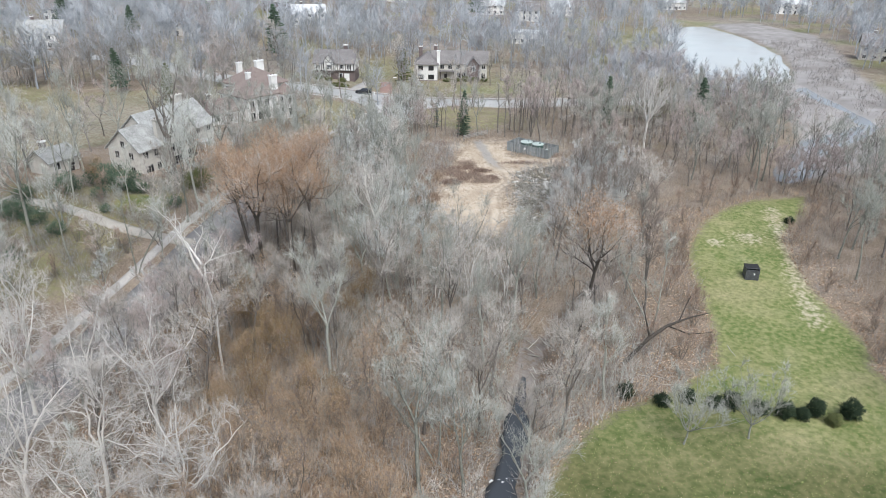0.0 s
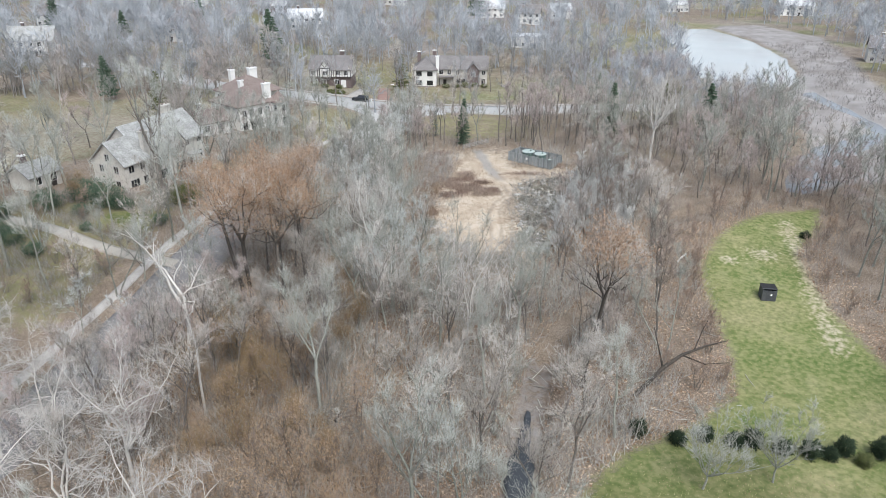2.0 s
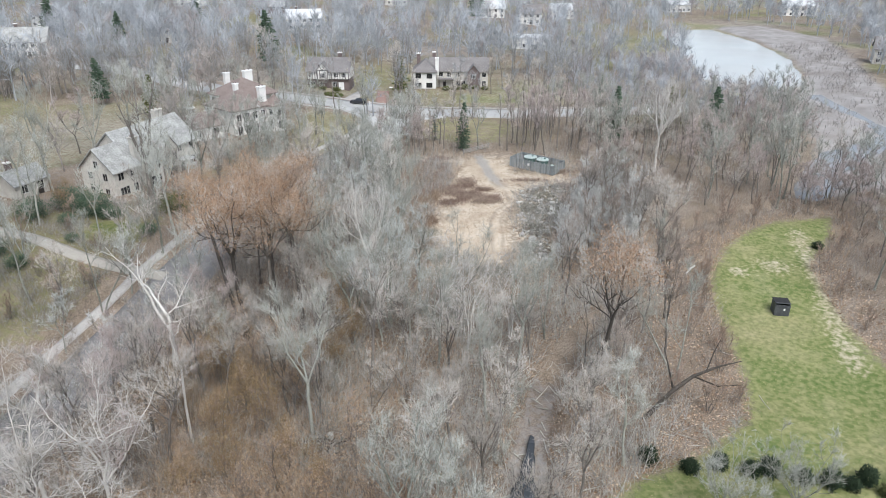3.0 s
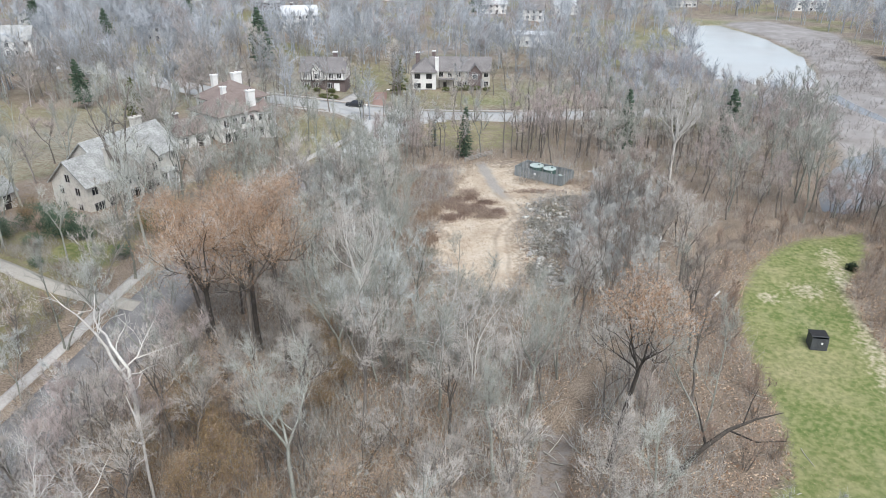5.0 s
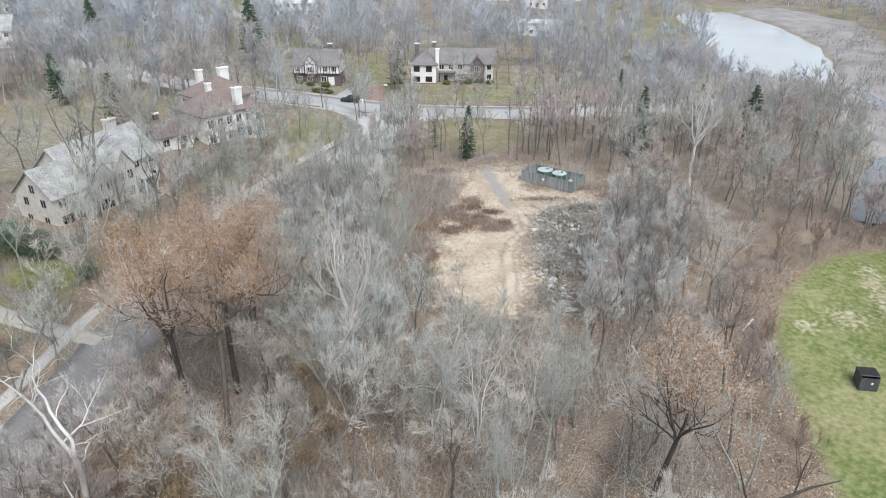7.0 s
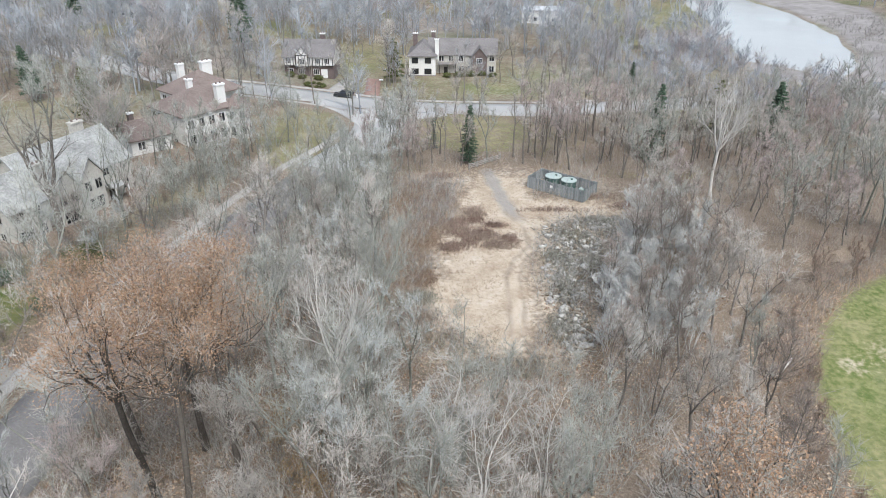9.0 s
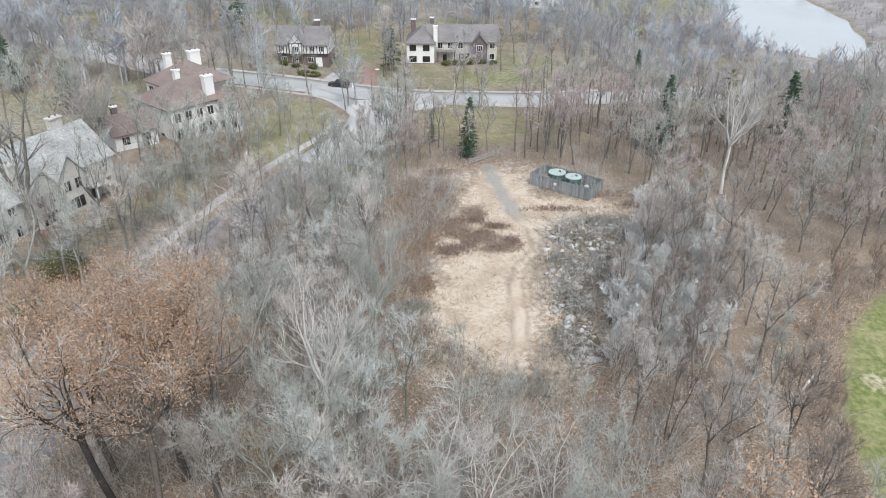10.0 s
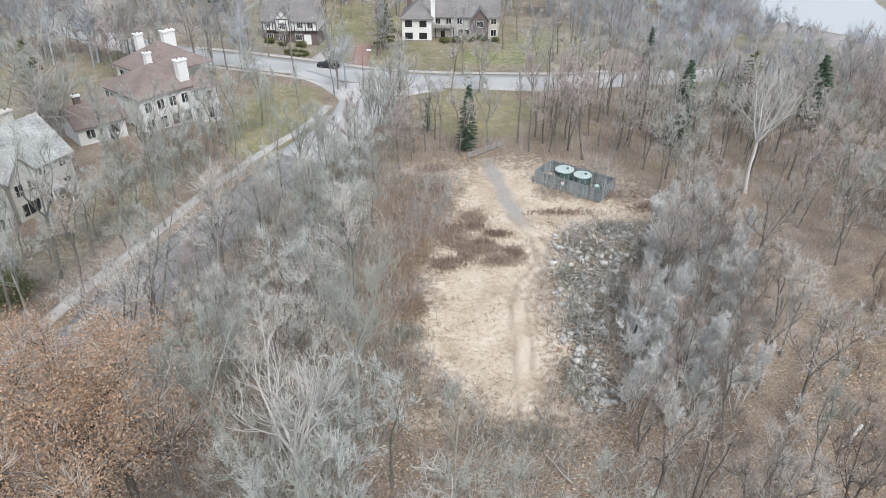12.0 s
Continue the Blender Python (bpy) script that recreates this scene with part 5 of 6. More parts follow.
for y in (9.0 + 3.2, 15.5, 18.4):
    window(white, 18.51, y, 3.6, 0, 1.1, 1.4, 1)
door(white, -0.01, 3.5, -1.0, 180)

# half-timbered house over the street
tudor = thing("house", (-40.4, 213.8, float(ground_z(-34, 213))), -3, "half-timbered house, white upper floor over dark brick", "house")
walls(tudor, 0, 0.5, 12.4, 8.5, -0.8, 2.7, WALL_BRICK)
walls(tudor, 0, 0, 12.4, 9, 2.7, 5.0, WALL_WHITE, 8.2, "x")
gable_roof(tudor, 0, 0, 12.4, 9, 5.0, 8.2, ROOF_GREY)
walls(tudor, 3.2, -0.7, 6.4, 3, 2.7, 5.4, WALL_WHITE, 7.4, "y")
gable_roof(tudor, 3.2, -0.7, 6.4, 4, 5.4, 7.4, ROOF_GREY, "y", 0.25, 0.16)
for x in (0.1, 0.8, 1.6, 2.4, 3.0, 6.6, 7.3, 8.1, 9.0, 9.8, 10.6, 11.4, 12.3):
    box("timber", (x - 0.09, -0.05, 2.75, x + 0.09, -0.002, 4.95), TIMBER, tudor, "", 0.01)
for x in (3.3, 4.0, 5.6, 6.3):
    box("timber", (x - 0.09, -0.75, 2.75, x + 0.09, -0.702, 5.35), TIMBER, tudor, "", 0.01)
for z in (2.7, 5.35):
    box("timber", (3.2, -0.76, z - 0.1, 6.4, -0.702, z + 0.1), TIMBER, tudor, "", 0.01)
for s in (-1, 1):
    box("timber", (-0.08, -0.75, 0, 0.08, -0.702, 1.9), TIMBER, tudor, "", 0.01, pose(4.8, 0, 5.4, 0, 35 * s, 0))
box("timber", (0, -0.06, 2.6, 12.4, -0.002, 2.78), TIMBER, tudor, "dark jetty beam", 0.01)
for x, y in ((1.2, -0.01), (8.6, -0.01), (10.9, -0.01), (4.8, -0.71)):
    window(tudor, x, y, 3.3, -90, 1.2, 1.2, 2)
for x in (1.5, 4.2, 8.0):
    window(tudor, x, 0.49, 0.5, -90, 1.3, 1.3, 2)
door(tudor, 10.0, 0.49, -0.4, -90, 1.6, 2.2, TRIM_WHITE)
chimney(tudor, 9.0, 6.0, 6.0, 9.4, 1.1, 0.9, WALL_BRICK)

# long white house with a grey roof
villa = thing("house", (-9.6, 223.2, float(ground_z(0, 227))), -2, "long white house with low grey roofs and a wing", "house")
walls(villa, 5, 3.5, 23, 12, -0.8, 5.0, WALL_STONE, 8.2, "x")
gable_roof(villa, 5, 3.5, 23, 12, 5.0, 8.2, ROOF_GREY)
walls(villa, 0, 0, 7, 11, -0.8, 5.1, WALL_WHITE)
hip_roof(villa, 0, 0, 7, 11, 5.1, 8.3, ROOF_GREY)
walls(villa, 16.5, 1.5, 20.5, 6, -0.8, 4.6, WALL_BRICK, 6.9, "y")
gable_roof(villa, 16.5, 1.5, 20.5, 7, 4.6, 6.9, ROOF_GREY, "y", 0.3)
box("porch_roof", (7.6, 1.6, 2.5, 12.5, 3.48, 2.8), ROOF_GREY, villa, "grey porch roof", 0.05)
for x in (7.9, 10.0, 12.2):
    box("porch_post", (x - 0.1, 1.7, -0.6, x + 0.1, 1.9, 2.496), TIMBER, villa, "", 0.02)
box("plinth", (-0.08, -0.08, -0.8, 7.08, 0.9, 0.1), WALL_BRICK, villa, "dark brick plinth", 0.02)
chimney(villa, 7.3, 1.6, 4.0, 9.0, 1.0, 0.9, WALL_WHITE)
chimney(villa, 1.2, 8.0, 6.0, 9.4, 1.1, 0.9, WALL_BRICK)
chimney(villa, 6.0, 9.5, 6.5, 9.6, 1.0, 0.9, WALL_BRICK)
for x in (1.6, 5.0):
    window(villa, x, -0.01, 3.3, -90, 1.5, 1.3, 2, TIMBER)
    window(villa, x, -0.01, 0.5, -90, 1.7, 1.3, 2, TIMBER)
for x in (8.4, 11.0, 13.6, 21.8):
    window(villa, x, 3.49, 3.2, -90, 1.2, 1.3, 1)
for x in (13.8, 15.4, 21.8):
    window(villa, x, 3.49, 0.4, -90, 1.2, 1.5, 1)
window(villa, 18.5, 1.49, 3.0, -90, 1.4, 1.3, 2)
door(villa, 9.6, 3.49, -0.5, -90)

# far houses
def far_house(x, y, turn, w, d, eave, ridge, wall, roof, label, flat=False):
    h = thing("house", (x, y, float(ground_z(x, y))), turn, label, "house")
    if flat:
        walls(h, 0, 0, w, d, -1, eave, wall)
        box("roof", (-0.4, -0.4, eave + 0.004, w + 0.4, d + 0.4, eave + 0.4), roof, h, "flat pale roof", 0.05)
    else:
        walls(h, 0, 0, w, d, -1, eave, wall, ridge, "x")
        gable_roof(h, 0, 0, w, d, eave, ridge, roof)
        chimney(h, w * 0.3, d * 0.6, eave, ridge + 1.2, 0.9, 0.8, WALL_BRICK)
    n = max(2, int(w / 3))
    for i in range(n):
        for z in ((0.7, 3.4) if eave > 4.6 else (0.8,)):
            window(h, w * (i + 0.5) / n, -0.01, z, -90, 1.2, 1.3, 1)
    door(h, w * 0.5 + 1.4, -0.01, -0.2, -90)
    return h


far_house(-52.6, 149.6, 45, 7, 6, 2.8, 5.0, WALL_WHITE, ROOF_BROWN, "white rendered garage with a brown roof")
far_house(-69.5, 113.5, 67, 6, 5, 2.5, 4.2, WALL_STONE, ROOF_SLATE, "low stone outbuilding with a pale slate roof")
far_house(28, 306, -12, 17, 10, 4.4, 5, WALL_WHITE, ROOF_PALE, "low modern white building with a flat pale roof", True)
far_house(20, 420, 5, 14, 9, 5.2, 9, WALL_WHITE, ROOF_PALE, "distant pale house with a light roof")
far_house(38, 396, -10, 13, 9, 5.2, 9, WALL_WHITE, ROOF_GREY, "distant white house with a grey gabled roof")
far_house(62, 430, 8, 14, 9, 5.0, 8, WALL_WHITE, ROOF_PALE, "distant white house beside the pond")
far_house(-153, 253, 10, 15, 9, 5.4, 9.5, WALL_WHITE, ROOF_SLATE, "distant white house with a pale slate roof")
far_house(-118, 292, -8, 14, 9, 5.0, 8.6, WALL_STONE, ROOF_GREY, "distant stone house among bare trees")
far_house(-70, 330, 14, 15, 9, 5.0, 8.4, WALL_WHITE, ROOF_PALE, "distant pale house among bare trees")
far_house(-98, 390, -5, 14, 9, 5.0, 8.4, WALL_BRICK, ROOF_PALE, "distant brick house with a light roof")
far_house(-190, 340, 12, 15, 9, 5.0, 8.4, WALL_WHITE, ROOF_GREY, "distant white house by a lawn")
far_house(164, 280, -25, 14, 10, 5.6, 9.4, WALL_STONE, ROOF_GREY, "grey house above the river bank")
far_house(205, 452, -8, 20, 10, 6.0, 9, WALL_WHITE, ROOF_PALE, "distant white building beyond the pond")
far_house(140, 470, 5, 16, 9, 4.6, 7.5, WALL_WHITE, ROOF_PALE, "distant low white building beyond the pond")
far_house(-40, 470, 5, 16, 9, 5, 8.5, WALL_WHITE, ROOF_GREY, "distant white house with a grey roof")
far_house(-160, 440, -5, 16, 9, 5, 8.5, WALL_WHITE, ROOF_PALE, "distant white house with a light roof")

# ---- by the clearing ----
tanks = thing("tank_enclosure", (13.65, 145.3, float(ground_z(18, 143)) + 0.05), -37.5, "grey-green board fence round two covered tanks", "enclosure")
L_ENC, D_ENC, H_ENC = 10.3, 4.6, 2.0
boards = 34
plank = None
for side, n, length in ((0, boards, L_ENC), (1, 15, D_ENC), (2, boards, L_ENC), (3, 15, D_ENC)):
    for i in range(n):
        u = (i + 0.5) * length / n
        x, y, a = ((u, 0, 0), (L_ENC, u, 90), (u, D_ENC, 180), (0, u, 270))[side]
        if plank is None:
            bm = bmesh.new()
            add_box(bm, -0.135, -0.02, 0, 0.135, 0.02, H_ENC, 0.008)
            plank = part("board", bm, FENCE, tanks)
            ob = plank
        else:
            ob = new("board", plank.data)
            ob.parent = tanks
        ob.matrix_basis = pose(x, y, 0.03 * math.sin(7 * i + side), 0, 0.6 * math.sin(3 * i), a)
for x0, y0, x1, y1 in ((0, 0.02, L_ENC, 0.1), (0, D_ENC - 0.1, L_ENC, D_ENC - 0.02)):
    for z in (0.35, 1.7):
        box("rail", (x0, y0 + 0.005, z, x1, y1 - 0.005, z + 0.1), FENCE, tanks, "", 0.01)
for x0 in (0.02, L_ENC - 0.1):
    for z in (0.35, 1.7):
        box("rail", (x0 + 0.005, 0.1, z, x0 + 0.075, D_ENC - 0.1, z + 0.1), FENCE, tanks, "", 0.01)
box("sign", (4.3, -0.06, 1.0, 4.75, -0.025, 1.45), TRIM_WHITE, tanks, "small white plate on the fence", 0.01)


def tank(x, y, r, h):
    at_m = tanks.matrix_basis @ Matrix.Translation((x, y, 0))
    p = at_m.translation
    t = thing("storage_tank", (p.x, p.y, p.z), 0, "dark green round tank with a pale green lid", "tank", "tanks in the enclosure")
    bm = bmesh.new()
    bmesh.ops.create_cone(bm, cap_ends=True, segments=28, radius1=r, radius2=r, depth=h, matrix=Matrix.Translation((0, 0, h / 2)))
    part("shell", bm, TANK_SIDE, t)
    bm = bmesh.new()
    bmesh.ops.create_cone(bm, cap_ends=True, segments=28, radius1=r + 0.08, radius2=r + 0.04, depth=0.12, matrix=Matrix.Translation((0, 0, h + 0.064)))
    bmesh.ops.create_cone(bm, cap_ends=True, segments=28, radius1=r, radius2=0.25, depth=0.14, matrix=Matrix.Translation((0, 0, h + 0.195)))
    part("lid", bm, TANK, t, "pale green domed lid")
    bm = bmesh.new()
    bmesh.ops.create_cone(bm, cap_ends=True, segments=12, radius1=0.22, radius2=0.2, depth=0.16, matrix=Matrix.Translation((0.4, -0.2, h + 0.3)))
    part("hatch", bm, TANK_SIDE, t, "dark hatch on the lid")


tank(3.1, 3.05, 1.3, 1.8)
tank(6.0, 3.0, 1.2, 1.8)
pump = thing("pump_box", tuple((tanks.matrix_basis @ Matrix.Translation((8.7, 2.2, 0))).translation), -37, "small grey pump housing with a round top", "pump")
box("housing", (-0.6, -0.5, 0, 0.6, 0.5, 1.1), TANK_SIDE, pump, "", 0.06)
bm = bmesh.new()
bmesh.ops.create_uvsphere(bm, u_segments=14, v_segments=8, radius=0.4, matrix=Matrix.Translation((0, 0, 1.2)) @ Matrix.Diagonal((1, 1, 0.6, 1)))
part("cap", bm, TANK, pump, "pale domed cap")

gate = thing("rail_fence", (4.3, 153.8, float(ground_z(7, 156)) - 0.1), 42, "weathered grey wooden rail fence across the track", "fence")
for i in range(5):
    box("post", (i * 1.95 - 0.09, -0.09, -0.3, i * 1.95 + 0.09, 0.09, 1.25), RAIL, gate, "", 0.02)
for z in (0.35, 0.68, 1.0):
    box("rail", (-0.1, -0.15, z, 7.9, -0.095, z + 0.16), RAIL, gate, "", 0.015, pose(0, 0, 0, 0, 0.3 * (z - 0.6), 0))

# dark shed on the meadow
hx, hy = 44.8, 87.8
shed = thing("shed", (hx, hy, float(ground_z(hx, hy)) - 0.05), -8, "small dark slatted shed with a flat roof on the meadow", "shed")
shed.scale = (0.68, 0.75, 0.98)
bm = bmesh.new()
for d in ((-1.35, -1.05, 0, -1.27, 1.1, 1.75), (1.27, -1.05, 0, 1.35, 1.1, 1.75), (-1.27, 1.02, 0, 1.27, 1.1, 1.75), (-1.35, -1.12, 0, 1.35, -1.055, 1.6)):
    add_box(bm, *d)
part("wall", bm, BIN, shed, "dark boarded wall")
for i in range(11):
    x = -1.3 + i * 0.26
    box("slat", (x - 0.09, -1.17, 0.04, x + 0.09, -1.125, 1.62 + 0.02 * math.sin(5 * i)), BIN, shed, "", 0.012)
box("roof", (-1.45, -0.75, 0, 1.45, 1.2, 0.07), RUBBER, shed, "black flat roof, open along the front", 0.015, pose(0, 0, 1.78, 2, 0, 0))
box("roof_edge", (-1.47, -0.83, 1.72, 1.47, -0.757, 1.86), BIN, shed, "", 0.015)
box("label_plate", (0.2, -1.21, 0.85, 0.5, -1.175, 1.15), TRIM_WHITE, shed, "small white plate", 0.01)

# parked car
car = thing("car", (-23.6, 198.6, float(ground_z(-23.6, 198.6)) + 0.055), -4, "dark parked estate car at the kerb", "car")
bm = bmesh.new()
low = [(-2.3, 0.35), (-2.28, 0.85), (-1.35, 0.98), (1.9, 1.0), (2.3, 0.92), (2.32, 0.4)]
rows = [[bm.verts.new((x, y, z)) for x, z in low] for y in (-0.9, -0.82, 0.82, 0.9)]
for k, r in enumerate(rows):
    for v in r:
        v.co.z += 0.03 if k in (1, 2) else 0
for r, q in zip(rows, rows[1:]):
    for i in range(len(low)):
        bm.faces.new((r[i], r[(i + 1) % 6], q[(i + 1) % 6], q[i]))
bm.faces.new(rows[0][::-1])
bm.faces.new(rows[-1])
part("body", bm, PAINT_DARK, car, "dark glossy body")
bm = bmesh.new()
cab = [(-1.3, 1.0, 0.84), (-0.55, 1.46, 0.66), (1.75, 1.48, 0.66), (2.2, 1.0, 0.84)]
l_side, r_side = [bm.verts.new((x, -w, z)) for x, z, w in cab], [bm.verts.new((x, w, z)) for x, z, w in cab]
for i in range(3):
    bm.faces.new((l_side[i], l_side[i + 1], r_side[i + 1], r_side[i]))
bm.faces.new(l_side[::-1])
bm.faces.new(r_side)
part("cabin_glass", bm, PANE, car, "dark car windows")
box("roof_panel", (-0.6, -0.66, 1.475, 1.78, 0.66, 1.53), PAINT_DARK, car, "", 0.02)
for x in (-1.45, 1.45):
    for y in (-0.84, 0.84):
        bm = bmesh.new()
        bmesh.ops.create_cone(bm, cap_ends=True, segments=18, radius1=0.33, radius2=0.33, depth=0.22, matrix=pose(x, y, 0.33, 90, 0, 0))
        w_ob = part("wheel", bm, RUBBER, car)
        bm = bmesh.new()
        bmesh.ops.create_cone(bm, cap_ends=True, segments=14, radius1=0.2, radius2=0.18, depth=0.24, matrix=pose(x, y, 0.33, 90, 0, 0))
        part("rim", bm, STEEL, w_ob, "steel wheel rim")
for y in (-0.6, 0.6):
    box("headlight", (-2.34, y - 0.2, 0.62, -2.26, y + 0.2, 0.78), TRIM_WHITE, car, "clear headlight", 0.02)
    box("tail_light", (2.28, y - 0.15, 0.62, 2.36, y + 0.15, 0.85), BRICK_PAVE, car, "red tail light", 0.02)

hydrant = thing("marker_post", (-20.6, 198.6, float(ground_z(-20.6, 198.6))), 0, "short white post at the kerb", "post")
bm = bmesh.new()
add_tube(bm, [(0, 0, 0), (0, 0, 0.6), (0, 0, 0.8), (0, 0, 0.95)], [0.18, 0.18, 0.22, 0.1], 10)
part("post_body", bm, TRIM_WHITE, hydrant)

lamp = thing("street_lamp", (-14.9, 191.2 - 5.8, float(ground_z(-14.9, 185.4))), 0, "tall dark street lamp with a single bent arm", "lamp")
bm = bmesh.new()
add_tube(bm, [(0, 0, -0.2), (0, 0, 3), (0, 0, 7.0), (0.25, 0, 7.6), (1.0, 0.1, 7.9)], [0.11, 0.09, 0.07, 0.06, 0.05], 8)
part("pole", bm, BARK_BROWN, lamp, "dark pole")
box("lamp_head", (0.9, -0.15, 7.82, 1.75, 0.3, 8.02), TRIM_WHITE, lamp, "pale lamp head", 0.05)

# ---- debris, stones and logs ----


def lump(rng, size):
    """One rough stone: a bent icosahedron as arrays."""
    g = (1 + 5 ** 0.5) / 2
    v = np.array([(-1, g, 0), (1, g, 0), (-1, -g, 0), (1, -g, 0), (0, -1, g), (0, 1, g), (0, -1, -g), (0, 1, -g), (g, 0, -1), (g, 0, 1), (-g, 0, -1), (-g, 0, 1)]) / 1.9
    f = np.array([(0, 11, 5), (0, 5, 1), (0, 1, 7), (0, 7, 10), (0, 10, 11), (1, 5, 9), (5, 11, 4), (11, 10, 2), (10, 7, 6), (7, 1, 8), (3, 9, 4), (3, 4, 2), (3, 2, 6), (3, 6, 8), (3, 8, 9), (4, 9, 5), (2, 4, 11), (6, 2, 10), (8, 6, 7), (9, 8, 1)])
    return v * rng.uniform(0.5, 1.4, size=(12, 1)) * size * rng.uniform([0.5, 0.5, 0.35], [1.5, 1.5, 0.9]), f


def rubble(name, spots, n, size, material, label, seed, lift=0.0):
    rng = np.random.default_rng(seed)
    vs, fs, k = [], [], 0
    for _ in range(n):
        cx, cy, sx, sy = spots[rng.integers(len(spots))]
        x, y = cx + np.clip(rng.normal(), -1.8, 1.8) * sx, cy + np.clip(rng.normal(), -1.8, 1.8) * sy
        s = size * rng.uniform(0.4, 1.4)
        v, f = lump(rng, s)
        vs.append(v + [x, y, float(ground_z(x, y)) + 0.25 * s + lift])
        fs.append(f + k)
        k += 12
    return tagged(mesh(name, np.concatenate(vs), np.concatenate(fs), material), label, kind="stuff")


def logs(name, spots, n, length, radius, material, label, seed, steep=0.25):
    rng = np.random.default_rng(seed)
    w = Wood()
    for _ in range(n):
        cx, cy, sx, sy, h = spots[rng.integers(len(spots))]
        x, y = cx + rng.normal() * sx, cy + rng.normal() * sy
        a, l = rng.uniform(0, 6.3), length * rng.uniform(0.4, 1.3)
        p = np.array([x, y, float(ground_z(x, y)) + abs(rng.normal()) * h * 0.5 + 0.05])
        w.tube(bough(rng, p, (math.cos(a), math.sin(a), rng.normal() * steep), l, 3, 0.02, 0.12), np.array([1, 0.9, 0.75, 0.5]) * radius * rng.uniform(0.5, 1.5), 4)
    return tagged(mesh(name, *w.arrays(), material), label, kind="stuff")


HEAPS = [(17, 127, 1.8, 2.2), (16.2, 119, 1.5, 2.6), (15.0, 111, 1.2, 2.6), (20.5, 124, 2.0, 2.8), (22, 131.5, 2.8, 1.2), (14.5, 104, 1.0, 2.2)]
rubble("rubble_heap", HEAPS, 430, 0.36, STONE, "grey broken stones and rubble along the clearing", 1)
logs("brush_heap", [(*h, 0.6) for h in HEAPS], 380, 1.4, 0.05, LOG, "heaped grey cut brush and branches", 2, 0.4)


def thicket(name, spots, n, height, radius, material, label, seed):
    """Low mounds of weed stems: spots of x, y, spread along x and y."""
    rng = np.random.default_rng(seed)
    k = rng.integers(0, len(spots), n)
    c = np.array(spots)[k]
    gx_, gy_ = rng.normal(size=n), rng.normal(size=n)
    x, y = c[:, 0] + gx_ * c[:, 2], c[:, 1] + gy_ * c[:, 3]
    dome = np.exp(-(gx_ ** 2 + gy_ ** 2) / 3)
    base = np.stack([x, y, ground_z(x, y) - 0.03], 1)
    way = np.stack([rng.normal(size=n) * 0.45, rng.normal(size=n) * 0.45, rng.uniform(0.4, 1.1, n)], 1) * (height * (0.35 + 0.65 * dome))[:, None]
    w = Wood()
    w.spikes(base, way, radius)
    for _ in range(3):
        w.blades(base + way * rng.uniform(0.2, 0.9, (n, 1)), way * 0.3 + rng.normal(size=way.shape) * height * 0.22, radius)
    return tagged(mesh(name, *w.arrays(), material), label, kind="stuff")


thicket("weed_mound", [(1.8, 131.2, 1.3, 1.0), (-1.5, 131.8, 1.2, 1.2), (4.6, 132.2, 0.9, 0.5), (0.8, 123.2, 1.0, 0.9), (3.4, 124.4, 0.9, 1.1), (9.3, 125.6, 0.7, 0.8), (7.4, 130.4, 0.9, 0.4), (2.2, 127.5, 1.6, 0.7), (-0.2, 142, 1.0, 2.0), (-0.9, 150, 1.5, 1.0), (17, 136.2, 2.6, 0.5), (23.5, 141, 2.0, 0.7), (28, 137.2, 1.6, 0.8), (-3.2, 138, 1.4, 1.6), (-4.2, 146, 1.6, 1.4), (-3.8, 128, 1.2, 1.4), (-2.8, 114.5, 0.9, 0.8), (5.6, 128, 0.8, 0.5)],
        6400, 0.85, 0.022, surface("weed_red", [(0.16, 0.11, 0.088), (0.36, 0.265, 0.21)], 0.5, island=0.6), "low reddish-brown weed mounds in the clearing", 3)
thicket("weed_rust", [(-7.5, 121, 1.5, 3.5), (-6.5, 113, 1.6, 2.5), (-2.2, 126.5, 0.8, 2.0), (-2.6, 114.5, 0.8, 1.5), (-5.3, 126, 1.6, 3.5), (-5.3, 117.5, 1.5, 3.0), (-3.4, 121, 1.2, 4.0), (-4, 134, 2.0, 3.5), (-5, 142, 2.0, 4.0)], 9500, 0.85, 0.022,
        surface("weed_tan", [(0.2, 0.142, 0.1), (0.42, 0.32, 0.235)], 0.5, island=0.6), "rust-coloured dead weeds beside the clearing", 4)
thicket("weed_grey", [(-2.7, 110.2, 1.2, 0.9), (-3.4, 104.5, 1.8, 2.0), (-5.6, 108, 1.5, 2.5), (1.0, 101, 2.5, 1.5), (8, 97.5, 3.0, 1.2), (12.9, 104, 0.8, 1.6), (23, 132.3, 1.4, 0.8), (15, 120.5, 1.1, 1.4), (15.4, 113.5, 1.0, 1.8), (18, 127, 1.6, 1.2), (4, 96.5, 4.0, 1.2), (20, 119, 1.5, 1.5)], 6200, 0.8, 0.022,
        surface("weed_dark", [(0.14, 0.135, 0.1), (0.34, 0.32, 0.26)], 0.5, island=0.6), "dark grey-green brush at the clearing's edges", 5)
thicket("weed_brown", [(-1.5, 143, 2.2, 2.5), (-2.5, 136, 1.8, 2.0), (-4, 130, 1.8, 2.5), (0.5, 138, 1.0, 1.5), (5.5, 126.5, 1.5, 0.7), (7.5, 123.8, 1.2, 0.6), (4.5, 134.5, 1.0, 1.0), (1.5, 129.5, 1.6, 0.8), (-3.5, 105.5, 1.5, 1.5)], 5000, 1.0, 0.023,
        surface("weed_umber", [(0.22, 0.165, 0.13), (0.44, 0.345, 0.275)], 0.5, island=0.6), "umber dead brush along the clearing", 35)
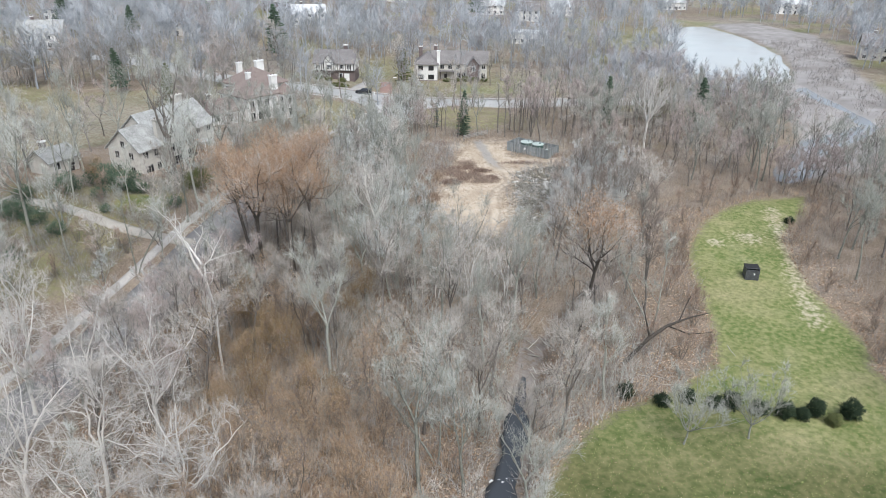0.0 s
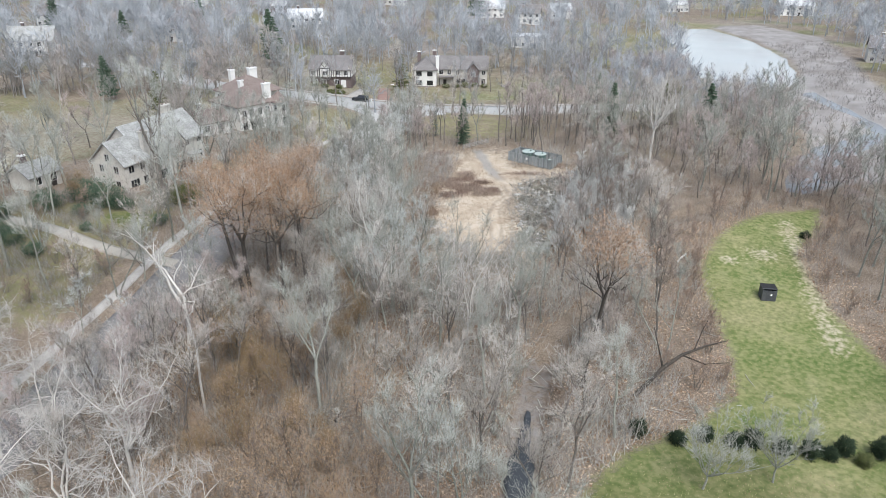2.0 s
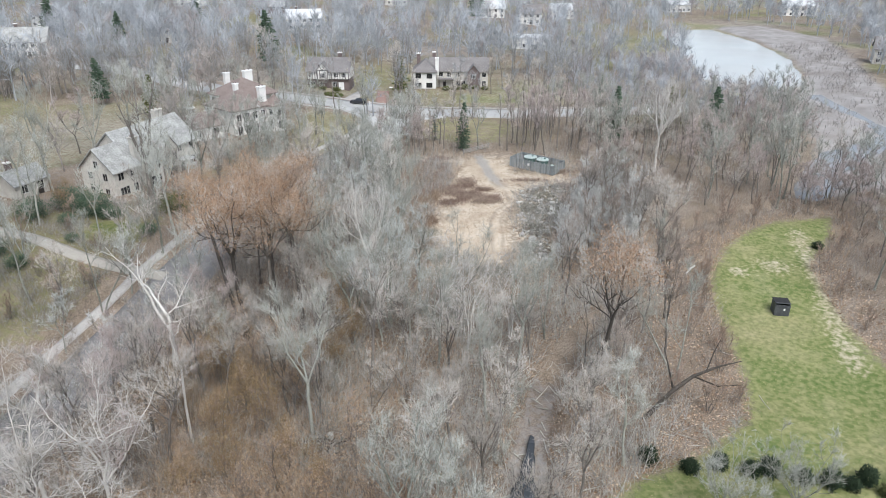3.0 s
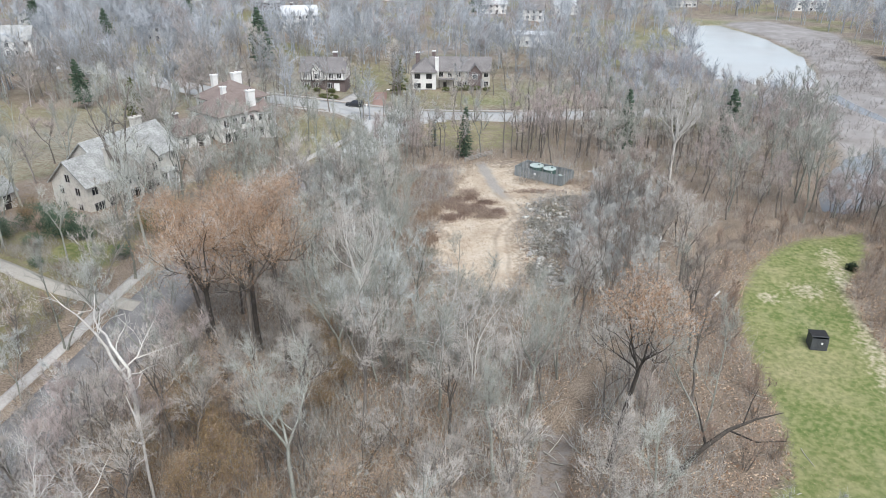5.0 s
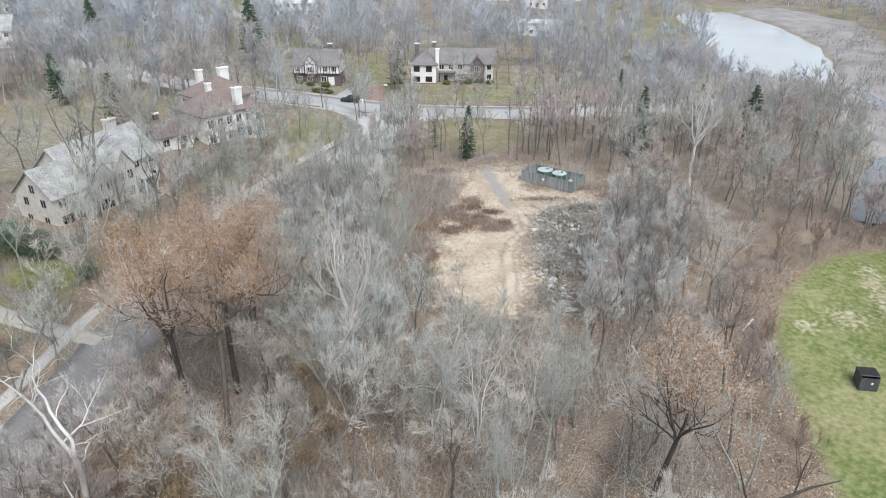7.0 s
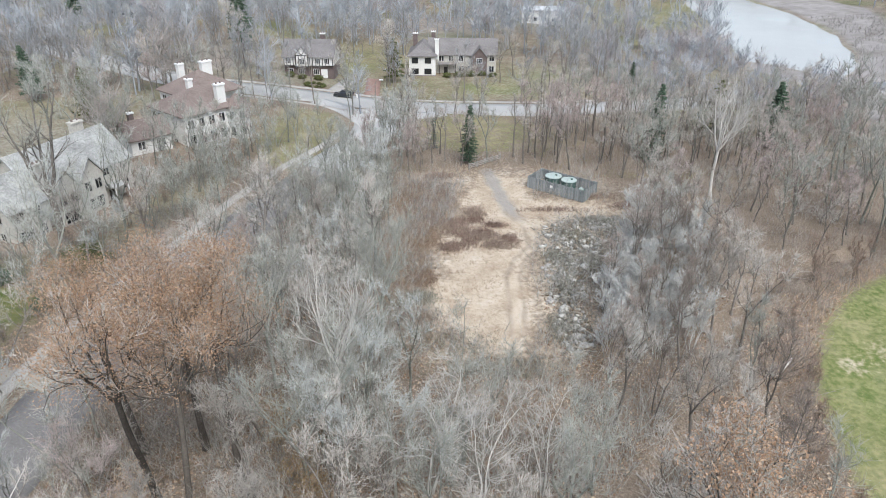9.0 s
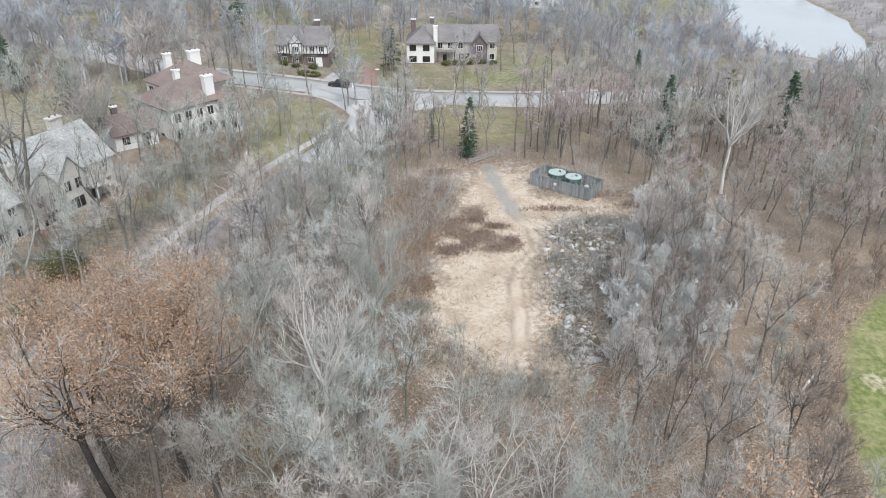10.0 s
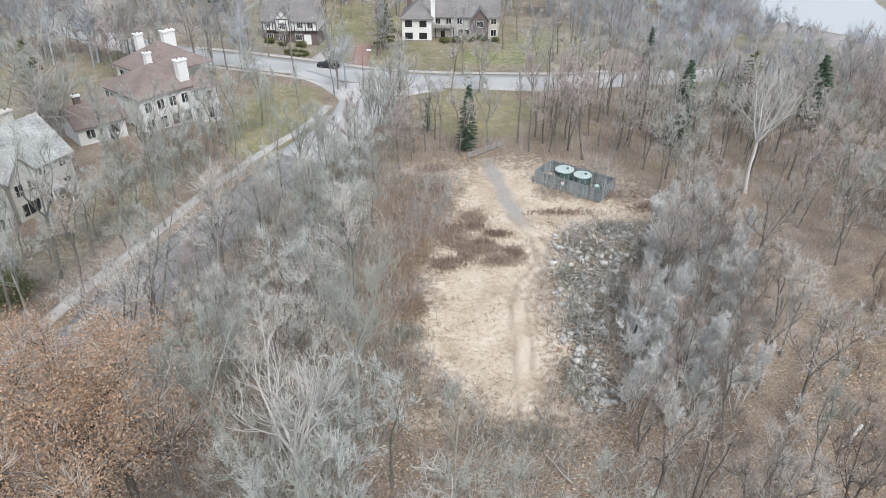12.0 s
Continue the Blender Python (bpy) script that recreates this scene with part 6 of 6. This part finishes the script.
rubble("pale_block", [(12.7, 109.4, 0.35, 0.5), (13.6, 114.5, 0.3, 0.5), (13.2, 117.5, 0.3, 0.4)], 26, 0.3, CONCRETE, "pale broken concrete blocks beside the track", 12)
logs("root_plate", [(-12.9, 61.3, 0.7, 0.5, 0.9), (-11.6, 61.8, 0.6, 0.5, 0.7)], 90, 1.1, 0.09, DARK_ROOT, "dark torn roots and logs at a tree's foot", 13, 0.5)
rubble("rubble_wood", [(-11.5, 66.5, 1.6, 2.2), (-8.5, 70, 2.0, 1.5), (-12.3, 62.5, 1.0, 1.0)], 150, 0.26, STONE, "stones and old masonry on the woodland floor", 5)
logs("fallen_branch", [(-10, 64, 2.5, 5, 0.3), (-8, 72, 3, 3, 0.3), (0, 60, 8, 10, 0.2), (-16, 66, 6, 9, 0.2), (14, 74, 8, 8, 0.3), (4, 86, 8, 5, 0.4)], 420, 2.6, 0.06, LOG, "fallen branches on the woodland floor", 6, 0.08)


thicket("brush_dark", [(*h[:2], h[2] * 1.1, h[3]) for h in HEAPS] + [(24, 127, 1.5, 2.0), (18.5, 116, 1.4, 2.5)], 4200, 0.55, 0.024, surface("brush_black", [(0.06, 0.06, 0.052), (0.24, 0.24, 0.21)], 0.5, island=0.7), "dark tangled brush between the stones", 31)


def single_log(pts, radii, label, material, sub=()):
    """A leaning or lying trunk with its broken boughs."""
    x, y = pts[0][:2]
    ob = thing("dead_tree", (x, y, float(ground_z(x, y))), 0, label, "dead tree")
    bm = bmesh.new()
    add_tube(bm, [(a - x, b - y, c) for a, b, c in pts], radii, 8)
    part("trunk", bm, material, ob)
    for line, r in sub:
        bm = bmesh.new()
        add_tube(bm, [(a - x, b - y, c) for a, b, c in line], [r * (1 - 0.8 * i / (len(line) - 1)) for i in range(len(line))], 6)
        part("bough", bm, material, ob)
    return ob


single_log([(21.5, 67, -0.2), (22.8, 67.4, 1.2), (24.6, 68, 3.0), (26.8, 68.8, 4.2), (29.5, 69.4, 5.0), (32, 69.6, 5.6)], [0.3, 0.27, 0.24, 0.18, 0.11, 0.04], "dark leaning dead trunk at the meadow's edge", DARK_ROOT,
           [([(24.6, 68, 3.0), (24.4, 69.5, 4.5), (24.0, 71, 6.5)], 0.14), ([(26.8, 68.8, 4.2), (29, 67.6, 3.8), (31.4, 67, 4.4)], 0.11), ([(28.2, 69.1, 4.6), (29.3, 70.5, 6.2), (30.0, 71, 7.5)], 0.08)])
SNAG = Kind("dead_tree", BARK_WHITE, TWIG_WHITE, "tall whitish dead tree with crooked broken boughs", seed=203, height=22, spread=0.2, crown=0.5, n1=8, n2=3, n3=1, n4=0, stout=0.013, up=0.55, crook=0.5, leaders=2, open_up=0.35)
SNAG.put(-27.5, 66.5, 0.4, 1.0)
single_log([(-24.8, 62, -0.2), (-24.8, 62, 5), (-24.5, 61.8, 9.5), (-24.9, 61.5, 13)], [0.16, 0.13, 0.1, 0.03], "slim pale dead snag", BARK_WHITE, [([(-24.6, 61.9, 8), (-26, 61.6, 8.8)], 0.1)])
single_log([(34.8, 96.2, 0.5), (35.6, 97.0, 0.9), (36.5, 97.8, 1.1)], [0.16, 0.15, 0.13], "short pale cut log in the thicket", BARK_WHITE)

# weir of pale foam stones across the creek
rubble("creek_weir", [(5.2, 47.9, 0.5, 0.12), (6.3, 48.0, 0.4, 0.12)], 46, 0.12, TRIM_WHITE, "low weir of pale stones across the creek", 9, 0.5)

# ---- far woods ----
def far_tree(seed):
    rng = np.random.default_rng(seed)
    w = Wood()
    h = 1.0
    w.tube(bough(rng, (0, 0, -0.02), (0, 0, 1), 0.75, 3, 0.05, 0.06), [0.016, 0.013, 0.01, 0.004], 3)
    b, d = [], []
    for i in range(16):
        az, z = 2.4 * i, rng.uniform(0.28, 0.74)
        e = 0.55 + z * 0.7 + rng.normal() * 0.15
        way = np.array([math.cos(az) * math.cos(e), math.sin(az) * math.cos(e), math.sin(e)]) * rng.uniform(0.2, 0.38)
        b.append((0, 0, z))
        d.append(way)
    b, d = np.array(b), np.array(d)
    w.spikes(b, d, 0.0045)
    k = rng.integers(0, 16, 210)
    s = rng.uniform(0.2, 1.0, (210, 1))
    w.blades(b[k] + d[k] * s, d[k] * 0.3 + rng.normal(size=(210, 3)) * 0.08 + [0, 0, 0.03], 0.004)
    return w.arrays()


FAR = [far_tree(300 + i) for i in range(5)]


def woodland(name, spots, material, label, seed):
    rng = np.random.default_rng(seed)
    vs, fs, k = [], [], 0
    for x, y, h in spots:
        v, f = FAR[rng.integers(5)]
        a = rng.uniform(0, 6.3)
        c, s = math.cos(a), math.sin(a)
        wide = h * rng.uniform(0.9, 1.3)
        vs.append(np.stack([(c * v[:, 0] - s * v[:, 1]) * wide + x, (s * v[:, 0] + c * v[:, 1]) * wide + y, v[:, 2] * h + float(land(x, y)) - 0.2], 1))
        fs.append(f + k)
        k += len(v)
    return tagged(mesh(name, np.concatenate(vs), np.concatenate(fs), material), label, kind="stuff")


# Twigs cooled to grey, so that some haze sits in their colour.
STREET_WOOD = Grove("street_wood", BARK_BROWN, surface("twig_street_haze", [(0.25, 0.255, 0.255), (0.42, 0.43, 0.43)], 0.2, coord="World"), "bare trees among the houses over the street",
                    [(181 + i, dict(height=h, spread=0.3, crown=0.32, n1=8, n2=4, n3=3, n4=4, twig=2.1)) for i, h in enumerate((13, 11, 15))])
spots = {"far": [], "rust": [], "near": []}
close = 0
for _ in range(20000):
    y = 186 + 520 * rnd.random() ** 1.4
    x = rnd.uniform(-0.76, 0.76) * (y + 30)
    if len(spots["far"]) + len(spots["rust"]) > 2300:
        break
    if is_open(x, y, 3.5) and not (inside(LAWN_NORTH, np.array(x), np.array(y)) and rnd.random() < 0.25 and abs(x + 34) > 8 and abs(x - 1) > 12):
        continue
    if math.sin(x * 0.045 + 1.3) * math.sin(y * 0.035) > 0.62:
        continue
    if 46 < x < 112 and y < 262:
        spots["rust" if rnd.random() < 0.4 else "far"].append((x, y, rnd.uniform(5.5, 9.0)))
        continue
    if y < 250 and x < 75:
        close += 1
        if close <= 220:
            STREET_WOOD.put(x, y, rnd.uniform(0, 6.3), rnd.uniform(0.7, 1.15))
            continue
        if close > 620:
            continue
    if y > 480 and rnd.random() < 0.3:
        continue
    spots["rust" if rnd.random() < 0.16 else "far"].append((x, y, rnd.uniform(9, 17)))
for _ in range(240):
    x, y = rnd.uniform(38, 100), rnd.uniform(200, 268)
    if not is_open(x, y, 5):
        spots["rust" if rnd.random() < 0.4 else "far"].append((x, y, rnd.uniform(5.5, 9.0)))
for _ in range(260):
    x, y = rnd.uniform(-130, -46), rnd.uniform(60, 200)
    if not is_open(x, y, 4) and off_line([(-46, 60), (-46, 200)], np.array(x), np.array(y)) > 2:
        spots["near"].append((x, y, rnd.uniform(8, 15)))
for _ in range(500):
    x, y = rnd.uniform(84, 150), rnd.uniform(60, 190)
    if not is_open(x, y, 4):
        spots["rust" if rnd.random() < 0.45 else "near"].append((x, y, rnd.uniform(8, 14)))
STREET_WOOD.finish()
woodland("far_wood", spots["far"], TWIG_FAR_HAZE, "distant bare woods between houses, haze put into their grey", 1)
woodland("far_wood_rust", spots["rust"], surface("twig_far_rust", [(0.29, 0.26, 0.25), (0.42, 0.38, 0.365)], 0.05, island=0.3, coord="World"), "distant bare reddish-brown trees", 2)
woodland("side_wood", spots["near"], surface("twig_side", [(0.26, 0.23, 0.2), (0.42, 0.38, 0.35)], 0.05, island=0.3, coord="World"), "bare trees at the sides of the wood", 3)

# yard and street trees
for x, y, k, s in ((-60, 146, 0, 1.0), (-58, 152, 2, 0.9), (-66, 133, 3, 1.0), (-66, 118, 1, 1.0), (-72, 108, 4, 1.1), (-61, 104, 0, 0.8), (-48, 147, 2, 0.75), (-43, 141, 0, 0.8), (-38, 138, 1, 0.75), (-52, 144, 0, 0.85),
                   (-58.6, 87, 0, 1.2), (-57, 78, 2, 1.1), (-69, 92, 3, 1.2), (-52, 84, 4, 0.9), (-64, 70, 1, 1.2), (-50, 66, 0, 1.0), (-75, 82, 2, 1.2)):
    single(GREY[k], x, y, x + y, s)
for x, y, k, s in ((-46.5, 81, 0, 0.7), (-50, 100, 1, 0.6), (-66, 101, 2, 0.9), (-58, 94, 3, 0.65), (-71, 99, 0, 1.0), (-56, 68, 1, 1.0), (-60, 61, 2, 1.0), (-47.5, 110, 0, 0.6), (-45, 117, 1, 0.65), (-48, 123, 2, 0.5), (-67, 111, 1, 0.8), (-76, 118, 0, 1.0), (-67, 114.5, 2, 0.8)):
    single(GREY[k] if k else BROWN[0], x, y, x - y, s)
for i, (x, y, s) in enumerate(((-48, 118, 0.7), (-46, 121, 0.6), (-44, 126, 0.7), (-49.5, 113, 0.6), (-47, 106, 0.7), (-60, 98, 0.8), (-65, 90, 0.9), (-52, 90, 0.6), (-46, 88, 0.7), (-55, 101.5, 0.6), (-42.5, 112, 0.7), (-45.5, 131, 0.7), (-42, 134, 0.6))):
    SHRUB[i % 3].put(x, y, i, s, "garden shrubs")
for x, y, k, s in ((-45, 206, 0, 0.8), (-24, 209, 1, 0.75), (-14.5, 210, 2, 0.7), (14, 216, 0, 0.75), (18, 224, 2, 0.8), (-44, 215, 3, 0.9), (-26, 219, 1, 0.9), (-15, 224, 0, 1.0), (21, 209, 3, 0.7), (-51, 217, 2, 1.0), (26, 212, 0, 0.8), (5, 214, 3, 0.45), (-34, 206.5, 3, 0.5)):
    single(BROWN[k], x, y, x * y, s)

for i, (x, y, s) in enumerate(((-13, 150, 0.75), (-10, 156, 0.7), (-16.5, 146, 0.75), (-7, 160, 0.65), (-11, 143, 0.75), (-18.5, 139, 0.75), (-6, 150, 0.7), (-9.5, 166, 0.6), (-14, 136, 0.75), (-4, 156, 0.6), (-31.5, 157, 0.8), (-29.5, 164, 0.7), (-34.5, 157, 0.62), (-31, 161, 0.6), (-28.5, 168, 0.55), (-38, 148, 0.7), (-26.5, 158, 0.6), (-25.5, 175, 0.5), (-12, 170, 0.6), (-2, 166, 0.6), (-8, 176, 0.5), (3, 168, 0.55), (-61, 158, 0.9), (-65, 170, 0.9), (-60, 180, 0.8), (-52, 186, 0.7), (-66, 150, 0.9), (-72, 140, 1.0))):
    single(GREY[i % 5] if i % 3 else HAZE[i % 2], x, y, 2.1 * i, s)
rs = random.Random(8)
for i in range(42):
    x, y = (rs.uniform(66, 108), rs.uniform(126, 186)) if i % 5 < 3 else (rs.uniform(60, 82), rs.uniform(119, 138))
    if float(off_line(RIVER + RIVER[:1], np.array(x), np.array(y))) > 1.5 and not inside(RIVER, np.array(x), np.array(y)):
        single(HAZE[i % 2] if i % 4 else GREY[2], x, y, 2.1 * i, rs.uniform(0.55, 0.8) if y < 150 else rs.uniform(0.35, 0.5))

for i in range(40):
    x, y = rs.uniform(56, 76), rs.uniform(113, 134)
    if room(x, y, 2.6) and not inside(MEADOW, np.array(x), np.array(y)) and not inside(RIVER, np.array(x), np.array(y)) and x + 0.6 * y > 130:
        single(HAZE[i % 2], x, y, 1.1 * i, rs.uniform(0.55, 0.75))

# ---- undergrowth, fallen leaves, tufts ----


def scatter(n, x0, x1, y0, y1, keep, seed):
    rng = np.random.default_rng(seed)
    x, y = rng.uniform(x0, x1, n), rng.uniform(y0, y1, n)
    ok = keep(x, y)
    x, y = x[ok], y[ok]
    return rng, x, y, ground_z(x, y)


def in_wood(x, y):
    bad = np.zeros(len(x), bool)
    for p in (MEADOW, CLEARING, LAWN_HOUSE, LAWN_JUNCTION, FLATS):
        bad |= inside(p, x, y)
    return ~bad & (off_line(SIDE_ROAD, x, y) > 4.2) & (off_line(MAIN_ROAD, x, y) > 5) & (off_line(CREEK, x, y) > 1.7)


def brushwood(name, n, region, height, radius, material, label, seed, keep=in_wood, clump=0.4, sprigs=4):
    rng, x, y, z = scatter(n, *region, lambda a, b: keep(a, b) & (ripple(a, b, 0.35, seed) + 0.6 * ripple(a, b, 0.9, seed + 1) > -clump), seed)
    w = Wood()
    base = np.stack([x, y, z - 0.05], 1)
    way = np.stack([rng.normal(size=len(x)) * 0.35, rng.normal(size=len(x)) * 0.35, rng.uniform(0.5, 1.2, len(x))], 1) * height
    w.spikes(base, way, radius)
    for k in range(sprigs):
        w.blades(base + way * rng.uniform(0.25, 0.85, (len(x), 1)), way * 0.28 + rng.normal(size=way.shape) * height * 0.16, radius * 0.75)
    return tagged(mesh(name, *w.arrays(), material), label, kind="stuff")


for i, (x, y) in enumerate(((2.2, 42), (8.6, 44), (4.0, 52.5), (10.4, 55), (5.6, 60), (11.6, 63), (7.0, 66), (12.5, 68.5), (9, 70.5), (3.2, 56.5), (9.4, 49.5), (1.6, 47.5))):
    (SHRUB[i % 3] if i % 2 else SHRUB_GREY[i % 2]).put(x, y, i, 0.45 + 0.04 * (i % 5), "shrubs on the creek bank")
brushwood("undergrowth_brown", 40000, (-42, 84, 30, 188), 2.3, 0.022, surface("stems_brown", [(0.22, 0.192, 0.162), (0.42, 0.375, 0.325)], 0.1, island=0.6, coord="World"), "thin brown stems of the undergrowth", 11, lambda a, b: in_wood(a, b) & ~inside(SCRUB, a + 2 * ripple(a, b, 0.3, 2), b))
GARDEN = [(-32, 152), (-37, 130), (-42, 110), (-44, 96), (-48, 78), (-72, 78), (-72, 112), (-58, 114), (-50, 118), (-44, 134), (-47, 146)]
DRIVE = [(-38, 92), (-44, 93), (-50, 94.5), (-56, 97.5), (-62, 101), (-72, 104)]
brushwood("garden_brush", 30000, (-72, -31, 78, 153), 1.5, 0.02, surface("stems_garden", [(0.16, 0.15, 0.13), (0.36, 0.34, 0.31)], 0.1, island=0.6, coord="World"), "bare grey garden brush on the slope", 21,
          lambda a, b: inside(GARDEN, a, b) & (off_line(DRIVE, a, b) > 1.8) & (((a + 49.5) / 4.5) ** 2 + ((b - 103) / 4) ** 2 > 1), 0.15)
brushwood("flats_brush", 16000, (72, 175, 134, 330), 2.2, 0.06, surface("stems_flats", [(0.2, 0.18, 0.165), (0.36, 0.335, 0.315)], 0.1, island=0.6, coord="World"), "bare brown scrub on the river flats", 33,
          lambda a, b: inside(FLATS, a, b) & ~inside(RIVER, a, b), -0.1)
brushwood("meadow_edge", 12000, (15, 72, 54, 124), 0.9, 0.028, surface("stems_edge", [(0.3, 0.2, 0.13), (0.52, 0.385, 0.265)], 0.15, island=0.7, coord="World"), "rusty dead grass and weeds along the meadow's edge", 41,
          lambda a, b: ~inside(MEADOW, a, b) & (off_line(MEADOW + MEADOW[:1], a, b) < 3.6 + 1.5 * ripple(a, b, 0.3, 3)) & (b > 58), 0.5)
brushwood("leafy_brush", 15000, (-29, 2, 36, 80), 1.7, 0.034, surface("stems_leafy", [(0.27, 0.18, 0.115), (0.4, 0.285, 0.19), (0.5, 0.38, 0.275)], 0.15, island=0.7, coord="World"), "low brush with withered tan leaves on the woodland floor", 37, clump=0.3)
brushwood("undergrowth_grey", 15000, (-30, 26, 44, 150), 3.0, 0.022, surface("stems_grey", [(0.24, 0.232, 0.212), (0.45, 0.435, 0.405)], 0.1, island=0.6, coord="World"), "thin grey saplings and stems of the undergrowth", 12)
brushwood("sapling_stems", 5000, (-14, 22, 52, 140), 5.0, 0.03, surface("stems_pale", [(0.24, 0.235, 0.205), (0.45, 0.44, 0.395)], 0.1, island=0.6, coord="World"), "tall thin grey saplings between the trees", 19,
          lambda a, b: in_wood(a, b) & ~inside(SCRUB, a + 4 * ripple(a, b, 0.33, 6) + 3 * ripple(a, b, 1.3, 2), b) & ~inside(SCRUB, a - 3, b), 0.0)
brushwood("sapling_brown", 5000, (-33, -5, 48, 100), 4.2, 0.028, surface("stems_dun", [(0.2, 0.175, 0.145), (0.42, 0.375, 0.325)], 0.1, island=0.6, coord="World"), "tall thin brown saplings between the trees", 27,
          lambda a, b: in_wood(a, b) & ~inside(SCRUB, a + 4 * ripple(a, b, 0.33, 6) + 3 * ripple(a, b, 1.3, 2), b) & ~inside(SCRUB, a - 3, b), 0.0)
brushwood("scrub_rust", 9000, (-9, 30, 96, 156), 0.9, 0.025, surface("stems_rust", [(0.24, 0.187, 0.137), (0.48, 0.395, 0.3)], 0.1, island=0.6, coord="World"), "rusty dead weeds round the clearing", 13,
          lambda a, b: inside(SCRUB, a + 3 * ripple(a, b, 0.3, 2) + 1.5 * ripple(a, b, 1.1, 5), b) & ~inside(CLEARING, a + ripple(a, b, 0.9, 3), b), 0.1)
brushwood("weed_patches", 9000, (-3, 30, 96, 152), 0.35, 0.022, surface("stems_tan", [(0.22, 0.15, 0.1), (0.45, 0.345, 0.24)], 0.2, island=0.6, coord="World"), "patches of brown dead weeds in the dry grass", 23,
          lambda a, b: inside(CLEARING, a, b) & (off_line(TRACK, a, b) > 1.4), -0.35)
rng, x, y, z = scatter(26000, -5, 32, 95, 152, lambda a, b: (inside(CLEARING, a, b) | (inside(SCRUB, a, b) & (ripple(a, b, 0.8, 9) > 0.1))) & (off_line(TRACK, a, b) > 0.9), 14)
w = Wood()
w.spikes(np.stack([x, y, z - 0.02], 1), np.stack([rng.normal(size=len(x)) * 0.3, rng.normal(size=len(x)) * 0.3, rng.uniform(0.06, 0.34, len(x))], 1), 0.022)
tagged(mesh("straw_tufts", *w.arrays(), STRAW), "flattened straw-coloured dead grass in the clearing", kind="stuff")
rng, x, y, z = scatter(60000, -38, 60, 32, 112, lambda a, b: in_wood(a, b), 15)
w = Wood()
w.flakes(np.stack([x, y, z + 0.04], 1), rng.uniform(0.09, 0.2, len(x)), rng, 0.7)
tagged(mesh("fallen_leaves", *w.arrays(), FALLEN), "brown fallen leaves on the woodland floor", kind="stuff")
rng, x, y, z = scatter(9000, 8, 52, 30, 84, lambda a, b: inside(MEADOW, a, b) & (np.random.default_rng(1).random(len(a)) < np.exp(-np.maximum(0, b - 46) / 16)), 16)
w = Wood()
w.flakes(np.stack([x, y, z + 0.04], 1), rng.uniform(0.035, 0.07, len(x)), rng, 0.7)
tagged(mesh("fallen_leaves_lawn", *w.arrays(), FALLEN), "pale fallen leaves on the lawn", kind="stuff")
rng, x, y, z = scatter(20000, 6, 66, 36, 120, lambda a, b: inside(MEADOW, a, b), 17)
w = Wood()
w.spikes(np.stack([x, y, z - 0.02], 1), np.stack([rng.normal(size=len(x)) * 0.1, rng.normal(size=len(x)) * 0.1, rng.uniform(0.1, 0.28, len(x))], 1), 0.03)
tagged(mesh("grass_tufts", *w.arrays(), GRASS), "short tufted meadow grass", kind="stuff")
